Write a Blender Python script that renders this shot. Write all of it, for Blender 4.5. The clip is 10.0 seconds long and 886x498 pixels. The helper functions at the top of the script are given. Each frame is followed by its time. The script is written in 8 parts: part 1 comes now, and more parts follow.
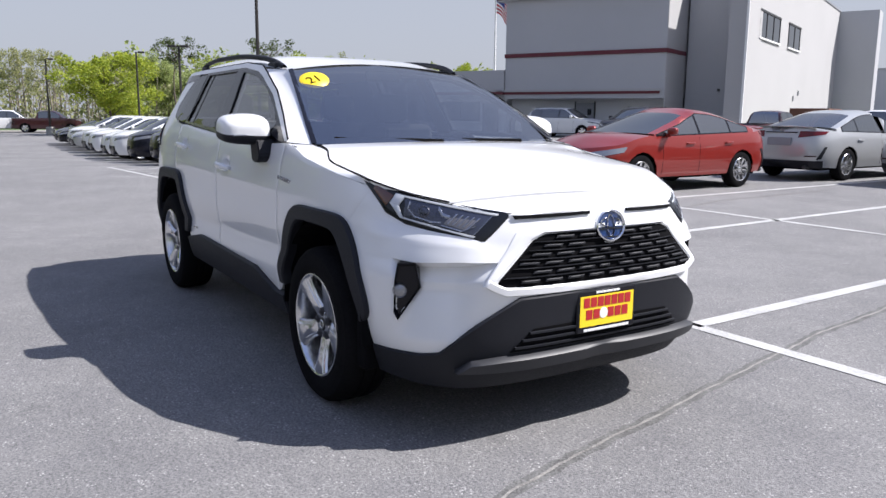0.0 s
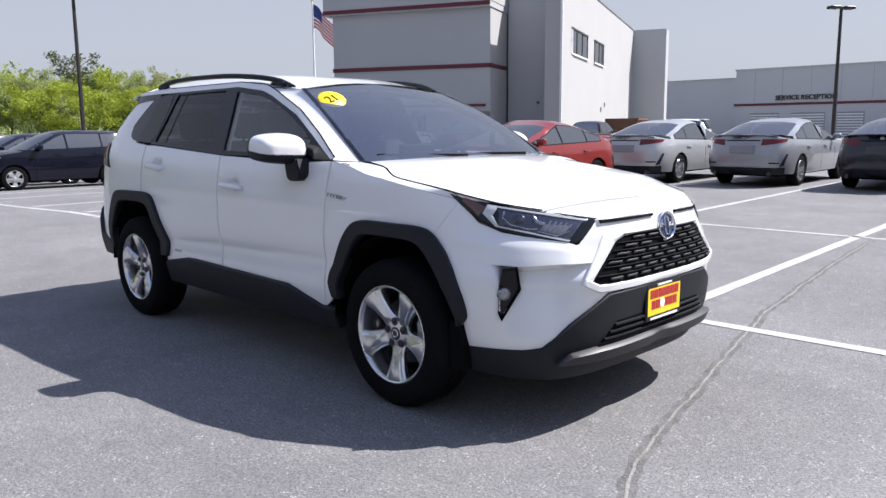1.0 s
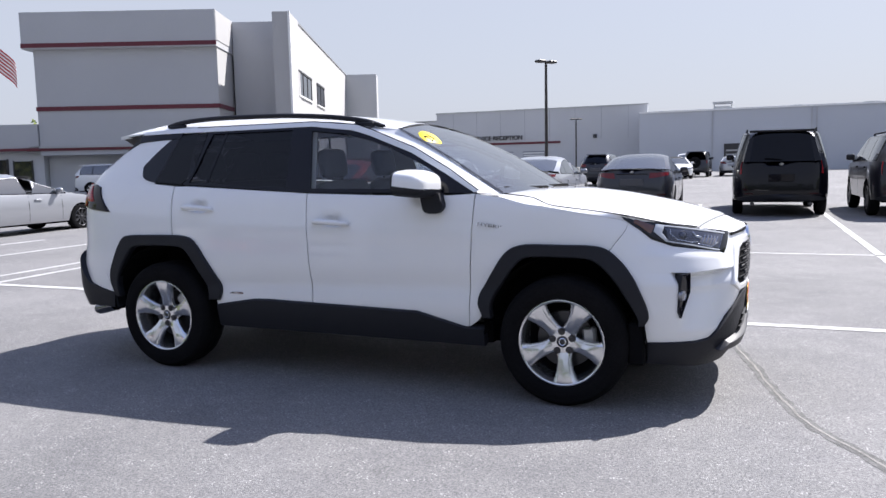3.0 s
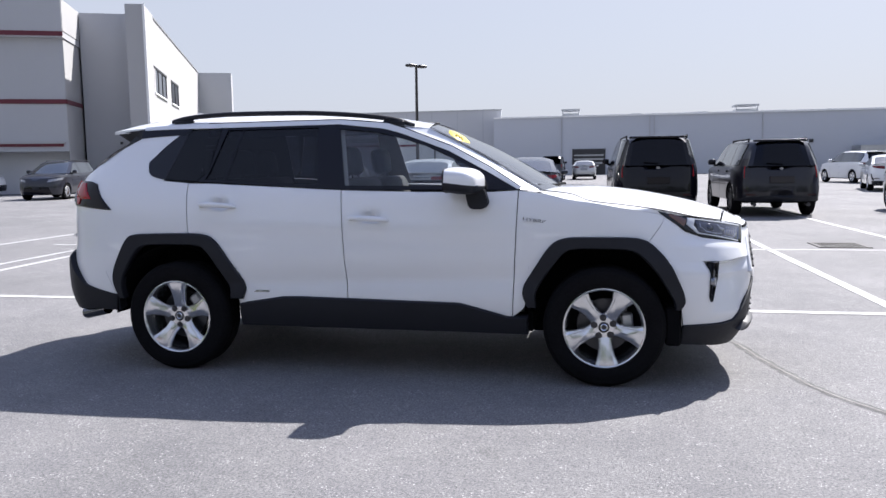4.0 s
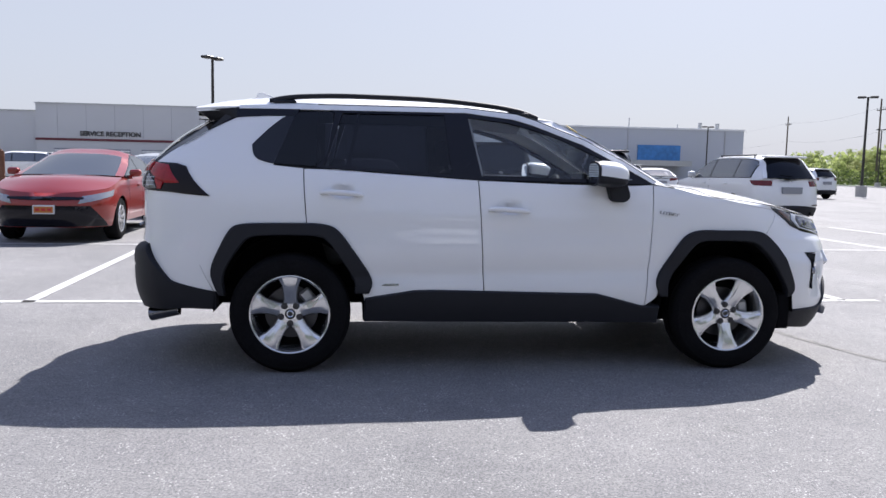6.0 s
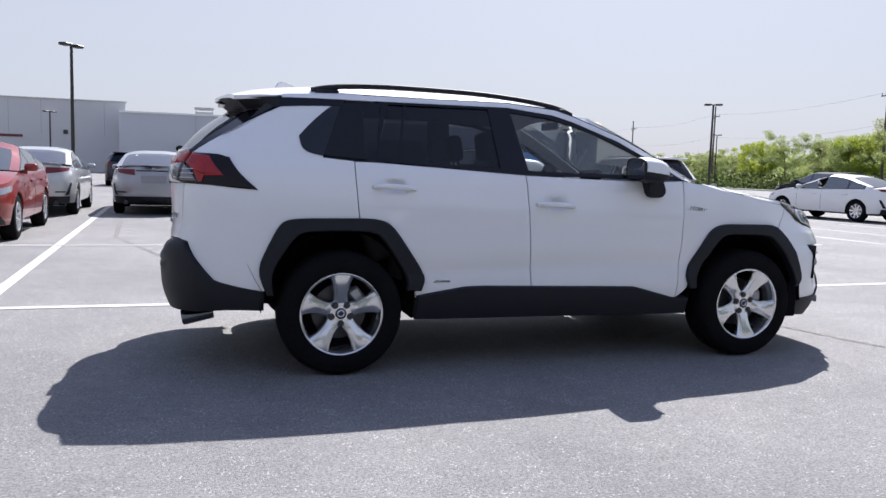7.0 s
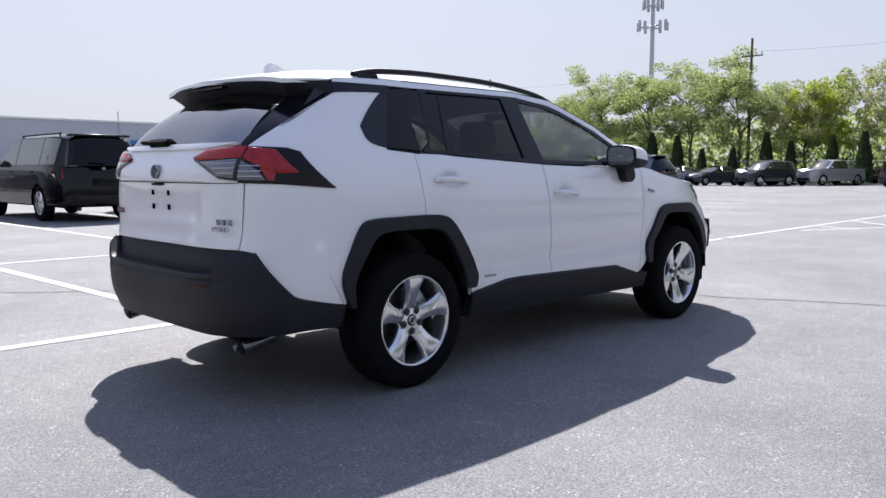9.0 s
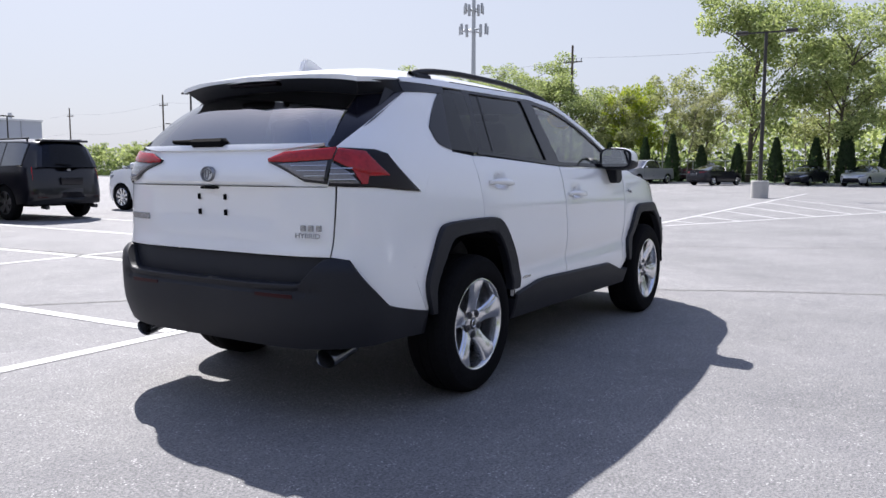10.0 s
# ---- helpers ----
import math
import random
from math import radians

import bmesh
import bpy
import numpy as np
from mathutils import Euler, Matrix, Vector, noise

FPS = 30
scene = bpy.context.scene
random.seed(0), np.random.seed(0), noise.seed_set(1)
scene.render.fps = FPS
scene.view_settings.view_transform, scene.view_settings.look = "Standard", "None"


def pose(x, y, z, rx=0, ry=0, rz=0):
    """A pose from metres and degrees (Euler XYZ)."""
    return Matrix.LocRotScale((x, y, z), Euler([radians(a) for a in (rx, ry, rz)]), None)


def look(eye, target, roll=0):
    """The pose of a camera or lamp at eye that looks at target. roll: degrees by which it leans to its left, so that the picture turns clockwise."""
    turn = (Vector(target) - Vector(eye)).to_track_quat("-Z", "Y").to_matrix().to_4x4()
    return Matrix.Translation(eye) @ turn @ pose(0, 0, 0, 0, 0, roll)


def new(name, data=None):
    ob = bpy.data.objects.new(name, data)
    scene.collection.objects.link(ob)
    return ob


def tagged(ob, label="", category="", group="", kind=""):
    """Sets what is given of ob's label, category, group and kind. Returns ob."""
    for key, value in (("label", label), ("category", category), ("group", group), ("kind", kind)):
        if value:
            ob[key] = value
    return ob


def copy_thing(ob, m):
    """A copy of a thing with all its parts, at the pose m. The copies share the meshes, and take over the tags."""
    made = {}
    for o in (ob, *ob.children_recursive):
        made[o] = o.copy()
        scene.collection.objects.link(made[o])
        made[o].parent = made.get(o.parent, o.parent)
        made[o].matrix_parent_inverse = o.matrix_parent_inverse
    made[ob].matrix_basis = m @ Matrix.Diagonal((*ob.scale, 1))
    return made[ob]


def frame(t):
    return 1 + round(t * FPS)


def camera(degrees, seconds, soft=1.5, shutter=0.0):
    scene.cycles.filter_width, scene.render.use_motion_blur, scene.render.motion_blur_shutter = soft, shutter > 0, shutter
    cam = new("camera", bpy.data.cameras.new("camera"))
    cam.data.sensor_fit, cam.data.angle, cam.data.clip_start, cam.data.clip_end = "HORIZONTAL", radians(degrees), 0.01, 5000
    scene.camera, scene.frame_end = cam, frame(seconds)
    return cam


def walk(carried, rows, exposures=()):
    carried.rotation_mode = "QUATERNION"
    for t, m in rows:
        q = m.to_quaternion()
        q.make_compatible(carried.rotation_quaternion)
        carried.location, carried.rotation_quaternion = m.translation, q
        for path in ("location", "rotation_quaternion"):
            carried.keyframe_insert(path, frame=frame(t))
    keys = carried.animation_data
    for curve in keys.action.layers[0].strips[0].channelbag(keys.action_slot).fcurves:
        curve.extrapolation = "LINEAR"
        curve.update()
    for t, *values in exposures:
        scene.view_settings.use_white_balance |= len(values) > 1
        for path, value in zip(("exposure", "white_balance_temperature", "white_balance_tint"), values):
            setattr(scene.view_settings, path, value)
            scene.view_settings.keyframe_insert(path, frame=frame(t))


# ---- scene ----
cam = camera(59.5, 10.0)
PATH = [
    (0, (4.509, -2.212, 1.288), (2.839, -1.166, 0.945), 0.5),
    (0.5, (4.245, -2.726, 1.31), (2.717, -1.478, 0.983), 0.1),
    (1, (3.993, -3.231, 1.302), (2.605, -1.824, 0.993), -0.5),
    (1.5, (3.618, -3.705, 1.315), (2.374, -2.165, 1.025), -0.9),
    (2, (3.286, -4.166, 1.305), (2.196, -2.51, 1.042), -1.0),
    (2.5, (2.818, -4.525, 1.31), (1.883, -2.772, 1.075), -1.2),
    (4, (1.319, -5.374, 1.299), (0.922, -3.425, 1.082), -0.8),
    (4.5, (0.741, -5.457, 1.281), (0.525, -3.482, 1.056), -0.4),
    (5, (0.179, -5.555, 1.255), (0.123, -3.568, 1.032), 0.1),
    (5.5, (-0.399, -5.508, 1.242), (-0.316, -3.521, 1.028), 0.6),
    (7, (-2.083, -5.14, 1.16), (-1.492, -3.239, 0.961), 1.7),
    (7.5, (-2.577, -4.848, 1.149), (-1.775, -3.027, 0.944), 1.3),
    (8, (-3.069, -4.526, 1.133), (-2.056, -2.813, 0.932), 0.9),
    (8.5, (-3.527, -4.173, 1.109), (-2.313, -2.596, 0.908), 0.4),
    (9, (-3.983, -3.79, 1.115), (-2.59, -2.369, 0.913), 0.0),
    (9.5, (-4.351, -3.348, 1.115), (-2.806, -2.095, 0.91), -0.1),
    (10, (-4.713, -2.842, 1.132), (-3.037, -1.769, 0.927), 0.1),
]
walk(cam, [(t, look(eye, target, roll)) for t, eye, target, roll in PATH], exposures=[(0, 0.97, 6150, 13), (2.5, 1.22, 6150, 13), (5.5, 1.25, 6150, 13), (7.5, 1.18, 6150, 13), (10, 1.28, 6150, 13)])

# ---- daylight: clear spring midday with thin haze ----
SUN_TO = Vector((0.465, 0.75, 1.0)).normalized()
world = bpy.data.worlds.new("sky")
scene.world = world
world.use_nodes = True
wn = world.node_tree.nodes
sky = wn.new("ShaderNodeTexSky")
sky.sky_type = "NISHITA"
sky.sun_disc = False
sky.sun_elevation = radians(48.6)
sky.sun_rotation = radians(31.8)
sky.air_density, sky.dust_density, sky.ozone_density = 1.0, 2.5, 3.0
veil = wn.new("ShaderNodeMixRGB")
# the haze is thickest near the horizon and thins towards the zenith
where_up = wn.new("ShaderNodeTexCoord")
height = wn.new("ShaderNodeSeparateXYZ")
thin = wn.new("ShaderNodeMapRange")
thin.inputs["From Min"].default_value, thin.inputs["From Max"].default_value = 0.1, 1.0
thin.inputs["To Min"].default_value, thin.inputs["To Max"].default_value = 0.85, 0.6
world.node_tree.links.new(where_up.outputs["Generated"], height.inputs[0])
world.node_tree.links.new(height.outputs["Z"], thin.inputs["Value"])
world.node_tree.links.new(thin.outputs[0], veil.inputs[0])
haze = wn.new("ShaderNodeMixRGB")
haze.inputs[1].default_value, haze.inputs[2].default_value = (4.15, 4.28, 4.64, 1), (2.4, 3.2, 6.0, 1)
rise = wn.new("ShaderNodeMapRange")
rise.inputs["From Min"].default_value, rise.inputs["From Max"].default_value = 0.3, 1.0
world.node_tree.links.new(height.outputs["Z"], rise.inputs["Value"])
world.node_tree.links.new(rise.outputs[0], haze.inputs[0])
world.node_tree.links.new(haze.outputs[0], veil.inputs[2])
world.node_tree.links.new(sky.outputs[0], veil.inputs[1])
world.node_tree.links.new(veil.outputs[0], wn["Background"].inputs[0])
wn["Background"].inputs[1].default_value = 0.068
sun_data = bpy.data.lights.new("sun", "SUN")
sun_data.energy, sun_data.angle, sun_data.color = 4.5, radians(0.53), (1.0, 0.95, 0.88)
sun = new("sun", sun_data)
sun.matrix_world = look(SUN_TO * 50, (0, 0, 0))


# ---- materials ----
def surface(name, color, rough=0.5, metal=0.0, var=0.12, scale=3.0, fine=60.0, bump=0.0, coat=0.0, spec=0.5, tint=None, world_space=False, stain=0.0, streak=0.0):
    """A painted, plastic, mineral or metal surface with variation at two scales."""
    m = bpy.data.materials.new(name)
    m.use_nodes = True
    nt = m.node_tree
    b = nt.nodes["Principled BSDF"]
    b.inputs["Roughness"].default_value = rough
    b.inputs["Metallic"].default_value = metal
    b.inputs["Coat Weight"].default_value = coat
    b.inputs["Coat Roughness"].default_value = 0.03
    b.inputs["Specular IOR Level"].default_value = spec
    if world_space:
        where = nt.nodes.new("ShaderNodeNewGeometry").outputs["Position"]
    else:
        where = nt.nodes.new("ShaderNodeTexCoord").outputs["Object"]
    if streak:
        mp = nt.nodes.new("ShaderNodeMapping")
        mp.inputs["Scale"].default_value = (1, 1, streak)
        nt.links.new(where, mp.inputs["Vector"])
        where = mp.outputs["Vector"]
    def noise_at(s, detail):
        n = nt.nodes.new("ShaderNodeTexNoise")
        n.inputs["Scale"].default_value = s
        n.inputs["Detail"].default_value = detail
        nt.links.new(where, n.inputs["Vector"])
        return n.outputs["Fac"]
    big, small = noise_at(scale, 4), noise_at(fine, 2)
    add = nt.nodes.new("ShaderNodeMath")
    add.operation = "MULTIPLY_ADD"
    add.inputs[1].default_value = 0.5
    nt.links.new(small, add.inputs[0])
    half = nt.nodes.new("ShaderNodeMath")
    half.operation = "MULTIPLY"
    half.inputs[1].default_value = 0.5
    nt.links.new(big, half.inputs[0])
    nt.links.new(half.outputs[0], add.inputs[2])
    ramp = nt.nodes.new("ShaderNodeValToRGB")
    ramp.color_ramp.elements[0].position, ramp.color_ramp.elements[1].position = 0.3, 0.7
    dark = [c * (1 - var) for c in color]
    light = [min(1, c * (1 + var)) for c in (tint or color)]
    ramp.color_ramp.elements[0].color = (*dark, 1)
    ramp.color_ramp.elements[1].color = (*light, 1)
    nt.links.new(add.outputs[0], ramp.inputs[0])
    nt.links.new(ramp.outputs[0], b.inputs["Base Color"])
    if bump:
        bp = nt.nodes.new("ShaderNodeBump")
        bp.inputs["Strength"].default_value = bump
        bp.inputs["Distance"].default_value = 0.01
        nt.links.new(small, bp.inputs["Height"])
        nt.links.new(bp.outputs[0], b.inputs["Normal"])
    return m


def asphalt(name):
    """Weathered lot asphalt: pale aggregate, broad worn patches, oil spots."""
    m = bpy.data.materials.new(name)
    m.use_nodes = True
    nt = m.node_tree
    b = nt.nodes["Principled BSDF"]
    b.inputs["Roughness"].default_value = 0.82
    b.inputs["Specular IOR Level"].default_value = 0.28
    pos = nt.nodes.new("ShaderNodeNewGeometry").outputs["Position"]
    def noise_at(s, detail, rough=0.6):
        n = nt.nodes.new("ShaderNodeTexNoise")
        n.inputs["Scale"].default_value, n.inputs["Detail"].default_value, n.inputs["Roughness"].default_value = s, detail, rough
        nt.links.new(pos, n.inputs["Vector"])
        return n.outputs["Fac"]
    def ramp(fac, stops):
        r = nt.nodes.new("ShaderNodeValToRGB")
        e = r.color_ramp.elements
        e[0].position, e[0].color = stops[0][0], (*stops[0][1], 1)
        e[1].position, e[1].color = stops[1][0], (*stops[1][1], 1)
        nt.links.new(fac, r.inputs[0])
        return r.outputs[0]
    def mix(kind, fac, a, c):
        x = nt.nodes.new("ShaderNodeMix")
        x.data_type, x.blend_type = "RGBA", kind
        if isinstance(fac, float):
            x.inputs["Factor"].default_value = fac
        else:
            nt.links.new(fac, x.inputs["Factor"])
        for sock, v in (("A", a), ("B", c)):
            s = [i for i in x.inputs if i.name == sock and i.type == "RGBA"][0]
            nt.links.new(v, s)
        return [o for o in x.outputs if o.type == "RGBA"][0]
    base = ramp(noise_at(0.45, 6), ((0.3, (0.148, 0.148, 0.151)), (0.72, (0.215, 0.213, 0.215))))
    grain = ramp(noise_at(80.0, 5, 0.85), ((0.37, (0.40, 0.40, 0.41)), (0.63, (1.53, 1.51, 1.49))))
    col = mix("MULTIPLY", 0.9, base, grain)
    coarse = ramp(noise_at(22.0, 4, 0.8), ((0.35, (0.86, 0.86, 0.87)), (0.65, (1.12, 1.12, 1.11))))
    col = mix("MULTIPLY", 1.0, col, coarse)
    patch = ramp(noise_at(2.6, 5), ((0.38, (0.93, 0.93, 0.94)), (0.6, (1.03, 1.03, 1.025))))
    col = mix("MULTIPLY", 1.0, col, patch)
    vor = nt.nodes.new("ShaderNodeTexVoronoi")
    vor.inputs["Scale"].default_value = 60.0
    nt.links.new(pos, vor.inputs["Vector"])
    fleck = ramp(vor.outputs["Distance"], ((0.14, (0.40, 0.39, 0.375)), (0.28, (0.0, 0.0, 0.0))))
    keep = ramp(noise_at(9.0, 2), ((0.46, (0, 0, 0)), (0.62, (0.7, 0.7, 0.7))))
    col = mix("ADD", keep, col, fleck)
    oil = ramp(noise_at(1.3, 3), ((0.66, (1.0, 1.0, 1.0)), (0.75, (0.72, 0.72, 0.73))))
    col = mix("MULTIPLY", 1.0, col, oil)
    nt.links.new(col, b.inputs["Base Color"])
    bp = nt.nodes.new("ShaderNodeBump")
    bp.inputs["Strength"].default_value, bp.inputs["Distance"].default_value = 0.75, 0.006
    nt.links.new(noise_at(120.0, 3, 0.8), bp.inputs["Height"])
    nt.links.new(bp.outputs[0], b.inputs["Normal"])
    return m


def glass(name, tint, gloss_rough=0.01, ior=1.5, rise=5.0):
    """Tinted car glass: a tinted pane with a mirror coat that grows at a glance."""
    m = bpy.data.materials.new(name)
    m.use_nodes = True
    nt = m.node_tree
    nt.nodes.remove(nt.nodes["Principled BSDF"])
    out = nt.nodes["Material Output"]
    tr, gl = nt.nodes.new("ShaderNodeBsdfTransparent"), nt.nodes.new("ShaderNodeBsdfGlossy")
    tr.inputs[0].default_value = (*tint, 1)
    gl.inputs["Roughness"].default_value = gloss_rough
    lw = nt.nodes.new("ShaderNodeLayerWeight")
    lw.inputs[0].default_value = 0.5
    fifth = nt.nodes.new("ShaderNodeMath")
    fifth.operation = "POWER"
    fifth.inputs[1].default_value = rise
    nt.links.new(lw.outputs["Facing"], fifth.inputs[0])
    straight = ((ior - 1) / (ior + 1)) ** 2
    share = nt.nodes.new("ShaderNodeMath")
    share.operation = "MULTIPLY_ADD"
    share.inputs[1].default_value, share.inputs[2].default_value = 1 - straight, straight
    nt.links.new(fifth.outputs[0], share.inputs[0])
    mx = nt.nodes.new("ShaderNodeMixShader")
    nt.links.new(share.outputs[0], mx.inputs[0])
    nt.links.new(tr.outputs[0], mx.inputs[1])
    nt.links.new(gl.outputs[0], mx.inputs[2])
    nt.links.new(mx.outputs[0], out.inputs[0])
    return m


def car_paint(name, color, metal=0.0, rough=0.35, coat=1.0, spec=0.5):
    m = surface(name, color, rough=rough, metal=metal, var=0.02, scale=1.2, fine=900.0, coat=coat, spec=spec)
    return m


def leaves(name, a, b):
    """Leaf clumps: colour varies from clump to clump, light comes through."""
    m = bpy.data.materials.new(name)
    m.use_nodes = True
    nt = m.node_tree
    p = nt.nodes["Principled BSDF"]
    p.inputs["Roughness"].default_value = 0.6
    geo = nt.nodes.new("ShaderNodeNewGeometry")
    r = nt.nodes.new("ShaderNodeValToRGB")
    r.color_ramp.elements[0].color, r.color_ramp.elements[1].color = (*a, 1), (*b, 1)
    nt.links.new(geo.outputs["Random Per Island"], r.inputs[0])
    nt.links.new(r.outputs[0], p.inputs["Base Color"])
    tl = nt.nodes.new("ShaderNodeBsdfTranslucent")
    nt.links.new(r.outputs[0], tl.inputs[0])
    mx = nt.nodes.new("ShaderNodeMixShader")
    mx.inputs[0].default_value = 0.52
    nt.links.new(p.outputs[0], mx.inputs[1])
    nt.links.new(tl.outputs[0], mx.inputs[2])
    nt.links.new(mx.outputs[0], nt.nodes["Material Output"].inputs[0])
    return m


M_ASPHALT = asphalt("lot_asphalt")
M_GRASS = surface("grass_ground", (0.06, 0.10, 0.03), 0.9, var=0.5, scale=0.4, fine=14, world_space=True, bump=0.4)
M_LINE = surface("line_paint", (0.40, 0.40, 0.395), 0.7, var=0.35, scale=3.0, fine=55, world_space=True, bump=0.3)
M_CRACK = surface("crack_dirt", (0.215, 0.207, 0.195), 0.9, var=0.5, scale=6, fine=80, world_space=True, bump=0.5)
M_CRACKWORN = surface("worn_asphalt_edge", (0.112, 0.111, 0.109), 0.9, var=0.6, scale=9, fine=75, world_space=True, bump=0.6)
M_STUCCO = surface("pale_stucco", (0.405, 0.402, 0.40), 0.9, var=0.05, scale=0.25, fine=40, world_space=True, bump=0.25)
M_STUCCO_G = surface("grey_panel_cladding", (0.42, 0.425, 0.44), 0.7, var=0.05, scale=0.3, fine=30, world_space=True, bump=0.1)
M_BLOCK = surface("painted_block_wall", (0.52, 0.525, 0.535), 0.85, var=0.06, scale=0.2, fine=25, world_space=True, bump=0.2)
M_METALWALL = surface("pale_metal_siding", (0.47, 0.49, 0.53), 0.6, var=0.04, scale=0.15, fine=20, world_space=True)
M_REDBAND = surface("dark_red_band", (0.11, 0.012, 0.024), 0.5, var=0.1, scale=0.5, fine=20, world_space=True)
M_DARKTRIM = surface("dark_trim_paint", (0.03, 0.03, 0.033), 0.5, var=0.2)
M_DOORGREY = surface("grey_steel_door", (0.25, 0.26, 0.285), 0.5, var=0.06)
M_WINDOW = surface("dark_window_glass", (0.02, 0.022, 0.026), 0.04, var=0.1, spec=0.8)
M_POLE = surface("dark_bronze_pole", (0.035, 0.032, 0.03), 0.5, var=0.2, metal=0.3)
M_GALV = surface("galvanised_steel", (0.42, 0.43, 0.44), 0.45, metal=0.8, var=0.12)
M_CONCRETE = surface("pale_concrete", (0.42, 0.41, 0.39), 0.9, var=0.15, scale=2, fine=50, bump=0.4)
M_WOOD = surface("weathered_pole_wood", (0.12, 0.095, 0.075), 0.9, var=0.3, scale=1, fine=25, bump=0.4)
M_BARK = surface("tree_bark", (0.10, 0.082, 0.065), 0.95, var=0.35, scale=2, fine=30, bump=0.8)
M_RUST = surface("rusty_steel", (0.16, 0.075, 0.045), 0.8, var=0.4, scale=1.5, fine=18, bump=0.5)
M_BLUESIGN = surface("blue_banner", (0.06, 0.22, 0.5), 0.5, var=0.3, scale=0.6, fine=3, world_space=True)
M_WHITE = surface("white_paint_plain", (0.78, 0.78, 0.77), 0.6, var=0.05)
M_FLAGRED = surface("flag_red", (0.45, 0.02, 0.03), 0.8, var=0.1)
M_FLAGBLUE = surface("flag_blue", (0.03, 0.05, 0.2), 0.8, var=0.1)
M_LEAF = [leaves("leaf_spring", (0.15, 0.205, 0.055), (0.46, 0.51, 0.20)), leaves("leaf_yellow_green", (0.22, 0.30, 0.03), (0.42, 0.46, 0.05)),
          leaves("leaf_dull", (0.19, 0.215, 0.08), (0.42, 0.44, 0.19)), leaves("leaf_dark", (0.018, 0.04, 0.014), (0.05, 0.085, 0.03)), leaves("leaf_pale_new", (0.22, 0.24, 0.09), (0.40, 0.40, 0.20)), leaves("leaf_scrub", (0.03, 0.048, 0.014), (0.12, 0.155, 0.045))]
M_PALEBARK = surface("pale_grey_bark", (0.22, 0.19, 0.155), 0.95, var=0.3, scale=2, fine=30, bump=0.5)

M_WHITECAR = car_paint("white_car_paint", (0.76, 0.765, 0.775))
M_TYRE = surface("tyre_rubber", (0.008, 0.008, 0.009), 0.9, spec=0.05, var=0.3, scale=6, fine=90, bump=0.2)
M_ALLOY = surface("silver_alloy", (0.70, 0.705, 0.72), 0.2, metal=0.92, var=0.05)
M_DARKALLOY = surface("dark_alloy", (0.06, 0.06, 0.065), 0.35, metal=0.7, var=0.1)
M_TRIM = surface("grained_black_plastic", (0.0105, 0.0115, 0.0165), 0.58, spec=0.30, var=0.1, scale=8, fine=700, bump=0.12)
M_GLOSSBLACK = surface("gloss_black", (0.006, 0.006, 0.010), 0.12, var=0.1, coat=0.0, spec=0.28)
M_CHROME = surface("chrome", (0.75, 0.76, 0.78), 0.08, metal=1.0, var=0.02)
# chrome with the shade under the tail put into its colour
M_DARKCHROME = surface("shaded_chrome", (0.16, 0.165, 0.18), 0.15, metal=0.9, var=0.1)
M_UNDER = surface("underbody_black", (0.004, 0.004, 0.005), 0.95, spec=0.1, var=0.2)
M_PRIVACY = glass("privacy_glass", (0.13, 0.135, 0.16), ior=1.48, rise=4.6)
M_REARGLASS = glass("rear_screen_glass", (0.30, 0.305, 0.32), ior=3.6)
M_CLEAR = glass("clear_car_glass", (0.84, 0.87, 0.87), ior=1.75, rise=3.4)
M_WSHIELD = glass("windscreen_glass", (0.45, 0.48, 0.48), ior=3.6, rise=3.2)
M_CARGLASS = surface("parked_car_glass", (0.02, 0.024, 0.027), 0.03, var=0.1, spec=0.9)
M_CARGLASS.node_tree.nodes["Principled BSDF"].inputs["IOR"].default_value = 1.95
M_TINTED = surface("tinted_suv_glass", (0.004, 0.005, 0.009), 0.03, var=0.1, spec=0.2)
# plate panel tone darkened as if in shade, for the dark parked cars
M_PLATEDARK = surface("shaded_plate_panel", (0.05, 0.053, 0.065), 0.4, var=0.15)
M_BADGE = surface("dull_chrome_badge", (0.30, 0.305, 0.32), 0.4, metal=0.8, var=0.1)
M_ORANGE = surface("orange_print", (0.42, 0.16, 0.02), 0.5, var=0.2, scale=30)
M_REDLAMP = surface("red_lamp_lens", (0.30, 0.010, 0.014), 0.15, var=0.3, scale=12, coat=0.25, spec=0.3)
M_PARKLAMP = surface("parked_lamp_lens", (0.12, 0.007, 0.011), 0.12, var=0.35, scale=10, coat=0.4, spec=0.3)
M_SEDANREAR = glass("sedan_rear_glass", (0.30, 0.305, 0.32), ior=4.4)
M_CLEARLAMP = surface("clear_lamp_lens", (0.26, 0.265, 0.29), 0.15, metal=0.6, var=0.25, fine=120, coat=1.0)
M_PLATE = surface("pale_plate", (0.55, 0.56, 0.58), 0.5, var=0.1)
M_YELLOW = surface("yellow_print", (0.85, 0.62, 0.015), 0.45, var=0.04)
M_PRINTRED = surface("red_print", (0.40, 0.015, 0.02), 0.45, var=0.04)


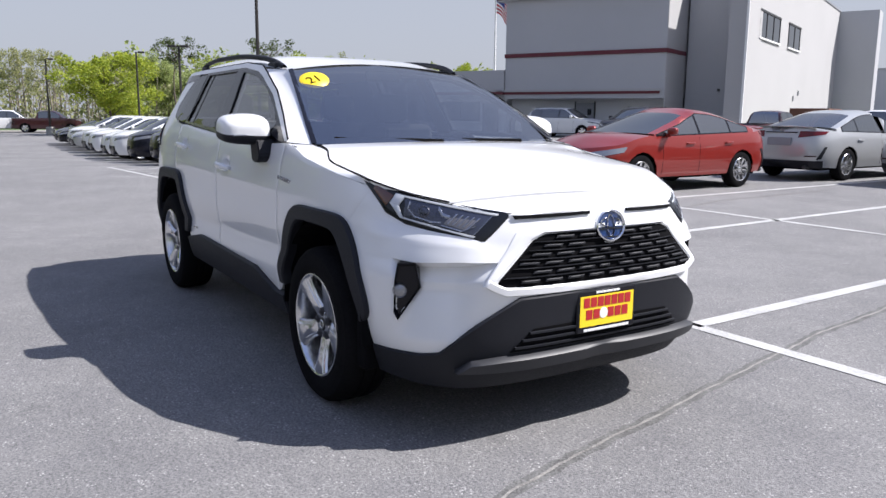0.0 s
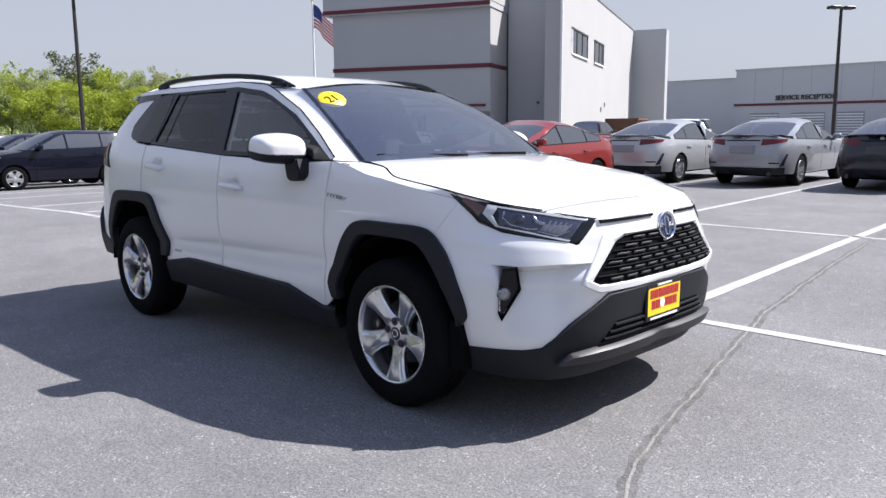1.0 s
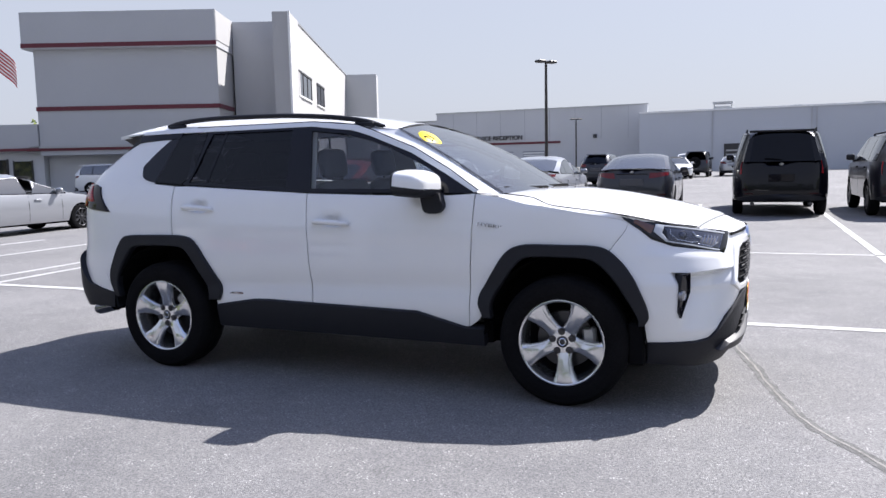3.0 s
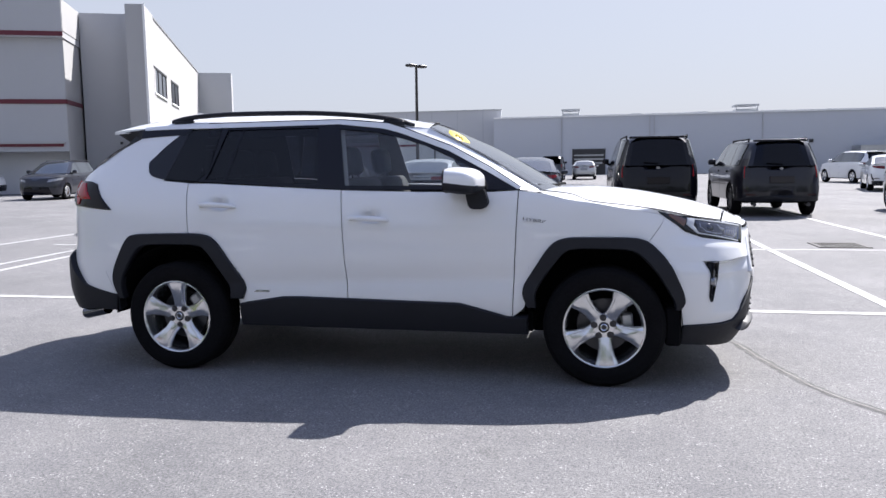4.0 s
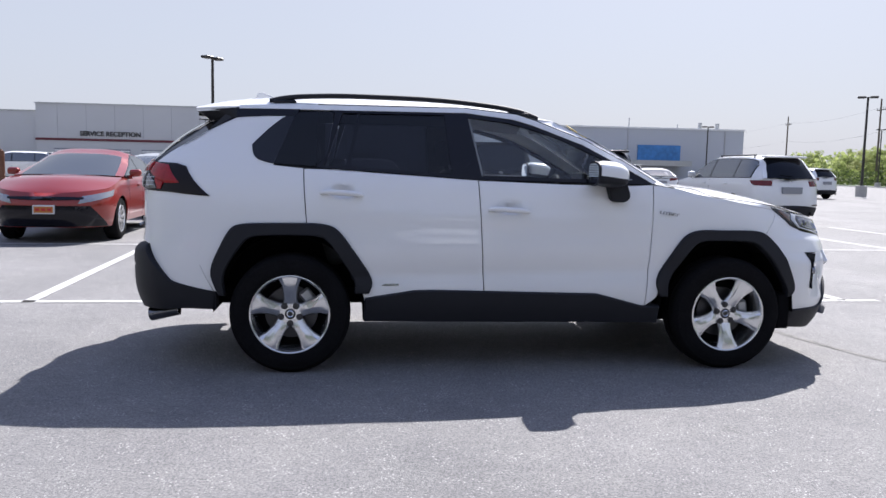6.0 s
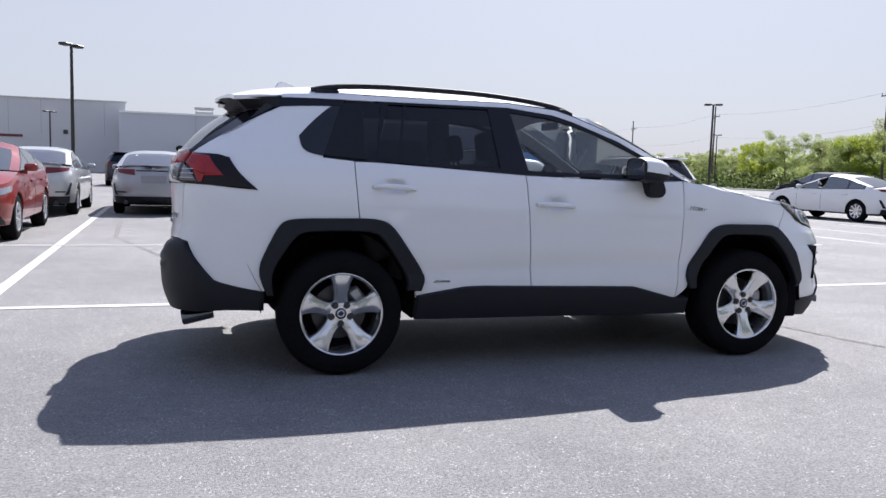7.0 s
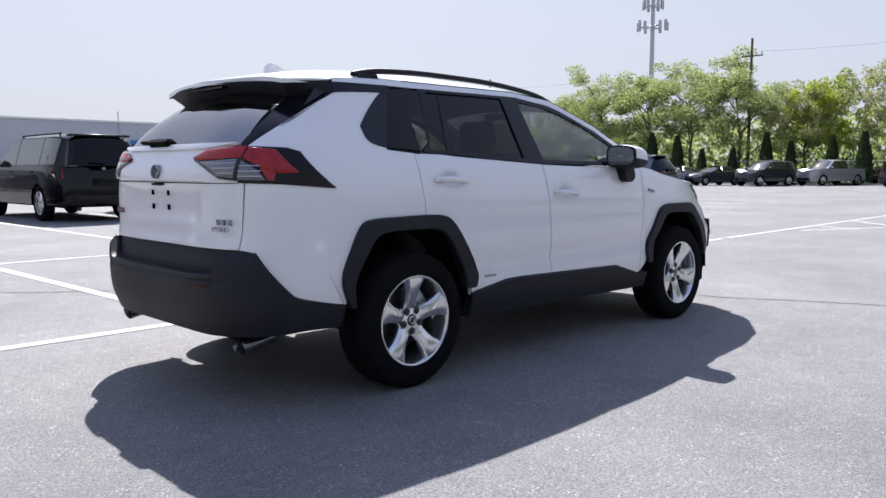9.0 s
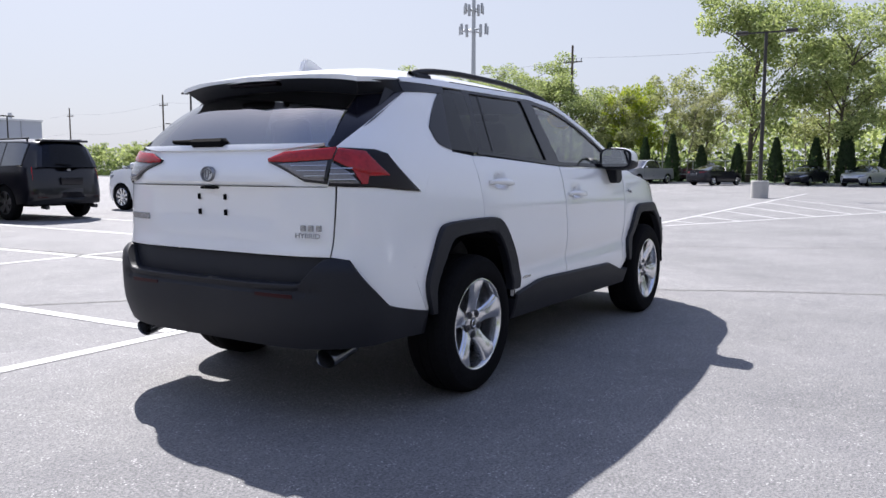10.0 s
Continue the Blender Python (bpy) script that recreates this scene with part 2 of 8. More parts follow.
# ---- mesh helpers ----
def part(name, bm, material, parent=None, label="", smooth=None, place=None):
    """Links a bmesh as one mesh object, under a thing or a part."""
    bmesh.ops.remove_doubles(bm, verts=bm.verts, dist=1e-5)
    if smooth is not None:
        for f in bm.faces:
            f.smooth = True
        for e in bm.edges:
            if len(e.link_faces) == 2 and e.calc_face_angle(0) > radians(smooth):
                e.smooth = False
    me = bpy.data.meshes.new(name)
    bm.to_mesh(me)
    bm.free()
    for mt in (material if isinstance(material, (list, tuple)) else [material]):
        me.materials.append(mt)
    ob = new(name, me)
    if place is not None:
        ob.matrix_basis = place
    if parent:
        ob.parent = parent
    if label:
        ob["label"] = label
    return ob


def thing(name, place, label, category, group="", kind=""):
    ob = new(name)
    ob.empty_display_size = 0.2
    ob.matrix_basis = place
    return tagged(ob, label, category, group, kind)


def box(bm, lo, hi, bevel=0.0, m=None, segs=1):
    r = bmesh.ops.create_cube(bm, size=1.0)
    vs = r["verts"]
    for v in vs:
        v.co = Vector([lo[i] + (v.co[i] + 0.5) * (hi[i] - lo[i]) for i in range(3)])
    if bevel:
        es = list({e for v in vs for e in v.link_edges})
        r = bmesh.ops.bevel(bm, geom=es, offset=bevel, segments=segs, affect="EDGES", profile=0.5)
        vs = list({v for f in r["faces"] for v in f.verts} | {v for v in vs if v.is_valid})
    if m is not None:
        bmesh.ops.transform(bm, matrix=m, verts=[v for v in vs if v.is_valid])
    return bm


def rod(bm, a, b, r0, r1=None, n=10, cap=True):
    """A tapered round bar from a to b."""
    a, b = Vector(a), Vector(b)
    d = b - a
    q = Matrix.Translation((a + b) / 2) @ d.to_track_quat("Z", "Y").to_matrix().to_4x4()
    bmesh.ops.create_cone(bm, cap_ends=cap, segments=n, radius1=r0, radius2=r0 if r1 is None else r1, depth=d.length, matrix=q)
    return bm


def lathe(bm, prof, n=32, m=None):
    """Turns a profile of (radius, height) about z."""
    rings = []
    for r, h in prof:
        rings.append([bm.verts.new((r * math.cos(2 * math.pi * i / n), r * math.sin(2 * math.pi * i / n), h)) for i in range(n)])
    for p, q in zip(rings, rings[1:]):
        for i in range(n):
            bm.faces.new((p[i], p[(i + 1) % n], q[(i + 1) % n], q[i]))
    if m is not None:
        bmesh.ops.transform(bm, matrix=m, verts=[v for r in rings for v in r])
    return bm


def prism(bm, pts, lo, hi, axis="z", m=None):
    """A flat outline pushed from lo to hi along an axis; pts are pairs in the other two axes, in order."""
    def at(p, h):
        return {"z": (p[0], p[1], h), "y": (p[0], h, p[1]), "x": (h, p[0], p[1])}[axis]
    a = [bm.verts.new(at(p, lo)) for p in pts]
    b = [bm.verts.new(at(p, hi)) for p in pts]
    n = len(pts)
    fs = [bm.faces.new(a), bm.faces.new(b[::-1])]
    fs += [bm.faces.new((a[i], b[i], b[(i + 1) % n], a[(i + 1) % n])) for i in range(n)]
    bmesh.ops.recalc_face_normals(bm, faces=fs)
    if m is not None:
        bmesh.ops.transform(bm, matrix=m, verts=a + b)
    return bm


def lettering(name, words, size, depth, material, place, parent=None, bold=0.0):
    """Raised letters in the built-in font, turned into a mesh."""
    cu = bpy.data.curves.new(name, "FONT")
    cu.body, cu.size, cu.extrude, cu.align_x, cu.align_y = words, size, depth, "CENTER", "CENTER"
    cu.offset = size * bold
    tmp = bpy.data.objects.new(name, cu)
    me = bpy.data.meshes.new_from_object(tmp)
    bpy.data.objects.remove(tmp)
    me.materials.clear()
    me.materials.append(material)
    ob = new(name, me)
    ob.matrix_basis = place
    if parent:
        ob.parent = parent
    return ob


def smooth_curve(pts):
    """A smooth curve through a few (x, y) knots that does not overshoot."""
    xs = np.array([p[0] for p in pts], float)
    ys = np.array([p[1] for p in pts], float)
    if xs[0] > xs[-1]:
        xs, ys = xs[::-1], ys[::-1]
    h, d = np.diff(xs), np.diff(ys) / np.diff(xs)
    m = np.zeros(len(xs))
    m[0], m[-1] = d[0], d[-1]
    for i in range(1, len(xs) - 1):
        if d[i - 1] * d[i] > 0:
            m[i] = 2 * d[i - 1] * d[i] / (d[i - 1] + d[i])
    def f(x):
        x = min(max(x, xs[0]), xs[-1])
        i = min(max(int(np.searchsorted(xs, x)) - 1, 0), len(h) - 1)
        t = (x - xs[i]) / h[i]
        return float((1 + 2 * t) * (1 - t) ** 2 * ys[i] + t * (1 - t) ** 2 * h[i] * m[i] + t * t * (3 - 2 * t) * ys[i + 1] + t * t * (t - 1) * h[i] * m[i + 1])
    return f


# ---- car body surfaces: a rounded plan wrapped round the car, front is +x, right side is -y ----
class Wrap:
    def __init__(self, half, section, front, rear, x1, x2, nf, nr):
        self.half, self.section, self.front, self.rear = half, section, front, rear
        self.x1, self.x2, self.nf, self.nr = x1, x2, nf, nr

    def w(self, z):
        return self.half + self.section(z)

    def kf(self, z):
        """How square the nose is in plan at this height."""
        return self.nf(z) if callable(self.nf) else self.nf

    def ax(self, x, z):
        """Place along the side by x."""
        if x > self.x1:
            c = min(1.0, (x - self.x1) / (self.front(z) - self.x1))
            return self.x1 + 1 - math.acos(c ** (self.kf(z) / 2)) / (math.pi / 2)
        if x < self.x2:
            c = min(1.0, (self.x2 - x) / (self.x2 - self.rear(z)))
            return self.x2 - 1 + math.acos(c ** (self.nr / 2)) / (math.pi / 2)
        return x

    def fy(self, y, z):
        """Place across the nose by y."""
        return self.x1 + 1 - math.asin(min(1.0, (abs(y) / self.w(z)) ** (self.kf(z) / 2))) / (math.pi / 2)

    def ry(self, y, z):
        """Place across the tail by y."""
        return self.x2 - 1 + math.asin(min(1.0, (abs(y) / self.w(z)) ** (self.nr / 2))) / (math.pi / 2)

    def raw(self, a, z):
        w = self.w(z)
        if a > self.x1:
            p = (1 - min(1.0, a - self.x1)) * math.pi / 2
            k = 2 / self.kf(z)
            return Vector((self.x1 + (self.front(z) - self.x1) * max(0.0, math.cos(p)) ** k, -w * max(0.0, math.sin(p)) ** k, z))
        if a < self.x2:
            p = (1 - min(1.0, self.x2 - a)) * math.pi / 2
            return Vector((self.x2 + (self.rear(z) - self.x2) * max(0.0, math.cos(p)) ** (2 / self.nr), -w * max(0.0, math.sin(p)) ** (2 / self.nr), z))
        return Vector((a, -w, z))

    def at(self, a, z, off=0.0):
        p = self.raw(a, z)
        if not off:
            return p
        lo, hi = max(self.x2 - 1, a - 0.01), min(self.x1 + 1, a + 0.01)
        n = (self.raw(hi, z) - self.raw(lo, z)).cross(self.raw(a, z + 0.01) - self.raw(a, z - 0.01))
        if abs(a - self.x1 - 1) < 1e-6 or abs(a - self.x2 + 1) < 1e-6:
            n.y = 0.0
        return p + n.normalized() * off


def spread(line, us):
    """Points of a polyline of (a, z) at shares us of its length."""
    seg = [math.dist(p, q) for p, q in zip(line, line[1:])]
    cum = np.r_[0, np.cumsum(seg)] / sum(seg)
    return [(float(np.interp(u, cum, [p[0] for p in line])), float(np.interp(u, cum, [p[1] for p in line]))) for u in us], cum


def patch(wrap, low, up, off=0.0, depth=0.012, drop=0.0, step=0.06, by_a=False, side=1, bm=None, rows=None):
    """A panel of the wrap between two lines of (a, z), with turned edges. side: 1 right, -1 left."""
    bm = bm or bmesh.new()
    if by_a:
        a0, a1 = low[0][0], low[-1][0]
        ks = sorted({p[0] for p in low} | {p[0] for p in up if min(a0, a1) <= p[0] <= max(a0, a1)})
        if a0 > a1:
            ks = ks[::-1]
        aa = []
        for p, q in zip(ks, ks[1:]):
            n = max(1, math.ceil(abs(q - p) / step))
            aa += [p + (q - p) * i / n for i in range(n)]
        aa.append(ks[-1])
        s = 1 if a0 < a1 else -1
        lowp = [(a, float(np.interp(s * a, [s * p[0] for p in low], [p[1] for p in low]))) for a in aa]
        upp = [(a, float(np.interp(s * a, [s * p[0] for p in up], [p[1] for p in up]))) for a in aa]
    else:
        _, c1 = spread(low, [0])
        _, c2 = spread(up, [0])
        ks = sorted({round(float(c), 5) for c in c1} | {round(float(c), 5) for c in c2})
        size = max(sum(math.dist(p, q) for p, q in zip(l, l[1:])) for l in (low, up))
        us = []
        for p, q in zip(ks, ks[1:]):
            n = max(1, math.ceil((q - p) * size / step))
            us += [p + (q - p) * i / n for i in range(n)]
        us.append(1.0)
        lowp, upp = spread(low, us)[0], spread(up, us)[0]
    tall = max(math.dist(p, q) for p, q in zip(lowp, upp))
    nv = rows or max(2, math.ceil(tall / step))
    vs = [i / nv for i in range(nv + 1)]
    if drop:
        e = min(0.3 / nv, 0.008 / max(tall, 0.01))
        vs = [0, e] + vs[1:-1] + [1 - e, 1]
        k = 0.008
        def near(p, q):
            t = min(0.3, k / max(1e-6, math.dist(p, q)))
            return (p[0] + (q[0] - p[0]) * t, p[1] + (q[1] - p[1]) * t)
        lowp = [lowp[0], near(lowp[0], lowp[1])] + lowp[1:-1] + [near(lowp[-1], lowp[-2]), lowp[-1]]
        upp = [upp[0], near(upp[0], upp[1])] + upp[1:-1] + [near(upp[-1], upp[-2]), upp[-1]]
    def flip(p):
        return Vector((p.x, p.y * side, p.z))
    nu, nw = len(lowp), len(vs)
    grid, back = [], {}
    for i in range(nu):
        col = []
        for j, v in enumerate(vs):
            a = lowp[i][0] + (upp[i][0] - lowp[i][0]) * v
            z = lowp[i][1] + (upp[i][1] - lowp[i][1]) * v
            edge = i in (0, nu - 1) or j in (0, nw - 1)
            o = off(a, z) if callable(off) else off
            col.append(bm.verts.new(flip(wrap.at(a, z, o - (drop if edge else 0) + 1e-9))))
            if edge and depth:
                back[i, j] = (a, z, o - depth)
        grid.append(col)
    for i in range(nu - 1):
        for j in range(nw - 1):
            q = (grid[i][j], grid[i + 1][j], grid[i + 1][j + 1], grid[i][j + 1])
            bm.faces.new(q if side > 0 else q[::-1])
    if depth:
        ring = [(i, 0) for i in range(nu)] + [(nu - 1, j) for j in range(1, nw)] + [(i, nw - 1) for i in range(nu - 2, -1, -1)] + [(0, j) for j in range(nw - 2, 0, -1)]
        bk = {k: bm.verts.new(flip(wrap.at(*back[k]))) for k in ring}
        for p, q in zip(ring, ring[1:] + ring[:1]):
            f = (grid[p[0]][p[1]], bk[p], bk[q], grid[q[0]][q[1]])
            bm.faces.new(f if side > 0 else f[::-1])
    return bm


def sheet(ca, cb, nu=16, nv=8, power=1.0, bulge=None, depth=0.0, side=1, bm=None, down=(0, 0, -1)):
    """A skin between two space curves ca(u), cb(u); power bends the height between them; depth turns the edges."""
    bm = bm or bmesh.new()
    grid = []
    for i in range(nu + 1):
        a, b = Vector(ca(i / nu)), Vector(cb(i / nu))
        col = []
        for j in range(nv + 1):
            v = j / nv
            p = a.lerp(b, v)
            p.z = a.z + (b.z - a.z) * (1 - (1 - v) ** (power(i / nu) if callable(power) else power))
            if bulge:
                p += Vector(bulge) * (4 * v * (1 - v))
            p.y *= side
            col.append(bm.verts.new(p))
        grid.append(col)
    for i in range(nu):
        for j in range(nv):
            q = (grid[i][j], grid[i + 1][j], grid[i + 1][j + 1], grid[i][j + 1])
            bm.faces.new(q if side > 0 else q[::-1])
    if depth:
        ring = [(i, 0) for i in range(nu + 1)] + [(nu, j) for j in range(1, nv + 1)] + [(i, nv) for i in range(nu - 1, -1, -1)] + [(0, j) for j in range(nv - 1, 0, -1)]
        bk = {k: bm.verts.new(grid[k[0]][k[1]].co + Vector(down) * depth) for k in ring}
        for p, q in zip(ring, ring[1:] + ring[:1]):
            f = (grid[p[0]][p[1]], bk[p], bk[q], grid[q[0]][q[1]])
            bm.faces.new(f if side > 0 else f[::-1])
    return bm


def path3(pts):
    """A polyline in space as a function of 0..1, by length."""
    pts = [Vector(p) for p in pts]
    cum = np.r_[0, np.cumsum([(q - p).length for p, q in zip(pts, pts[1:])])]
    cum = cum / cum[-1]
    return lambda u: Vector([float(np.interp(u, cum, [p[k] for p in pts])) for k in range(3)])


def bend3(pts):
    """A smooth curve in space through knots, as a function of 0..1, by knot count."""
    fs = [smooth_curve([(i / (len(pts) - 1), p[k]) for i, p in enumerate(pts)]) for k in range(3)]
    return lambda u: Vector([f(u) for f in fs])


# ---- ground and markings ----
def lie(x, y):
    """Height of the lot: level, but falling gently towards the woods beyond the row of cars."""
    away_y = 8 + 6 * max(0.0, -x - 50)
    return -0.03 * min(20.0, max(0.0, -x - 9)) * (1 - min(1.0, max(0.0, (y - away_y) / 10)))


def ground_sheet():
    bm = bmesh.new()
    xs = [-2500, -600, -200, -120, -90, -76, -70, -64, -58, -54, -50, -40, -29, -24, -19, -14, -9, 0, 12, 30, 80, 200, 600, 2500]
    ys = [-2500, -600, -200, -80, -30, -12, 0, 8, 10, 12, 14, 16, 18, 24, 32, 44, 56, 70, 90, 120, 160, 200, 600, 2500]
    rows = [[bm.verts.new((x, y, lie(x, y))) for x in xs] for y in ys]
    for r, s in zip(rows, rows[1:]):
        for i in range(len(xs) - 1):
            bm.faces.new((r[i], r[i + 1], s[i + 1], s[i]))
    return tagged(part("ground", bm, M_ASPHALT), "weathered grey asphalt of a dealership lot", "ground", kind="structure")


ground_sheet()


def lawn(name, pts, label, base=0.0):
    bm = bmesh.new()
    prism(bm, pts, base - 0.05, base + 0.1)
    return tagged(part(name, bm, M_GRASS), label, "lawn", kind="structure")


def kerb(pts, base=0.0):
    bm = bmesh.new()
    for p, q in zip(pts, pts[1:]):
        d = (Vector(q) - Vector(p)).normalized()
        n = Vector((-d.y, d.x)) * 0.08
        prism(bm, [(p[0] - n.x, p[1] - n.y), (q[0] - n.x, q[1] - n.y), (q[0] + n.x, q[1] + n.y), (p[0] + n.x, p[1] + n.y)], base - 0.05, base + 0.13)
    return tagged(part("kerb", bm, M_CONCRETE), "pale concrete kerb edging the lawn", "kerb", kind="structure")


lawn("lawn", [(59, -60), (110, -60), (110, 130), (66, 120), (59, 60)], "grass verge under the roadside trees")
lawn("lawn", [(-76, -60), (-76, 70), (-140, 90), (-140, -60)], "grass and leaf litter under the woods", -0.6)
kerb([(59, -60), (59, 60), (66, 120)])
kerb([(-76, -60), (-76, 70)], -0.6)


def painted_line(p, q, width=0.1, rng=random.Random(3)):
    """One stall line: a thin worn strip of paint with ragged ends."""
    p, q = Vector(p), Vector(q)
    d = (q - p)
    n = Vector((-d.y, d.x)).normalized() * width / 2
    k = max(2, int(d.length / 0.6))
    bm = bmesh.new()
    rows = []
    for i in range(k + 1):
        c = p + d * i / k
        j = n * (1 + rng.uniform(-0.06, 0.06))
        h = 0.004 + lie(*c)
        rows.append((bm.verts.new((*(c - j), h)), bm.verts.new((*(c + j), h))))
    for a, b in zip(rows, rows[1:]):
        bm.faces.new((a[0], b[0], b[1], a[1]))
    return tagged(part("painted_line", bm, M_LINE), "worn white parking stall line on asphalt", "road marking", "stall lines", "structure")


for x, y0, y1, dx in ((-11.4, 1.6, 6.7, 0), (-8.9, 1.6, 11.0, -0.3), (-6.2, 1.55, 11.3, -0.9), (-3.76, 1.5, 16.5, -0.65), (-1.25, 1.6, 17.1, -0.8), (1.37, 1.6, 18.5, -0.75), (3.83, 1.62, 17, -0.3), (6.0, 6.5, 17.0, -0.3), (8.2, 6.5, 13, -0.3), (10.6, 6.5, 12, -0.2)):
    painted_line((x, y0), (x + dx, y1), 0.11)
painted_line((-20.0, 1.55), (-11.0, 1.45))
painted_line((-11.0, 1.45), (4.2, 1.63), 0.11)
painted_line((4.5, 1.9), (8.3, 2.05))
painted_line((-8.0, 6.45), (9.0, 6.6), 0.09)
painted_line((-6.7, 1.6), (-7.3, 9.6), 0.09)
painted_line((10.8, 1.8), (19.2, -1.7))
painted_line((8.2, 2.05), (35.3, 2.5))
painted_line((19.2, -1.7), (34.0, -3.2))
for p, q in (((12.4, 2.1), (11.9, 1.4)), ((14.6, 2.15), (13.2, 0.85)), ((17.5, 2.2), (14.6, 0.27)), ((20.5, 2.25), (16.0, -0.31)), ((24.0, 2.3), (17.6, -0.98)), ((28.0, 2.37), (19.4, -1.68))):
    painted_line(p, q, 0.09)
for i in range(8):
    painted_line((-15.2 - 2.6 * i, 1.7), (-15.2 - 2.6 * i, 6.6), 0.09)
for x in (12.8, 15.4, 18.4, 21.0, 24.0):
    painted_line((x, 7.4), (x - 0.2, 12.6), 0.09)


def crack(pts, wide, material, z, label, seed, wander=0.018):
    """A wandering crack across the asphalt."""
    rng, edge = random.Random(seed), random.Random(seed + 90)
    c = path3([(*p, 0) for p in pts])
    length = sum(math.dist(p, q) for p, q in zip(pts, pts[1:]))
    n = int(length / 0.05)
    bm = bmesh.new()
    rows, wob = [], 0.0
    for i in range(n + 1):
        p, t = c(i / n), (c(min(1, (i + 0.5) / n)) - c(max(0, (i - 0.5) / n))).normalized()
        side = Vector((-t.y, t.x, 0))
        wob = 0.86 * wob + rng.uniform(-wander, wander)
        l, r = wide * edge.uniform(0.30, 0.50), wide * edge.uniform(0.30, 0.50)
        m = p + side * wob
        rows.append((bm.verts.new((*(m - side * l).xy, z)), bm.verts.new((*(m + side * r).xy, z))))
    for a, b in zip(rows, rows[1:]):
        bm.faces.new((a[0], b[0], b[1], a[1]))
    return tagged(part("crack", bm, material), label, "crack", kind="structure")


MAIN_CRACK = [(3.35, -2.5), (2.96, -1.55), (2.74, -1.12), (2.61, -0.93), (2.52, -0.7), (2.42, -0.28), (2.29, 0.3), (2.13, 0.95), (2.0, 1.6), (1.87, 2.2), (1.55, 4.4), (1.3, 7.0), (0.9, 12.0)]
for pts, sd, k in ((MAIN_CRACK, 1, 1.0), ([(-3.6, 11.0), (-3.4, 7.8), (-2.6, 5.2), (-1.9, 4.0), (-0.6, 3.0)], 2, 0.9),
                   ([(6.6, 0.9), (7.2, -0.6), (7.95, -2.1), (8.6, -3.6)], 5, 0.5)):
    crack(pts, 0.085 * k, M_CRACKWORN, 0.0015, "worn darker asphalt along a crack", sd, 0.006)
    crack(pts, 0.016 * k, M_CRACK, 0.003, "pale sand filling a crack in the asphalt", sd, 0.006)



def drain():
    d = thing("drain_cover", pose(4.85, 7.2, 0.0), "dark cast iron storm drain grate set in asphalt", "drain")
    bm = bmesh.new()
    for s in (-1, 1):
        box(bm, (-0.36, s * 0.33 - 0.03, 0), (0.36, s * 0.33 + 0.03, 0.012))
        box(bm, (s * 0.33 - 0.03, -0.3, 0), (s * 0.33 + 0.03, 0.3, 0.012))
    part("frame", bm, M_POLE, d)
    for i in range(7):
        bm = bmesh.new()
        box(bm, (-0.3, -0.27 + i * 0.09 - 0.022, 0.001), (0.3, -0.27 + i * 0.09 + 0.022, 0.009))
        part("bar", bm, M_POLE, d)


drain()


# ---- dealership building, turned 23.5 degrees: u along the front, v away ----
BM = pose(-24.0, 35.3, 0, 0, 0, 23.5)


def slab(name, lo, hi, material, parent, label="", bevel=0.0):
    bm = bmesh.new()
    box(bm, lo, hi, bevel)
    return part(name, bm, material, parent, label)


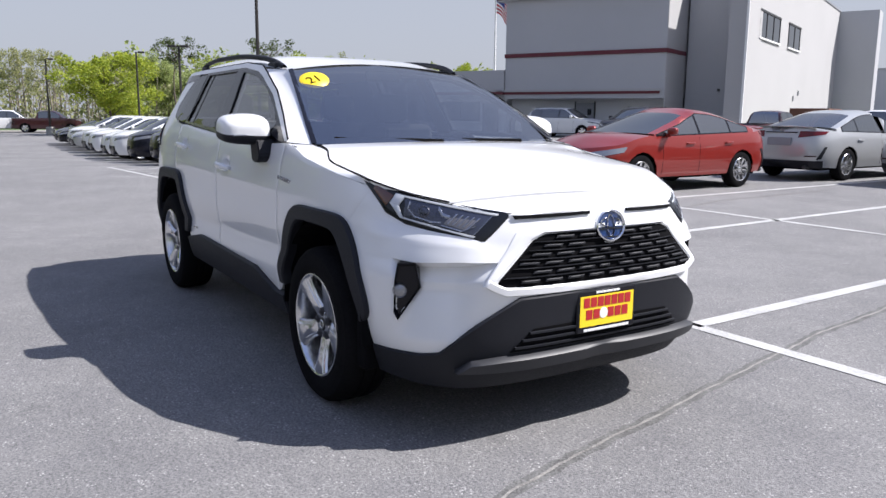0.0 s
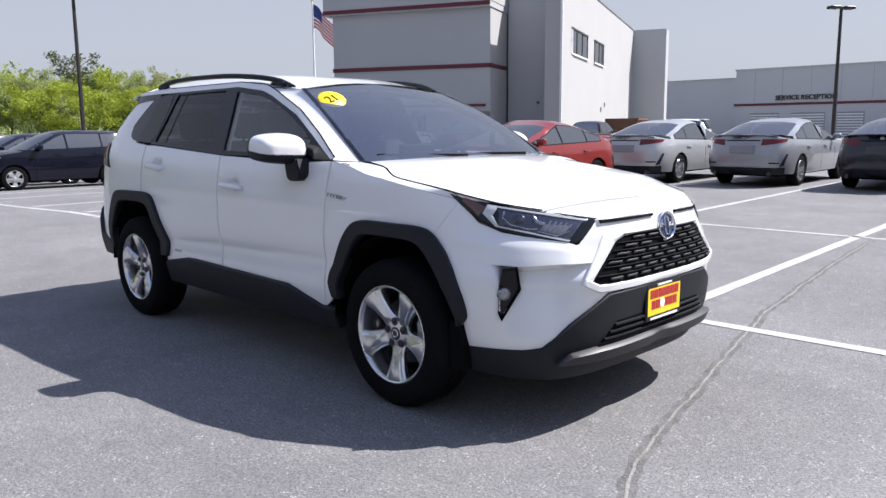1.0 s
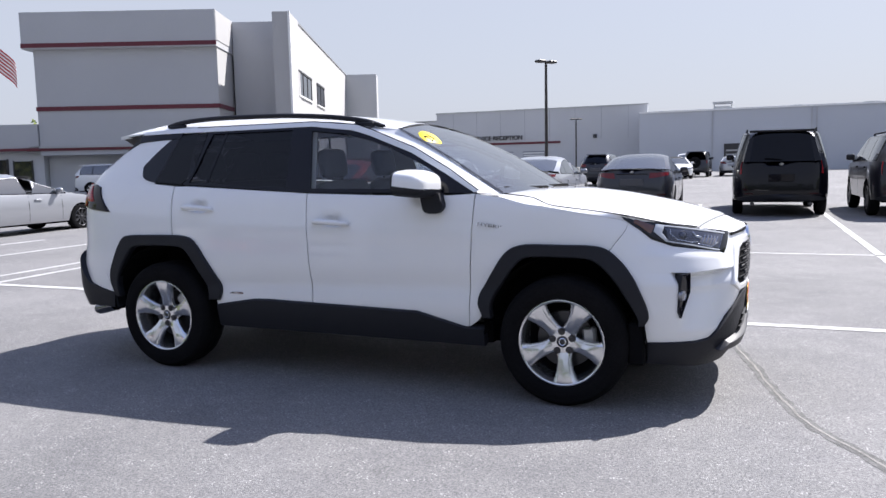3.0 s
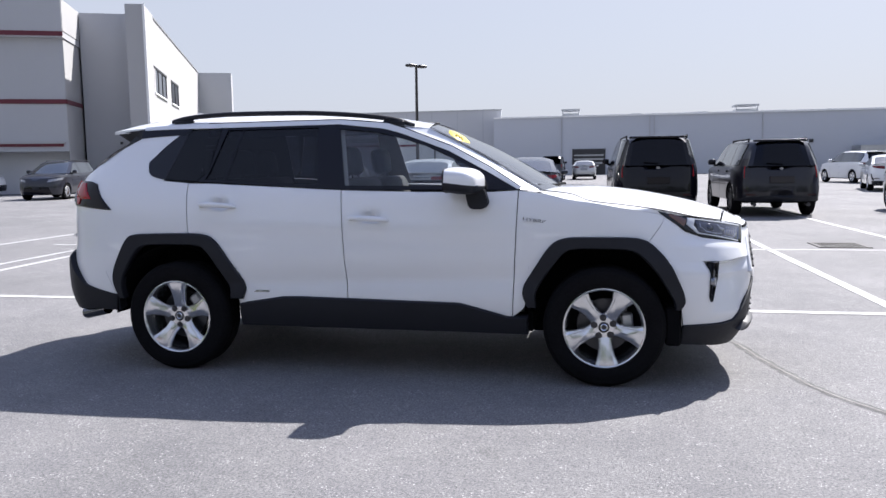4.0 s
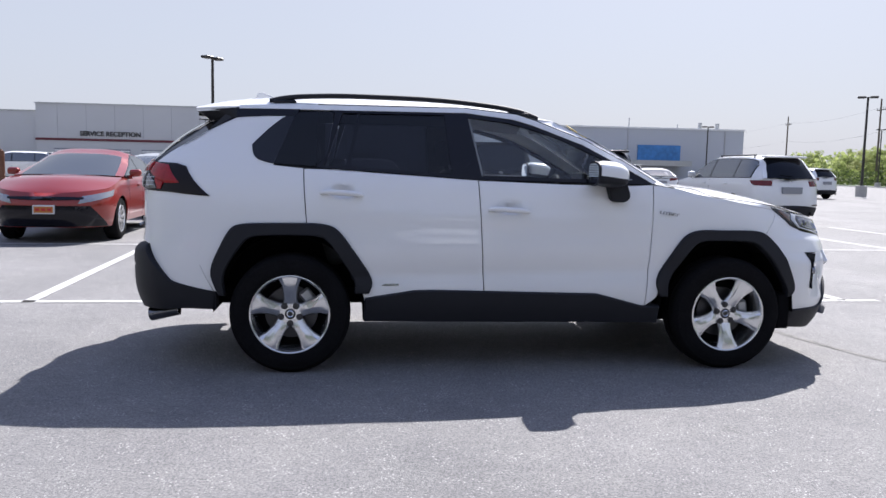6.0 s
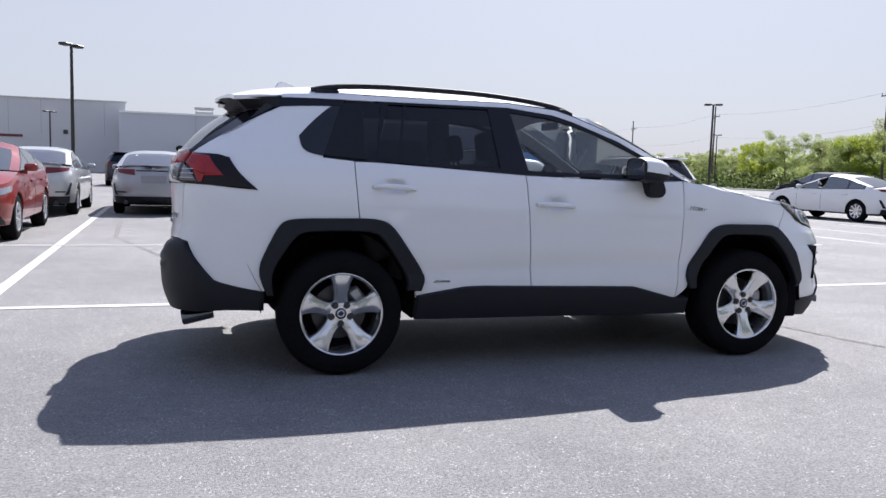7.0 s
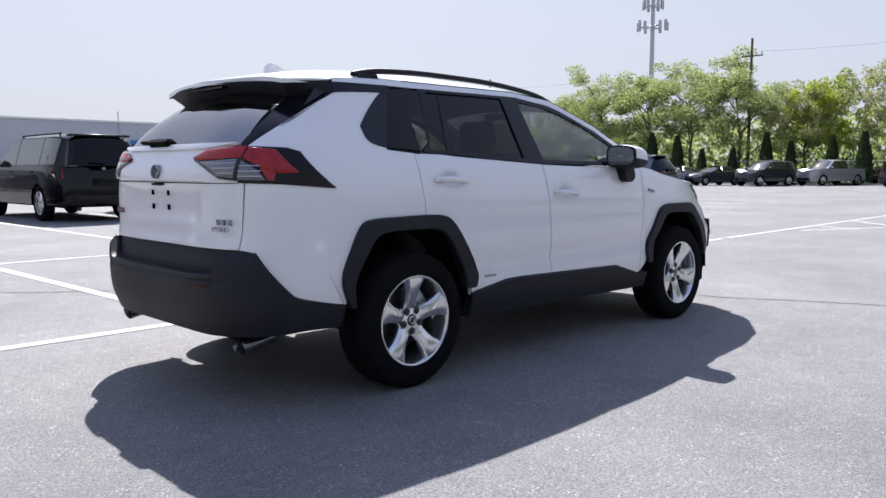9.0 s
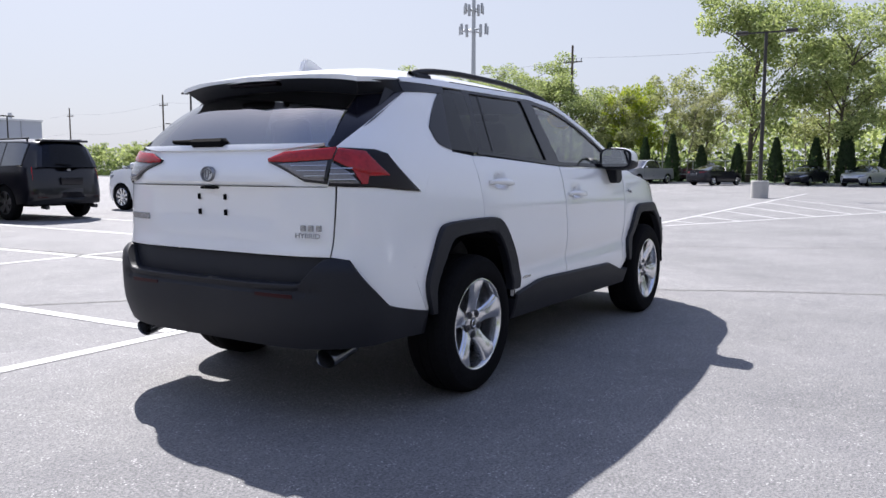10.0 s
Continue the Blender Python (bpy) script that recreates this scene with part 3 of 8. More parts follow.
def main_building():
    b = thing("dealership_building", BM, "pale grey two-storey dealership with dark red bands", "building")
    slab("wall", (-3.9, 2.6, 0), (0.0, 31.5, 10.3), M_STUCCO, b, "pale stucco wall in sun")
    slab("wall", (-14.55, -0.4, 0), (-4.2, 24.0, 2.55), M_BLOCK, b, "shaded ground floor wall")
    slab("wall", (-14.55, -1.3, 2.3), (-4.05, 24.0, 8.6), M_STUCCO_G, b, "grey clad upper storey")
    slab("parapet", (-15.05, -1.62, 8.35), (-3.96, 24.3, 10.4), M_STUCCO_G, b, "grey clad parapet band")
    slab("pilaster", (-0.95, -0.3, 0), (0.05, 3.0, 10.45), M_STUCCO, b, "pale corner pilaster")
    slab("pilaster", (-3.9, 2.1, 0), (-0.95, 2.9, 10.32), M_STUCCO_G, b)
    slab("end_wall", (-4.05, -1.28, 0), (-4.02, 2.12, 8.34), M_STUCCO, b, "sunlit end wall of the front block")
    slab("end_wall", (-3.96, -1.55, 8.7), (-3.93, 2.12, 10.38), M_STUCCO, b)
    slab("pilaster", (0.0, 31.0, 0), (3.05, 33.5, 10.3), M_STUCCO_G, b, "shaded end buttress")
    slab("red_band", (-15.08, -1.65, 8.42), (-3.93, -1.6, 8.66), M_REDBAND, b)
    slab("red_band", (-14.6, -1.36, 4.86), (-3.98, -1.28, 5.1), M_REDBAND, b)
    slab("red_band", (-4.07, -1.36, 4.86), (-3.98, 2.1, 5.1), M_REDBAND, b)
    slab("red_band", (-15.3, -1.36, 2.56), (-4.3, -1.28, 2.72), M_REDBAND, b)
    slab("ledge", (-15.2, -1.4, 2.72), (-4.2, -1.26, 2.84), M_STUCCO, b)
    slab("trim", (-0.03, -0.36, 0), (0.1, -0.28, 10.48), M_WHITE, b, "white corner trim")
    d = slab("door", (-9.9, -0.46, 0), (-8.7, -0.39, 2.05), M_DOORGREY, b, "grey steel door")
    slab("door_window", (-9.1, -0.475, 1.3), (-8.85, -0.46, 1.7), M_WINDOW, d)
    slab("door_frame", (-10.0, -0.44, 0), (-9.9, -0.37, 2.13), M_DARKTRIM, b)
    slab("door_frame", (-8.7, -0.44, 0), (-8.6, -0.37, 2.13), M_DARKTRIM, b)
    for v0, v1, n in ((2.5, 7.9, 3), (10.6, 14.4, 2)):
        w = slab("window", (-0.02, v0, 5.85), (0.02, v1, 7.3), M_WINDOW, b, "dark upper window strip")
        slab("sill", (0.0, v0 - 0.1, 5.75), (0.1, v1 + 0.1, 5.85), M_WHITE, w)
        for i in range(n + 1):
            v = v0 + (v1 - v0) * i / n
            slab("mullion", (0.0, v - 0.06, 5.85), (0.05, v + 0.06, 7.3), M_DARKTRIM, w)
        slab("head", (0.0, v0 - 0.1, 7.3), (0.07, v1 + 0.1, 7.42), M_DARKTRIM, w)
    for v in (13.6, 15.2):
        slab("vent_pipe", (0.0, v, 2.4 + 0.4 * (v > 14)), (0.10, v + 0.08, 2.75 + 0.4 * (v > 14)), M_STUCCO_G, b)
    slab("coping", (-3.95, 2.95, 10.3), (0.06, 31.4, 10.42), M_GALV, b)
    bm = bmesh.new()
    rod(bm, (-2.0, 31.9, 10.3), (-2.0, 31.9, 11.6), 0.05)
    part("roof_pipe", bm, M_GALV, b)
    slab("wall_lamp", (-2.0, 1.98, 2.75), (-1.86, 2.10, 2.9), M_DARKTRIM, b)


def annex():
    b = thing("showroom_annex", BM, "low grey showroom wing with long windows", "building")
    slab("wall", (-27.4, -0.9, 0), (-14.6, 14.0, 2.7), M_BLOCK, b)
    slab("fascia", (-27.9, -1.4, 2.66), (-14.6, 14.0, 4.12), M_STUCCO_G, b, "grey flat fascia")
    slab("red_band", (-27.93, -1.44, 2.58), (-14.6, -1.39, 2.74), M_REDBAND, b)
    for u0, u1 in ((-21.1, -16.7), (-26.4, -22.0)):
        w = slab("window", (u0, -0.95, 0.95), (u1, -0.89, 2.1), M_WINDOW, b, "dark shop window")
        for i in range(4):
            u = u0 + (u1 - u0) * i / 3
            slab("mullion", (u - 0.05, -0.99, 0.9), (u + 0.05, -0.94, 2.15), M_DARKTRIM, w)
        slab("sill", (u0 - 0.05, -1.0, 0.85), (u1 + 0.05, -0.9, 0.95), M_DARKTRIM, w)
    slab("door", (-16.35, -0.95, 0), (-15.3, -0.89, 2.0), M_WINDOW, b, "glazed side door")
    for u in (-16.4, -15.3):
        slab("door_frame", (u, -0.99, 0), (u + 0.06, -0.9, 2.05), M_DARKTRIM, b)
    bm = bmesh.new()
    rod(bm, (-27.0, 0.5, 4.1), (-27.0, 0.5, 4.5), 0.25)
    part("roof_vent", bm, M_GALV, b)


main_building()
annex()
lawn("lawn", [(-24.6, 36.3), (-22.6, 35.9), (-33.8, 62.5), (-36.0, 61.9)], "narrow lawn along the pale wall")


def service_building():
    b = thing("service_building", pose(0, 84, 0), "long pale grey service building with red stripe", "building")
    slab("wall", (-35.2, 0, 0), (-9.9, 30, 6.05), M_BLOCK, b, "pale grey block wall")
    slab("parapet", (-35.2, 0, 6.05), (-9.9, 0.3, 7.36), M_BLOCK, b)
    slab("wall", (-52.0, 0.6, 0), (-35.2, 30, 6.55), M_BLOCK, b)
    slab("coping", (-35.3, -0.08, 7.36), (-9.8, 0.3, 7.5), M_GALV, b)
    slab("coping", (-52.0, 0.52, 6.55), (-35.3, 0.9, 6.66), M_GALV, b)
    slab("red_band", (-35.3, -0.06, 3.42), (-19.7, 0.02, 3.68), M_REDBAND, b)
    lettering("sign_letters", "SERVICE RECEPTION", 0.70, 0.05, M_DARKTRIM, pose(-27.45, -0.08, 4.2, 90, 0, 0), b, bold=0.02)
    for x0, x1 in ((-33.4, -30.2), (-28.9, -25.4), (-24.2, -21.6)):
        d = slab("garage_door", (x0, -0.05, 0), (x1, 0.03, 2.6), M_DOORGREY, b, "ribbed roller door")
        for i in range(9):
            slab("slat", (x0 + 0.05, -0.09, 0.05 + i * 0.28), (x1 - 0.05, -0.05, 0.2 + i * 0.28), M_WHITE, d)
    for x in np.linspace(-33, -12, 8):
        slab("joint", (x, -0.012, 3.8), (x + 0.03, 0.01, 7.3), M_DOORGREY, b)
    slab("wall_lamp", (-15.9, -0.2, 3.9), (-15.5, 0.0, 4.3), M_DARKTRIM, b)
    slab("vent", (-9.9 + 1.1, -0.4, 1.75), (-6.2, -0.3, 2.1), M_STUCCO_G, b)


def warehouse():
    b = thing("warehouse", pose(0, 78, 0, 0, 0, -0.6), "long low blue-grey metal warehouse", "building")
    slab("wall", (-10.2, 2.0, 0), (43.3, 40, 6.15), M_METALWALL, b, "pale blue-grey metal siding")
    slab("coping", (-10.2, 1.85, 6.15), (43.4, 2.2, 6.32), M_WHITE, b)
    for x in (-2.9, 6.3, 6.75, 17.5, 29.6, 41.0):
        slab("downpipe", (x, 1.9, 0), (x + 0.1, 2.0, 6.1), M_STUCCO_G, b)
    slab("banner", (30.8, 1.85, 2.4), (35.8, 1.96, 4.35), M_BLUESIGN, b, "blue printed wall banner")
    slab("canopy", (26.0, -1.0, 2.0), (36.0, 1.9, 2.6), M_GALV, b, "flat dock canopy")
    slab("shutter", (-1.7, 1.9, 0), (1.8, 1.98, 2.75), M_DARKTRIM, b, "dark dock opening with pale slats")
    for i in range(3):
        slab("slat", (-1.5, 1.85, 1.15 + i * 0.42), (1.6, 1.92, 1.30 + i * 0.42), M_GALV, b)
    for x in (3.2, 14.9, 22.0):
        slab("vent", (x, 1.9, 3.0), (x + 0.4, 2.0, 3.35), M_DARKTRIM, b)
    for x, w, h in ((-2.9, 1.8, 0.95), (15.2, 2.2, 0.95), (4.5, 1.0, 0.4), (24.0, 1.0, 0.35), (11.0, 1.4, 0.45), (19.0, 1.2, 0.35)):
        u = slab("roof_unit", (x, 4.0, 6.1), (x + w, 6.2, 6.35 + 0.35 * h), M_GALV, b, "galvanised rooftop unit")
        if h > 0.9:
            slab("unit_top", (x - 0.1, 3.9, 6.95), (x + w + 0.1, 6.3, 7.15), M_GALV, u)
            for xx in (x, x + w - 0.1):
                slab("unit_post", (xx, 4.0, 6.6), (xx + 0.1, 4.1, 6.95), M_GALV, u)
    for x, h, r in ((30.4, 1.3, 0.07), (38.9, 0.95, 0.22), (41.0, 0.9, 0.22), (36.2, 0.7, 0.06)):
        bm = bmesh.new()
        rod(bm, (x, 4.0, 6.1), (x, 4.0, 6.15 + h), r)
        part("roof_pipe", bm, M_GALV, b)


service_building()
warehouse()


# ---- lamp posts, poles, flag ----
def lamp_post(x, y, h, turn=0.0, heads=2, base=0.0, reach=0.58, group="lot lamps"):
    p = thing("lamp_post", pose(x, y, lie(x, y), 0, 0, turn), "dark bronze parking lot light on a square pole", "street lamp", group)
    if base:
        bm = bmesh.new()
        lathe(bm, [(0.0, 0.0), (0.33, 0.0), (0.33, base - 0.03), (0.30, base), (0.0, base)], 24)
        part("base", bm, M_CONCRETE, p, "round concrete footing", smooth=40)
    bm = bmesh.new()
    rod(bm, (0, 0, base), (0, 0, h - 0.05), 0.085, 0.06, 8)
    part("pole", bm, M_POLE, p)
    for s in ((-1, 1) if heads == 2 else (1,)):
        bm = bmesh.new()
        box(bm, (min(s * 0.05, s * (reach - 0.42)), -0.04, h - 0.10), (max(s * 0.05, s * (reach - 0.42)), 0.04, h - 0.04))
        a = part("arm", bm, M_POLE, p)
        bm = bmesh.new()
        box(bm, (min(s * (reach - 0.46), s * reach), -0.19, h - 0.12), (max(s * (reach - 0.46), s * reach), 0.19, h), 0.03)
        part("lamp_head", bm, M_POLE, p)
    return p


for x, y, h, t, hd, bs in ((-7.45, 31.8, 6.1, 60, 2, 0.7), (-15.1, 71.8, 5.5, 40, 2, 0.7), (-41.1, 8.84, 5.5, 60, 2, 0.7), (-26.7, 8.45, 6.95, 60, 1, 0.7), (30.6, 39.9, 6.2, -30, 2, 0.7), (34.5, 70, 6.0, 0, 2, 0.7), (28.2, 3.24, 6.55, -82, 2, 0.7),
                           (-58.0, 9.8, 6.3, 80, 1, 0.6), (-66.0, 4.45, 6.0, 80, 1, 0.6), (62.0, 82.0, 7.0, -30, 2, 0.6), (58.0, 47.0, 7.0, -30, 2, 0.6)):
    lamp_post(x, y, h, t, hd, bs, 1.12 if x == 28.2 else 0.58)


def utility_pole(x, y, h, turn):
    p = thing("utility_pole", pose(x, y, 0, 0, 0, turn), "weathered wooden utility pole with crossarm", "utility pole", "utility poles")
    bm = bmesh.new()
    rod(bm, (0, 0, 0), (0, 0, h), 0.16, 0.10, 10)
    part("pole", bm, M_WOOD, p)
    bm = bmesh.new()
    box(bm, (-0.95, -0.15, h - 1.58), (0.95, -0.07, h - 1.47))
    arm = part("crossarm", bm, M_WOOD, p)
    for s in (-0.85, -0.35, 0.35, 0.85):
        bm = bmesh.new()
        rod(bm, (s, -0.11, h - 1.45), (s, -0.11, h - 1.2), 0.05)
        part("insulator", bm, M_GALV, arm)
    return p


POLES = ((64.4, 27.0, 12.7), (66.5, 60.0, 12.0), (71.0, 95.0, 12.0), (78.0, 130.0, 12.0), (90.0, 185.0, 12.5), (61.0, -8.0, 12.7))
for x, y, h in POLES:
    utility_pole(x, y, h, 90)


def wire(a, b, sag, h):
    cu = bpy.data.curves.new("power_line", "CURVE")
    cu.dimensions, cu.bevel_depth = "3D", 0.008
    sp = cu.splines.new("POLY")
    sp.points.add(14)
    for i in range(15):
        t = i / 14
        p = Vector(a).lerp(Vector(b), t)
        sp.points[i].co = (p.x, p.y, p.z - sag * 4 * t * (1 - t), 1)
    cu.materials.append(M_DARKTRIM)
    return tagged(new("power_line", cu), "thin dark overhead power line", "cable", "power lines")


PO = sorted(POLES, key=lambda p: p[1])
for p, q in zip(PO, PO[1:]):
    for dz in (1.15, 4.5):
        wire((p[0], p[1] + 0.0, p[2] - dz), (q[0], q[1], q[2] - dz), 0.7, 0)


def cell_tower():
    t = thing("cell_tower", pose(172, 101, 0) @ Matrix.Diagonal((1, 1, 0.94, 1)), "tall grey monopole with two rings of antenna panels", "tower")
    bm = bmesh.new()
    rod(bm, (0, 0, 0), (0, 0, 48), 0.75, 0.45, 14)
    part("mast", bm, M_GALV, t)
    bm = bmesh.new()
    rod(bm, (0, 0, 48), (0, 0, 52), 0.08)
    part("spike", bm, M_GALV, t)
    for z, r in ((39.0, 3.6), (44.5, 2.4)):
        for i in range(12):
            a = 2 * math.pi * i / 12
            bm = bmesh.new()
            box(bm, (-0.22, -0.3, -1.1), (0.22, 0.3, 1.1), 0, pose(r * math.cos(a), r * math.sin(a), z + 0.5 * (i % 2), 0, 0, math.degrees(a)))
            part("antenna", bm, M_GALV, t)
        bm = bmesh.new()
        for i in range(3):
            a, c = 2 * math.pi * i / 3, 2 * math.pi * (i + 1) / 3
            rod(bm, (r * math.cos(a), r * math.sin(a), z), (r * math.cos(c), r * math.sin(c), z), 0.12, n=6)
            rod(bm, (0, 0, z), (r * math.cos(a), r * math.sin(a), z), 0.12, n=6)
        part("platform", bm, M_GALV, t)


cell_tower()


def flag_pole():
    f = thing("flag_pole", pose(-78.0, 57.0, 0, 0, 0, 40), "white flagpole flying a striped flag", "flagpole")
    bm = bmesh.new()
    rod(bm, (0, 0, 0), (0, 0, 17.2), 0.16, 0.09)
    part("pole", bm, M_WHITE, f)
    bm = bmesh.new()
    bmesh.ops.create_uvsphere(bm, u_segments=10, v_segments=8, radius=0.22, matrix=Matrix.Translation((0, 0, 17.3)))
    part("finial", bm, M_YELLOW, f)
    def cloth(u, v):
        """The flag hangs away from the pole and ripples."""
        return Vector((0.12 + 2.7 * u + 0.15 * math.sin(9 * u), 0.35 * math.sin(7 * u + 2 * v) * u, 16.7 - 2.8 * v - 3.1 * u ** 1.2))
    n = 13
    for k in range(n):
        bm = bmesh.new()
        u0 = 0.42 if k < 7 else 0.0
        for i in range(14):
            us = [u0 + (1 - u0) * j / 14 for j in (i, i + 1)]
            q = [cloth(us[0], k / n), cloth(us[1], k / n), cloth(us[1], (k + 1) / n), cloth(us[0], (k + 1) / n)]
            bm.faces.new([bm.verts.new(p) for p in q])
        part("stripe", bm, M_FLAGRED if k % 2 == 0 else M_WHITE, f)
    bm = bmesh.new()
    for i in range(8):
        for k in range(6):
            us, vs = [0.42 * j / 8 for j in (i, i + 1)], [7 / 13 * j / 6 for j in (k, k + 1)]
            bm.faces.new([bm.verts.new(cloth(u, v)) for u, v in ((us[0], vs[0]), (us[1], vs[0]), (us[1], vs[1]), (us[0], vs[1]))])
    part("canton", bm, M_FLAGBLUE, f)


flag_pole()


# ---- trees ----
def leaf_cloud(rng, lobes, count, size):
    """Many small bent leaf clumps inside a set of lobes."""
    lob = np.array(lobes)
    weight = lob[:, 3] ** 2
    lob = lob[rng.choice(len(lob), count, p=weight / weight.sum())]
    d = rng.normal(size=(count, 3))
    d /= np.linalg.norm(d, axis=1)[:, None]
    rad = lob[:, 3] * rng.uniform(0.1, 1.0, count) ** 0.5
    off = d * rad[:, None]
    off[:, 2] *= lob[:, 4]
    return clumps(rng, lob[:, :3] + off, size * rng.uniform(0.5, 1.3, count))


def clumps(rng, c, s):
    """Two bent faces at each place, turned at random."""
    n = len(c)
    a = rng.normal(size=(n, 3))
    a /= np.linalg.norm(a, axis=1)[:, None]
    b = np.cross(a, rng.normal(size=(n, 3)))
    b /= np.linalg.norm(b, axis=1)[:, None]
    up = np.cross(a, b) * (s * 0.3)[:, None]
    a, b = a * s[:, None], b * (s * 0.6)[:, None]
    verts = np.stack([c - a + up, c - b, c + a + up, c + b], axis=1).reshape(-1, 3)
    k = 4 * np.arange(n)[:, None]
    faces = np.concatenate([k + [[0, 1, 3]], k + [[1, 2, 3]]], axis=1).reshape(-1, 3)
    return verts.tolist(), faces.tolist()


TREE_TOP = {}


def make_tree(seed, h, spread_r, count, leaf_mat, size, start=0.3, trunk=0.16, dense=9, label="", bark=None):
    rng = np.random.default_rng(seed)
    t = thing("tree", pose(0, 0, 0), label, "tree", "trees round the lot")
    bm = bmesh.new()
    lobes, p, lean = [], Vector((0, 0, -0.1)), Vector((rng.normal() * 0.05, rng.normal() * 0.05, 1))
    knots = []
    for i in range(6):
        q = p + lean * (h * 0.85 / 6) + Vector((rng.normal(), rng.normal(), 0)) * h * 0.014
        rod(bm, p, q, trunk * (1 - i / 7), trunk * (1 - (i + 1) / 7), 8, False)
        knots.append((p.copy(), q.copy()))
        p = q
    for k in range(dense):
        f = start + (0.9 - start) * (k + rng.uniform(0, 0.6)) / dense
        i = min(5, int(f / 0.85 * 6 * 0.95))
        a = knots[i][0].lerp(knots[i][1], rng.uniform(0, 1))
        ang = k * 2.4 + rng.uniform(-0.5, 0.5)
        reach = spread_r * (1.15 - 0.75 * abs(f - 0.5)) * rng.uniform(0.6, 1.0)
        b = a + Vector((math.cos(ang) * reach, math.sin(ang) * reach, reach * rng.uniform(0.4, 1.05)))
        mid = a.lerp(b, 0.5) + Vector((0, 0, reach * 0.12))
        rod(bm, a, mid, trunk * 0.40, trunk * 0.24, 6, False)
        rod(bm, mid, b, trunk * 0.24, trunk * 0.07, 6, False)
        for _ in range(4):
            root = a.lerp(b, rng.uniform(0.4, 0.9)) + Vector((0, 0, reach * 0.08))
            c = root + Vector((rng.normal(), rng.normal(), rng.normal() * 0.6 + 0.3)) * reach * 0.36
            rod(bm, root, c, trunk * 0.13, trunk * 0.04, 5, False)
            lobes.append((c.x, c.y, c.z, spread_r * rng.uniform(0.15, 0.27), 0.85))
        lobes.append((b.x, b.y, b.z, spread_r * rng.uniform(0.2, 0.33), 0.9))
    lobes.append((p.x, p.y, p.z, spread_r * 0.36, 0.9))
    part("trunk", bm, bark or M_BARK, t, smooth=60)
    me = bpy.data.meshes.new("crown")
    vs, fs = leaf_cloud(rng, lobes, count, size)
    me.from_pydata(vs, [], fs)
    me.materials.append(leaf_mat)
    c = new("crown", me)
    c.parent = t
    TREE_TOP[t] = float(np.percentile([v[2] for v in vs], 99.5))
    return t


T_GREEN = make_tree(11, 12.5, 4.6, 18000, M_LEAF[0], 0.12, 0.24, 0.19, 13, "tall leafy tree in bright spring green")
T_GREEN2 = make_tree(12, 13.5, 4.4, 17000, M_LEAF[0], 0.115, 0.28, 0.19, 13, "tall leafy tree in bright spring green")
T_YELLOW = make_tree(13, 7.6, 3.5, 9000, M_LEAF[1], 0.14, 0.18, 0.13, 12, "yellow-green young tree in fresh leaf")
T_SPARSE = make_tree(14, 11.0, 2.4, 2000, M_LEAF[2], 0.12, 0.40, 0.085, 11, "thin half-bare tree with sparse new leaves", M_PALEBARK)
T_SPARSE2 = make_tree(15, 10.0, 2.3, 2600, M_LEAF[4], 0.12, 0.36, 0.075, 11, "thin tree with sparse yellow-green leaves", M_PALEBARK)
T_DULL = make_tree(16, 10.5, 3.8, 10500, M_LEAF[2], 0.12, 0.26, 0.15, 12, "leafy tree in dull olive green")
T_PINE = make_tree(17, 11.5, 2.4, 1500, M_LEAF[5], 0.12, 0.72, 0.14, 7, "dark pine with a bare trunk and high crown")
used_trees = set()
trng = random.Random(5)


def plant(tree, x, y, wide, tall):
    """A tree at x, y: wide scales its crown, tall is its height in metres."""
    up = tall / TREE_TOP[tree]
    wide = min(wide, 1.3 * up)
    m = pose(x, y, 0.08 + lie(x, y), 0, 0, trng.uniform(0, 360)) @ Matrix.Diagonal((wide, wide, up, 1))
    if tree not in used_trees:
        used_trees.add(tree)
        tree.matrix_basis = m
        return tree
    c = copy_thing(tree, m)
    c.matrix_basis = m
    return c


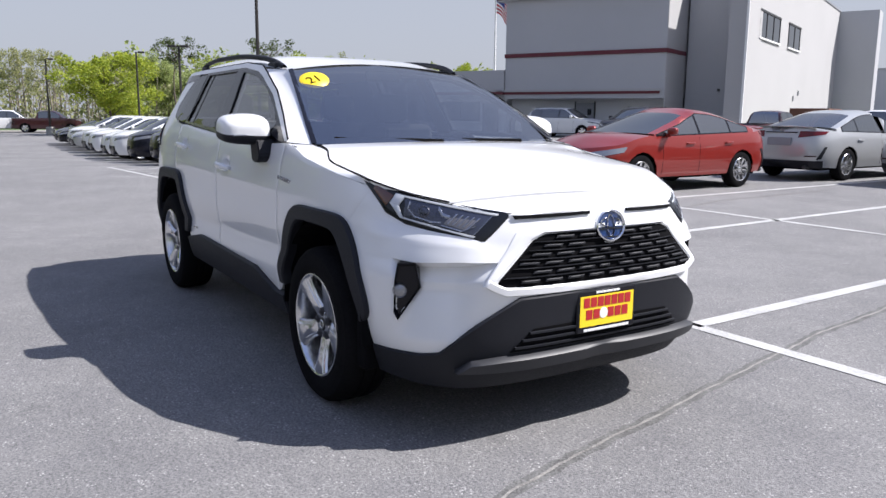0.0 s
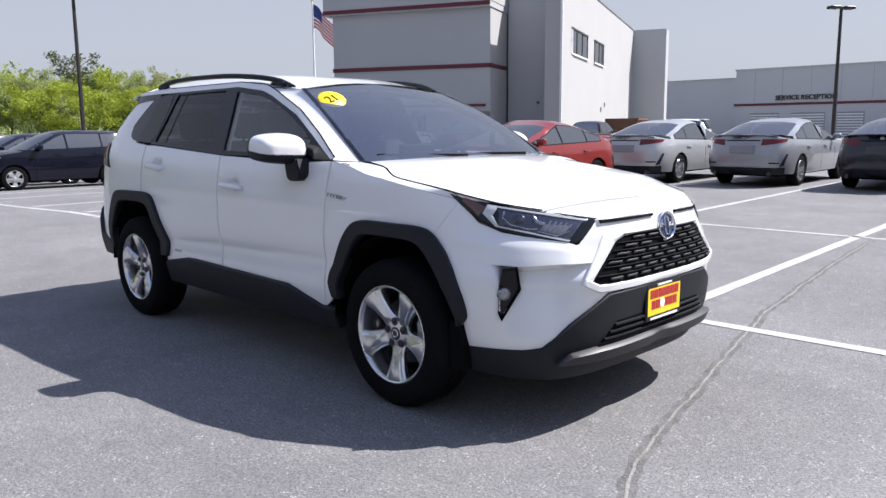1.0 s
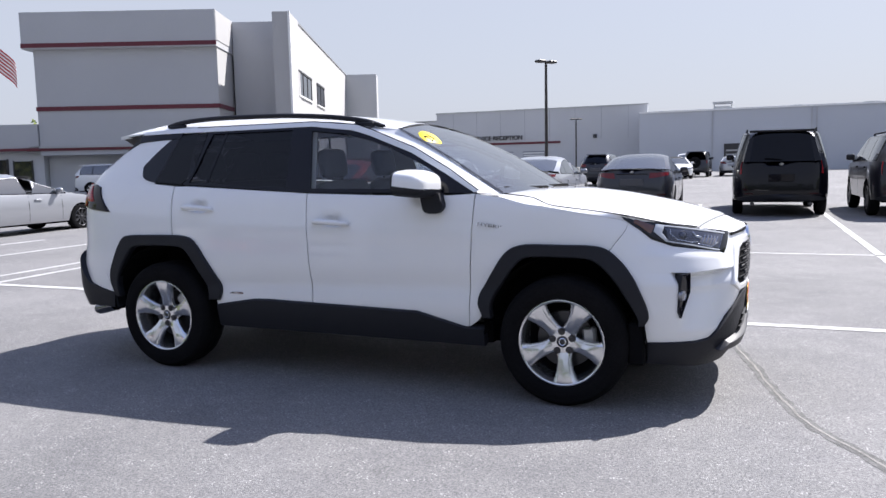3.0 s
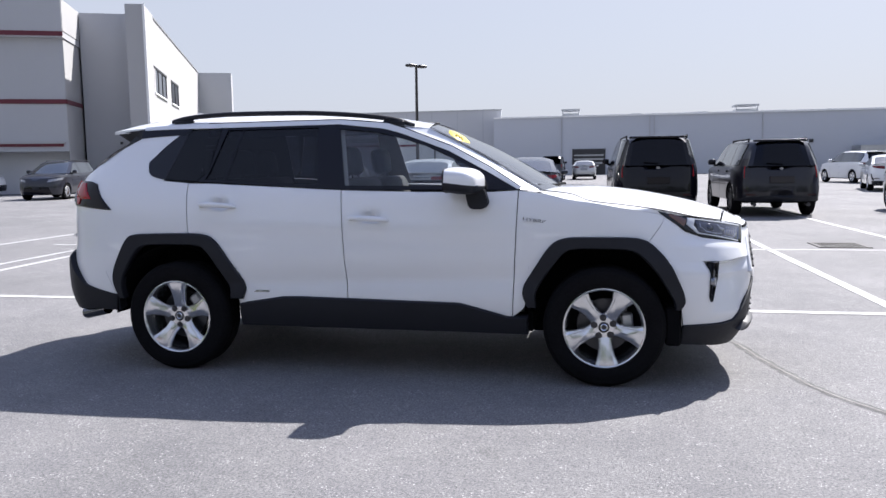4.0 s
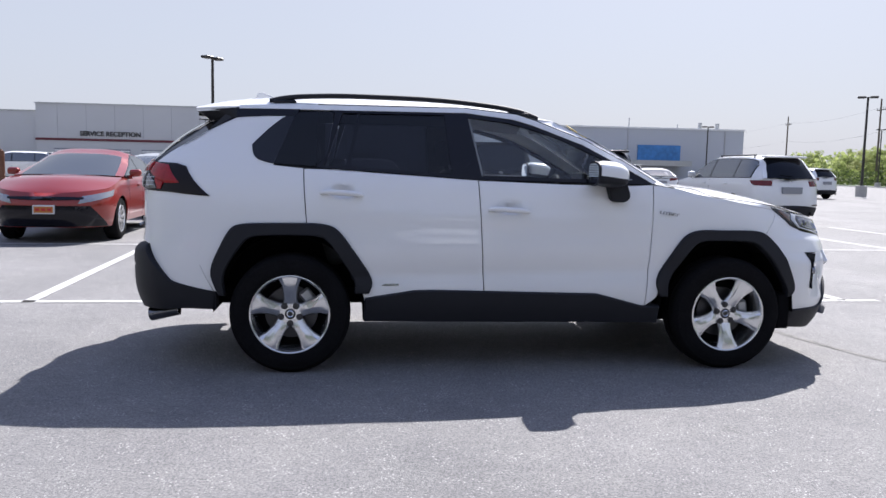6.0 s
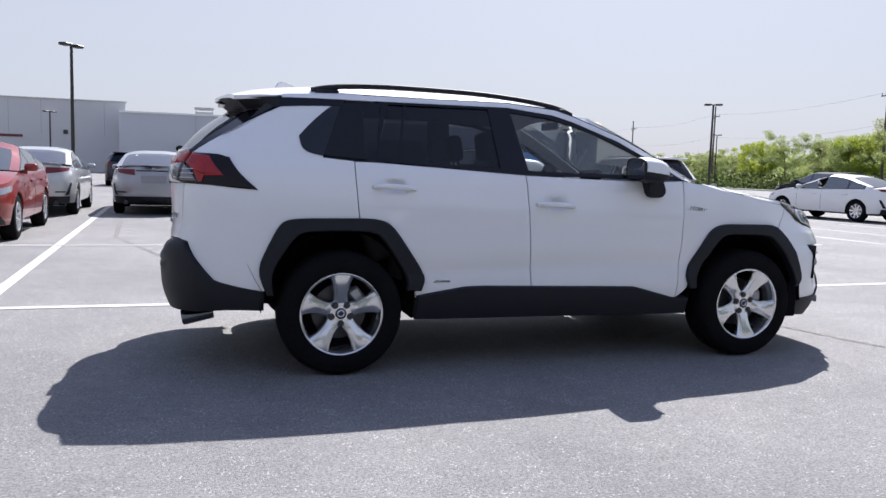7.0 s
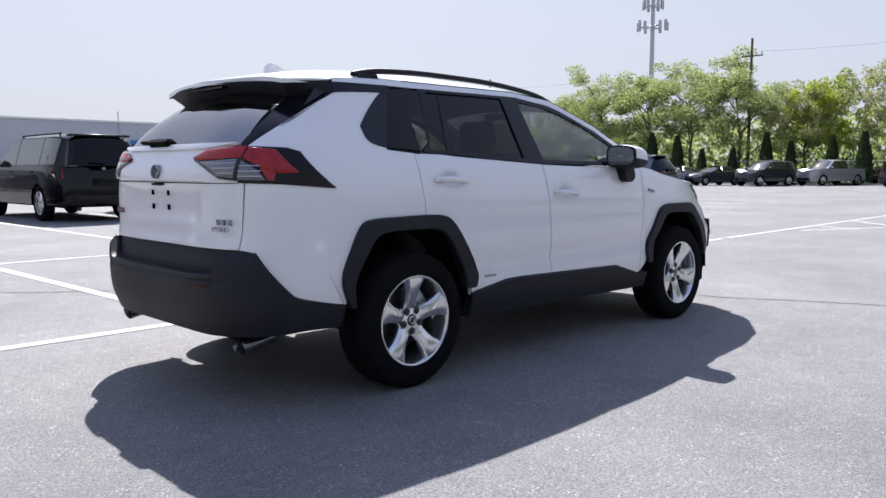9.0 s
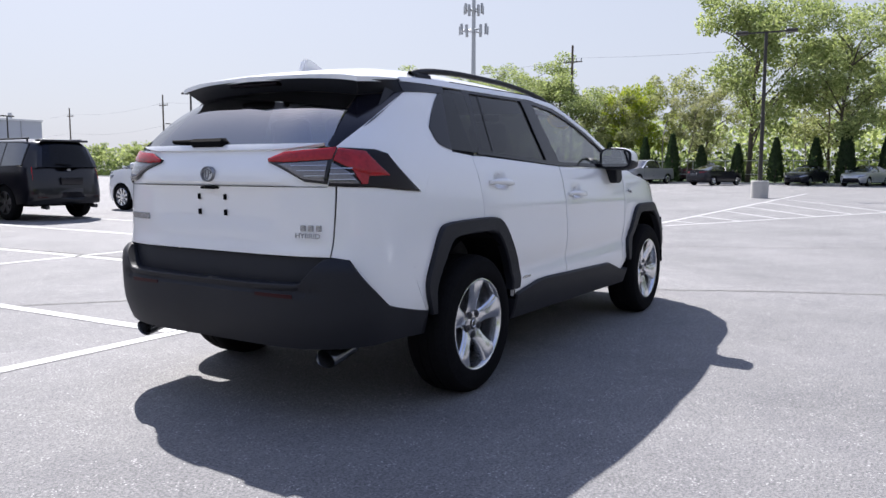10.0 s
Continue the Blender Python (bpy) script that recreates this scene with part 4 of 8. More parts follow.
def woods(label, seed, x0, x1, y0, y1, tall, count, size, mat, stems=0, floor_share=0.3):
    """A stretch of woods seen from afar: a mass of leaf clumps over a row of stems."""
    rng = np.random.default_rng(seed)
    x, y = rng.uniform(x0, x1, count), rng.uniform(y0, y1, count)
    crest = tall(y) * (0.80 + 0.16 * np.sin(0.61 * y + 0.35 * x) + 0.10 * np.sin(1.7 * y + 1.1 * x))
    low = rng.random(count) < floor_share
    z = np.where(low, 0.15 + crest * 0.35 * rng.random(count), crest * (0.25 + 0.75 * rng.random(count) ** 0.7))
    vs, fs = clumps(rng, np.stack([x, y, z], axis=1), size * rng.uniform(0.6, 1.3, count))
    n = len(fs)
    for _ in range(stems):
        px, py = rng.uniform(x0, x1), rng.uniform(y0, y1)
        h, r, lean = float(tall(py)) * rng.uniform(0.7, 0.95), rng.uniform(0.05, 0.11), rng.normal(size=2) * 0.4
        k = len(vs)
        for i in range(5):
            a = 2 * math.pi * i / 5
            vs += [[px + r * math.cos(a), py + r * math.sin(a), 0.0], [px + lean[0] + 0.3 * r * math.cos(a), py + lean[1] + 0.3 * r * math.sin(a), h]]
            fs.append([k + 2 * i, k + (2 * i + 2) % 10, k + (2 * i + 3) % 10])
            fs.append([k + 2 * i, k + (2 * i + 3) % 10, k + 2 * i + 1])
    me = bpy.data.meshes.new("woods")
    me.from_pydata(vs, [], fs)
    me.materials.append(mat)
    me.materials.append(M_PALEBARK)
    me.polygons.foreach_set("material_index", [0] * n + [1] * (len(fs) - n))
    ob = new("woods", me)
    ob.location.z = lie((x0 + x1) / 2, (y0 + y1) / 2)
    return tagged(ob, label, "woods", kind="stuff")


def curve(*pts):
    return lambda y: np.interp(y, [p[0] for p in pts], [p[1] for p in pts])


# woods beyond the lot, on the far left
for i in range(40):
    y = -24 + 2.2 * i + trng.uniform(-1, 1)
    x = -80 - trng.uniform(0, 12) - max(0, y - 30) * 0.12
    k = trng.random()
    tall = float(np.interp(y, [-20, 18, 40, 65], [7.4, 7.4, 8.2, 7.6])) * trng.uniform(0.85, 1.08) * (-x / 84)
    if y < 18:
        plant(T_SPARSE if k < 0.45 else T_SPARSE2 if k < 0.9 else T_PINE, x, y, trng.uniform(0.8, 1.1), tall)
    else:
        plant(T_GREEN if k < 0.4 else T_YELLOW if k < 0.6 else T_GREEN2 if k < 0.8 else T_DULL, x, y, trng.uniform(0.62, 0.8), tall)
for x, y, w, h in ((-63, 8.9, 1.15, 6.3), (-66, 21.0, 0.95, 5.8), (-64, 27.0, 0.9, 5.2), (-70, 33.0, 1.05, 6.0), (-68, 10.5, 0.7, 4.2)):
    plant(T_YELLOW, x, y, w, h)
plant(T_PINE, -74, 16.5, 1.0, 8.9)
plant(T_PINE, -73, 26.0, 1.0, 9.2)
woods("pale half-bare woods with thin grey stems beyond the lot", 31, -112, -84, -40, 20, curve((-40, 7.2), (20, 7.4)), 9000, 0.26, M_LEAF[4], 420, 0.35)
woods("bright spring woods beyond the showroom", 32, -125, -92, 16, 125, curve((16, 10.0), (40, 9.6), (70, 9.2), (125, 9.0)), 30000, 0.36, M_LEAF[0], 60)
# roadside trees on the right
for x, y, w, h, tr in ((63, 4.0, 1.05, 15.0, T_GREEN2), (62.5, 10.6, 1.2, 16.0, T_GREEN), (66, 14.5, 0.8, 9.5, T_DULL), (63.5, -1.5, 0.95, 13.5, T_GREEN), (65, 18.5, 1.05, 9.8, T_SPARSE), (66, 22.5, 0.9, 8.6, T_DULL), (64, 27.5, 0.95, 10.6, T_GREEN), (65, 32.5, 1.0, 11.8, T_GREEN2), (66, 37.5, 1.0, 11.6, T_GREEN),
                       (65, 43, 1.0, 11.2, T_GREEN2), (68, 48, 0.95, 9.9, T_GREEN), (66, 54, 0.8, 8.4, T_GREEN2), (70, 60, 0.85, 8.8, T_DULL), (68, 66, 0.7, 6.4, T_GREEN), (73, 73, 0.7, 6.6, T_DULL), (72, 81, 0.75, 7.6, T_GREEN2), (74, 90, 0.6, 5.0, T_DULL), (75, 99, 0.6, 5.8, T_GREEN),
                       (64, -4.5, 1.1, 12.0, T_SPARSE2), (65, -10, 1.1, 14.0, T_GREEN), (66, -18, 1.1, 14.0, T_GREEN2), (62.5, 15.5, 0.9, 7.6, T_SPARSE2), (69, 5.5, 1.0, 11.5, T_DULL), (72, -2, 1.1, 12.5, T_GREEN), (78, 112, 0.6, 5.6, T_GREEN2), (80, 124, 0.6, 5.6, T_GREEN),
                       (67, 20.5, 0.8, 8.8, T_YELLOW), (67, 25, 0.8, 8.2, T_SPARSE2), (64, 51, 0.9, 5.6, T_YELLOW), (63.5, 46, 0.8, 4.8, T_YELLOW),
                       (67, 57, 0.8, 7.4, T_GREEN), (69, 63, 0.8, 6.6, T_YELLOW), (71, 69.5, 0.8, 6.2, T_GREEN2), (74, 77, 0.8, 7.2, T_GREEN), (72, 85, 0.8, 6.4, T_YELLOW), (74, 94, 0.7, 5.4, T_GREEN2), (76, 104, 0.7, 5.6, T_DULL)):
    plant(tr, x, y, w, h)
woods("sunlit leafy woods behind the roadside trees", 33, 76, 96, -40, 130, curve((-40, 8.5), (25, 8.0), (45, 7.6), (62, 6.4), (80, 6.0), (130, 5.4)), 34000, 0.34, M_LEAF[0], 120)
woods("low green scrub and saplings along the verge", 34, 66, 76, -40, 130, curve((-40, 3.4), (60, 3.2), (75, 2.6), (130, 2.4)), 16000, 0.24, M_LEAF[5], 0, 0.6)
woods("tall leafy trees at the lane end mirrored in the glass", 36, -45, -35, -24, -6, lambda y: 8.5 + 0 * y, 7000, 0.45, M_LEAF[0], 25)
woods("leafy belt of trees across the lane", 35, -85, 60, -42, -34, lambda y: 13.0 + 0 * y, 16000, 0.5, M_LEAF[5], 40)


def arborvitae():
    t = thing("arborvitae", pose(60, 0, 0), "dark narrow clipped evergreen in a hedge row", "shrub", "evergreen hedge")
    rng = np.random.default_rng(4)
    verts, faces = [], []
    for i in range(750):
        z = 0.15 + 3.5 * rng.uniform(0, 1)
        r = 0.62 * (1 - (z / 3.8) ** 2.2) * rng.uniform(0.75, 1.05) + 0.05
        a = rng.uniform(0, 2 * math.pi)
        c = np.array([r * math.cos(a), r * math.sin(a), z])
        s = 0.14 * rng.uniform(0.6, 1.3)
        tang = np.array([-math.sin(a), math.cos(a), 0]) * s
        up = np.array([math.cos(a) * 0.35, math.sin(a) * 0.35, 1]) * s * 1.4
        k = len(verts)
        verts += [tuple(c - tang), tuple(c + tang), tuple(c + up + tang * 0.2), tuple(c - up * 0.3 + np.array([math.cos(a), math.sin(a), 0]) * 0.03)]
        faces += [(k, k + 1, k + 2), (k, k + 3, k + 1)]
    me = bpy.data.meshes.new("foliage")
    me.from_pydata(verts, [], faces)
    me.materials.append(M_LEAF[3])
    c = new("foliage", me)
    c.parent = t
    bm = bmesh.new()
    rod(bm, (0, 0, -0.1), (0, 0, 3.2), 0.09, 0.02)
    part("trunk", bm, M_BARK, t)
    return t


hedge = arborvitae()
hedge.matrix_basis = pose(60.5, 0.5, 0.08)
for i in range(1, 15):
    s = trng.uniform(0.75, 1.08)
    m = pose(60.5 + trng.uniform(-0.3, 0.3), 0.5 + 2.6 * i + trng.uniform(-0.5, 0.5), 0.08, 0, 0, trng.uniform(0, 360)) @ Matrix.Diagonal((s, s, s * trng.uniform(0.9, 1.15), 1))
    copy_thing(hedge, m).matrix_basis = m


def fence():
    f = thing("chain_fence", pose(61.8, 0, 0), "pale metal fence rails along the verge", "fence")
    for i in range(22):
        bm = bmesh.new()
        rod(bm, (0, -6 + 2.6 * i, 0), (0, -6 + 2.6 * i, 1.9), 0.04, n=6)
        part("post", bm, M_GALV, f)
    for z in (0.75, 1.85):
        bm = bmesh.new()
        rod(bm, (0, -6, z), (0, 48.6, z), 0.035, n=6)
        part("rail", bm, M_GALV, f)


fence()


# ---- wheels ----
M_DARKREFLECT = surface("dark_red_reflector", (0.030, 0.004, 0.006), 0.45, var=0.2, spec=0.15)
WHEEL_MESHES = {}


def wheel(parent, x, y, r, side, style="plain", rim_mat=None, rim_share=0.66, width=0.22):
    """Tyre with its rim as a sub-part; alike wheels share meshes. side: -1 for the -y side."""
    key = (r, style, rim_share, rim_mat.name if rim_mat else "")
    rr = r * rim_share
    if key not in WHEEL_MESHES:
        bm = bmesh.new()
        h = width / 2
        lathe(bm, [(rr * 0.98, -h * 0.75), (rr * 1.02, -h * 0.95), (r * 0.86, -h * 1.02), (r * 0.965, -h * 0.86), (r, -h * 0.6), (r, -h * 0.25), (r * 0.988, -h * 0.23), (r * 0.988, -h * 0.17), (r, -h * 0.15), (r, h * 0.6), (r * 0.965, h * 0.86), (r * 0.86, h * 1.02), (rr * 1.02, h * 0.95), (rr * 0.98, h * 0.75)], 44)
        bmesh.ops.recalc_face_normals(bm, faces=bm.faces)
        t = part("wheel", bm, M_TYRE, smooth=40)
        bm = bmesh.new()
        lathe(bm, [(rr * 1.0, h * 0.90), (rr * 0.965, h * 0.97), (rr * 0.93, h * 0.93), (rr * 0.90, h * 0.5), (rr * 0.86, -h * 0.5)], 44)
        lathe(bm, [(0.0, h * 0.10), (rr * 0.62, h * 0.10), (rr * 0.64, 0)], 28)
        n = 5 if style != "many" else 9
        for k in range(n):
            rot = Matrix.Rotation(2 * math.pi * k / n, 4, "Z")
            w0, w1 = (rr * 0.17, rr * 0.30) if n == 5 else (rr * 0.09, rr * 0.13)
            pts = [(rr * 0.12, -w0, h * 0.72), (rr * 0.93, -w1, h * 0.90), (rr * 0.93, w1, h * 0.90), (rr * 0.12, w0, h * 0.72), (rr * 0.5, 0, h * 0.68)]
            v = [bm.verts.new(rot @ Vector(p)) for p in pts]
            lo = [bm.verts.new(rot @ (Vector(p) - Vector((0, 0, h * 0.3)))) for p in pts[:4]]
            for a, b in ((0, 1), (1, 2), (2, 3), (3, 0)):
                bm.faces.new((v[a], v[b], v[4]))
                bm.faces.new((v[b], v[a], lo[a], lo[b]))
        lathe(bm, [(0.0, h * 0.84), (rr * 0.14, h * 0.84), (rr * 0.2, h * 0.76), (rr * 0.22, h * 0.5)], 20)
        rim = part("rim", bm, rim_mat or M_ALLOY, smooth=35)
        bm = bmesh.new()
        lathe(bm, [(0.0, h * 0.05), (rr * 0.9, h * 0.05)], 28)
        back = part("brake", bm, M_UNDER)
        WHEEL_MESHES[key] = (t.data, rim.data, back.data)
        for o in (t, rim, back):
            bpy.data.objects.remove(o)
    t = new("wheel", WHEEL_MESHES[key][0])
    t.parent = parent
    t.matrix_basis = Matrix.Translation((x, y, r)) @ Matrix.Rotation(radians(90 if side < 0 else -90), 4, "X") @ Matrix.Rotation(x * 3.0, 4, "Z")
    rim = new("rim", WHEEL_MESHES[key][1])
    rim.parent = t
    rim["label"] = "alloy wheel rim"
    bk = new("brake", WHEEL_MESHES[key][2])
    bk.parent = t
    return t


# ---- parked cars ----
SPECS = {
    "sedan": dict(wb=2.825, f=2.36, r=-2.5, hw=0.90, top=0.66, H=1.46, belt=0.93, beltr=0.985, cowl=1.02, cz=0.985, wst=0.10, rt=-1.05, rgb=-1.78, tz=1.08, nz=0.74, R=0.335),
    "compact": dict(wb=2.70, f=2.27, r=-2.36, hw=0.875, top=0.63, H=1.435, belt=0.93, beltr=0.99, cowl=1.05, cz=0.99, wst=0.12, rt=-1.0, rgb=-1.68, tz=1.09, nz=0.74, R=0.33),
    "suv": dict(wb=2.79, f=2.32, r=-2.48, hw=0.94, top=0.66, H=1.73, belt=1.09, beltr=1.13, cowl=1.05, cz=1.13, wst=0.28, rt=-2.02, rgb=-2.40, tz=1.14, nz=0.92, R=0.36),
    "crossover": dict(wb=2.69, f=2.27, r=-2.32, hw=0.90, top=0.63, H=1.67, belt=1.09, beltr=1.17, cowl=0.98, cz=1.12, wst=0.15, rt=-1.88, rgb=-2.22, tz=1.18, nz=0.90, R=0.35),
    "bigsuv": dict(wb=3.07, f=2.55, r=-2.75, hw=1.0, top=0.78, H=1.93, belt=1.19, beltr=1.21, cowl=1.25, cz=1.24, wst=0.45, rt=-2.48, rgb=-2.68, tz=1.2, nz=1.1, R=0.395),
    "boxsuv": dict(wb=2.79, f=2.32, r=-2.44, hw=0.945, top=0.70, H=1.80, belt=1.14, beltr=1.16, cowl=0.98, cz=1.17, wst=0.30, rt=-2.15, rgb=-2.36, tz=1.15, nz=1.02, R=0.385),
    "offroad": dict(wb=2.45, f=1.95, r=-2.0, hw=0.86, top=0.72, H=1.84, belt=1.2, beltr=1.2, cowl=0.72, cz=1.2, wst=0.42, rt=-1.88, rgb=-1.94, tz=1.2, nz=1.12, R=0.40),
    "van": dict(wb=3.4, f=2.5, r=-3.0, hw=0.98, top=0.86, H=2.5, belt=1.25, beltr=1.25, cowl=1.75, cz=1.3, wst=1.05, rt=-2.9, rgb=-2.96, tz=1.25, nz=1.1, R=0.36),
    "pickup": dict(wb=3.6, f=2.8, r=-3.0, hw=0.98, top=0.74, H=1.92, belt=1.22, beltr=1.22, cowl=1.35, cz=1.25, wst=0.62, rt=-0.75, rgb=-0.95, tz=1.22, nz=1.12, R=0.40),
}


def tail_details(car, s, w, kind, sedan, tailtop, paint):
    """Boot lip or roof spoiler, badge, exhaust tips, reflectors and a rear wiper."""
    if kind == "pickup":
        return
    if sedan:
        bm = bmesh.new()
        for sd in (1, -1):
            sheet(bend3([(tailtop + 0.16, -0.66, s["tz"] - 0.015), (tailtop + 0.09, -0.45, s["tz"] - 0.005), (tailtop + 0.07, 0, s["tz"] + 0.0)]), bend3([(tailtop + 0.06, -0.68, s["tz"] + 0.0), (tailtop - 0.02, -0.45, s["tz"] + 0.025), (tailtop - 0.04, 0, s["tz"] + 0.032)]), 10, 2, side=sd, bm=bm, depth=0.02)
        bmesh.ops.remove_doubles(bm, verts=bm.verts, dist=1e-4)
        bmesh.ops.recalc_face_normals(bm, faces=bm.faces)
        part("boot_lip", bm, paint, car, smooth=40)
        bm = bmesh.new()
        box(bm, (tailtop - 0.035, -0.36, s["tz"] - 0.105), (tailtop + 0.02, 0.36, s["tz"] - 0.088), 0.003)
        part("lamp_bar", bm, M_GLOSSBLACK, car)
        for sd in (1, -1):
            bm = patch(w, [(w.ry(0.80, 0.5), 0.46), (w.ry(0.74, 0.5), 0.44)], [(w.ry(0.845, 0.6), 0.70), (w.ry(0.825, 0.6), 0.70)], off=0.007, depth=0.012, step=0.06, side=sd)
            part("bumper_vent", bm, M_TRIM, car, "dark slanting bumper vent", smooth=50)
    else:
        bm = bmesh.new()
        over = 0.08 if kind in ("bigsuv", "boxsuv") else 0.16
        box(bm, (s["rt"] - over, -s["top"] + 0.12, s["H"] - 0.085), (s["rt"] + 0.1, s["top"] - 0.12, s["H"] - 0.035), 0.02, segs=2)
        part("roof_spoiler", bm, paint, car, smooth=50)
        bm = bmesh.new()
        rod(bm, (s["rgb"] - 0.07, 0.0, s["tz"] + 0.05), (s["rgb"] - 0.045, 0.34, s["tz"] + 0.08), 0.012, n=6)
        part("rear_wiper", bm, M_UNDER, car)
    bm = bmesh.new()
    lathe(bm, [(0.0, 0.010), (0.042, 0.008), (0.047, 0.0)], 20, pose(tailtop - 0.012, 0, s["tz"] - 0.05, 0, -90, 0) @ Matrix.Diagonal((0.7, 1, 1, 1)))
    part("badge", bm, M_BADGE, car, "small chrome badge", smooth=50)
    for sd in (1, -1):
        bm = bmesh.new()
        rod(bm, (s["r"] + 0.02, sd * 0.58, 0.29), (s["r"] + 0.22, sd * 0.58, 0.30), 0.042, n=14)
        part("exhaust_tip", bm, M_DARKALLOY, car, smooth=50)
        bm = patch(w, [(w.ry(0.74, 0.5), 0.50), (w.ry(0.56, 0.5), 0.50)], [(w.ry(0.74, 0.5), 0.525), (w.ry(0.56, 0.5), 0.525)], off=0.014, depth=0.01, step=0.1, rows=1, side=sd)
        part("reflector", bm, M_DARKREFLECT, car)


def parked_cabin(car, s, w, kind, sedan, paint, mid):
    """Roof, screens and side glass over one smooth roofline."""
    H, rt, rgb, wst = s["H"], s["rt"], s["rgb"], s["wst"]
    if kind == "pickup":
        knots = [(rgb - 0.04, s["tz"] + 0.02), (rt - 0.10, H - 0.16), (rt + 0.10, H - 0.04), (-0.2, H), (wst - 0.22, H - 0.02)]
    elif sedan:
        knots = [(rgb - 0.10, s["tz"] + 0.015), (rgb + 0.32, s["tz"] + 0.45 * (H - s["tz"])), (rt + 0.02, H - 0.085), (rt + 0.50, H - 0.015), (-0.12, H), (wst - 0.22, H - 0.02)]
    else:
        knots = [(rgb - 0.04, s["tz"] + 0.01), (rt - 0.11, H - 0.14), (rt + 0.12, H - 0.04), (rt + 0.75, H - 0.006), (-0.2, H), (wst - 0.2, H - 0.02)]
    knots += [(wst + 0.12, H - 0.105), (s["cowl"] + 0.16, s["cz"] + 0.015)]
    roof_z = smooth_curve(knots)
    x0, x1 = knots[0][0], knots[-1][0]
    def belt(x):
        return float(np.interp(x, [rgb, s["cowl"]], [s["beltr"], s["belt"]]))
    def side_y(x, z):
        return max(0.80 * w.w(z), -w.raw(w.ax(x, z), z).y)
    def station(x):
        """The side edge of the roof over the middle line at x."""
        back = 0.16 * max(0.0, min(1.0, (x - wst + 0.3) / 0.6)) - (0.09 if not sedan else 0.06) * max(0.0, min(1.0, (rt + 0.35 - x) / 0.5))
        xs, zc = x - back, roof_z(x)
        zs = zc - 0.085 * min(1.0, max(0.0, (zc - belt(xs)) / 0.3))
        return xs, max(belt(xs) + 0.004, zs), zc
    stops = sorted({x0, x1, rt + 0.02, wst + 0.04} | {x0 + (x1 - x0) * k / 26 for k in range(1, 26)})
    stops = [a for a, b in zip(stops, stops[1:] + [9e9]) if b - a > 0.012]
    rows = []
    for x in stops:
        xs, zs, zc = station(x)
        zb = belt(xs) - 0.012
        line = [(xs, side_y(xs, zb + (zs - zb) * k / 4), zb + (zs - zb) * k / 4) for k in range(5)]
        ys = line[-1][1]
        for k in range(1, 8):
            t = k / 7
            line.append((xs + (x - xs) * (1 - (1 - t) ** 2), ys * (1 - t), zs + (zc - zs) * (1 - (1 - t) ** 3.6)))
        rows.append(line)
    shells = {"roof": bmesh.new(), "windscreen": bmesh.new(), "rear_window": bmesh.new()}
    for i in range(len(rows) - 1):
        xm = (stops[i] + stops[i + 1]) / 2
        for k in range(11):
            what = "roof" if k < 5 or rt + 0.02 < xm < wst + 0.04 else "windscreen" if xm > 0 else "rear_window"
            for sd in (1, -1):
                q = [rows[i][k], rows[i + 1][k], rows[i + 1][k + 1], rows[i][k + 1]]
                f = [shells[what].verts.new((p[0], sd * -p[1], p[2])) for p in q]
                shells[what].faces.new(f if sd > 0 else f[::-1])
    glassy = {"roof": paint, "windscreen": M_CARGLASS, "rear_window": M_SEDANREAR if sedan else M_TINTED}
    for name, bm in shells.items():
        bmesh.ops.remove_doubles(bm, verts=bm.verts, dist=2e-4)
        part(name, bm, glassy[name], car, "" if name == "roof" else "dark reflecting car glass", smooth=38)
    # side glass in a black surround that follows the roofline
    edge = [station(x)[:2] for x in stops]
    def top_z(x):
        return float(np.interp(x, [p[0] for p in edge], [p[1] for p in edge])) - 0.022
    def pane(name, xa, xb, grow, off, mat, label=""):
        for sd in (1, -1):
            bm, cols = bmesh.new(), []
            n = max(4, int((xb - xa) / 0.09))
            for k in range(n + 1):
                x = xa + (xb - xa) * k / n
                lo, hi = belt(x) + 0.036 - grow, top_z(x) + grow
                hi = max(hi, lo + 0.006)
                cols.append([bm.verts.new((x, sd * -(side_y(x, lo + (hi - lo) * v / 3) + off), lo + (hi - lo) * v / 3)) for v in range(4)])
            for p, q in zip(cols, cols[1:]):
                for v in range(3):
                    f = (p[v], q[v], q[v + 1], p[v + 1])
                    bm.faces.new(f if sd > 0 else f[::-1])
            rim = [e for e in bm.edges if len(e.link_faces) == 1]
            r = bmesh.ops.extrude_edge_only(bm, edges=rim)
            for v in r["geom"]:
                if isinstance(v, bmesh.types.BMVert):
                    v.co.y += sd * 0.010
            part(name, bm, mat, car, label, smooth=40)
    if kind == "van":
        spans = [(mid + 0.03, s["cowl"] - 0.16)]
    elif kind == "pickup":
        spans = [(mid + 0.03, s["cowl"] - 0.10), (rgb + 0.24, mid - 0.03)]
    elif sedan:
        spans = [(mid + 0.03, s["cowl"] - 0.10), (rt + 0.02, mid - 0.03), (rgb + 0.16, rt - 0.03)]
    else:
        spans = [(mid + 0.03, s["cowl"] - 0.10), (rgb + 1.12, mid - 0.03), (rgb + 0.40, rgb + 1.07)]
    pane("window_surround", spans[-1][0] - 0.03, spans[0][1] + 0.06, 0.016, 0.004, M_GLOSSBLACK)
    for xa, xb in spans:
        pane("side_window", xa, xb, 0.0, 0.008, M_CARGLASS, "dark side glass")


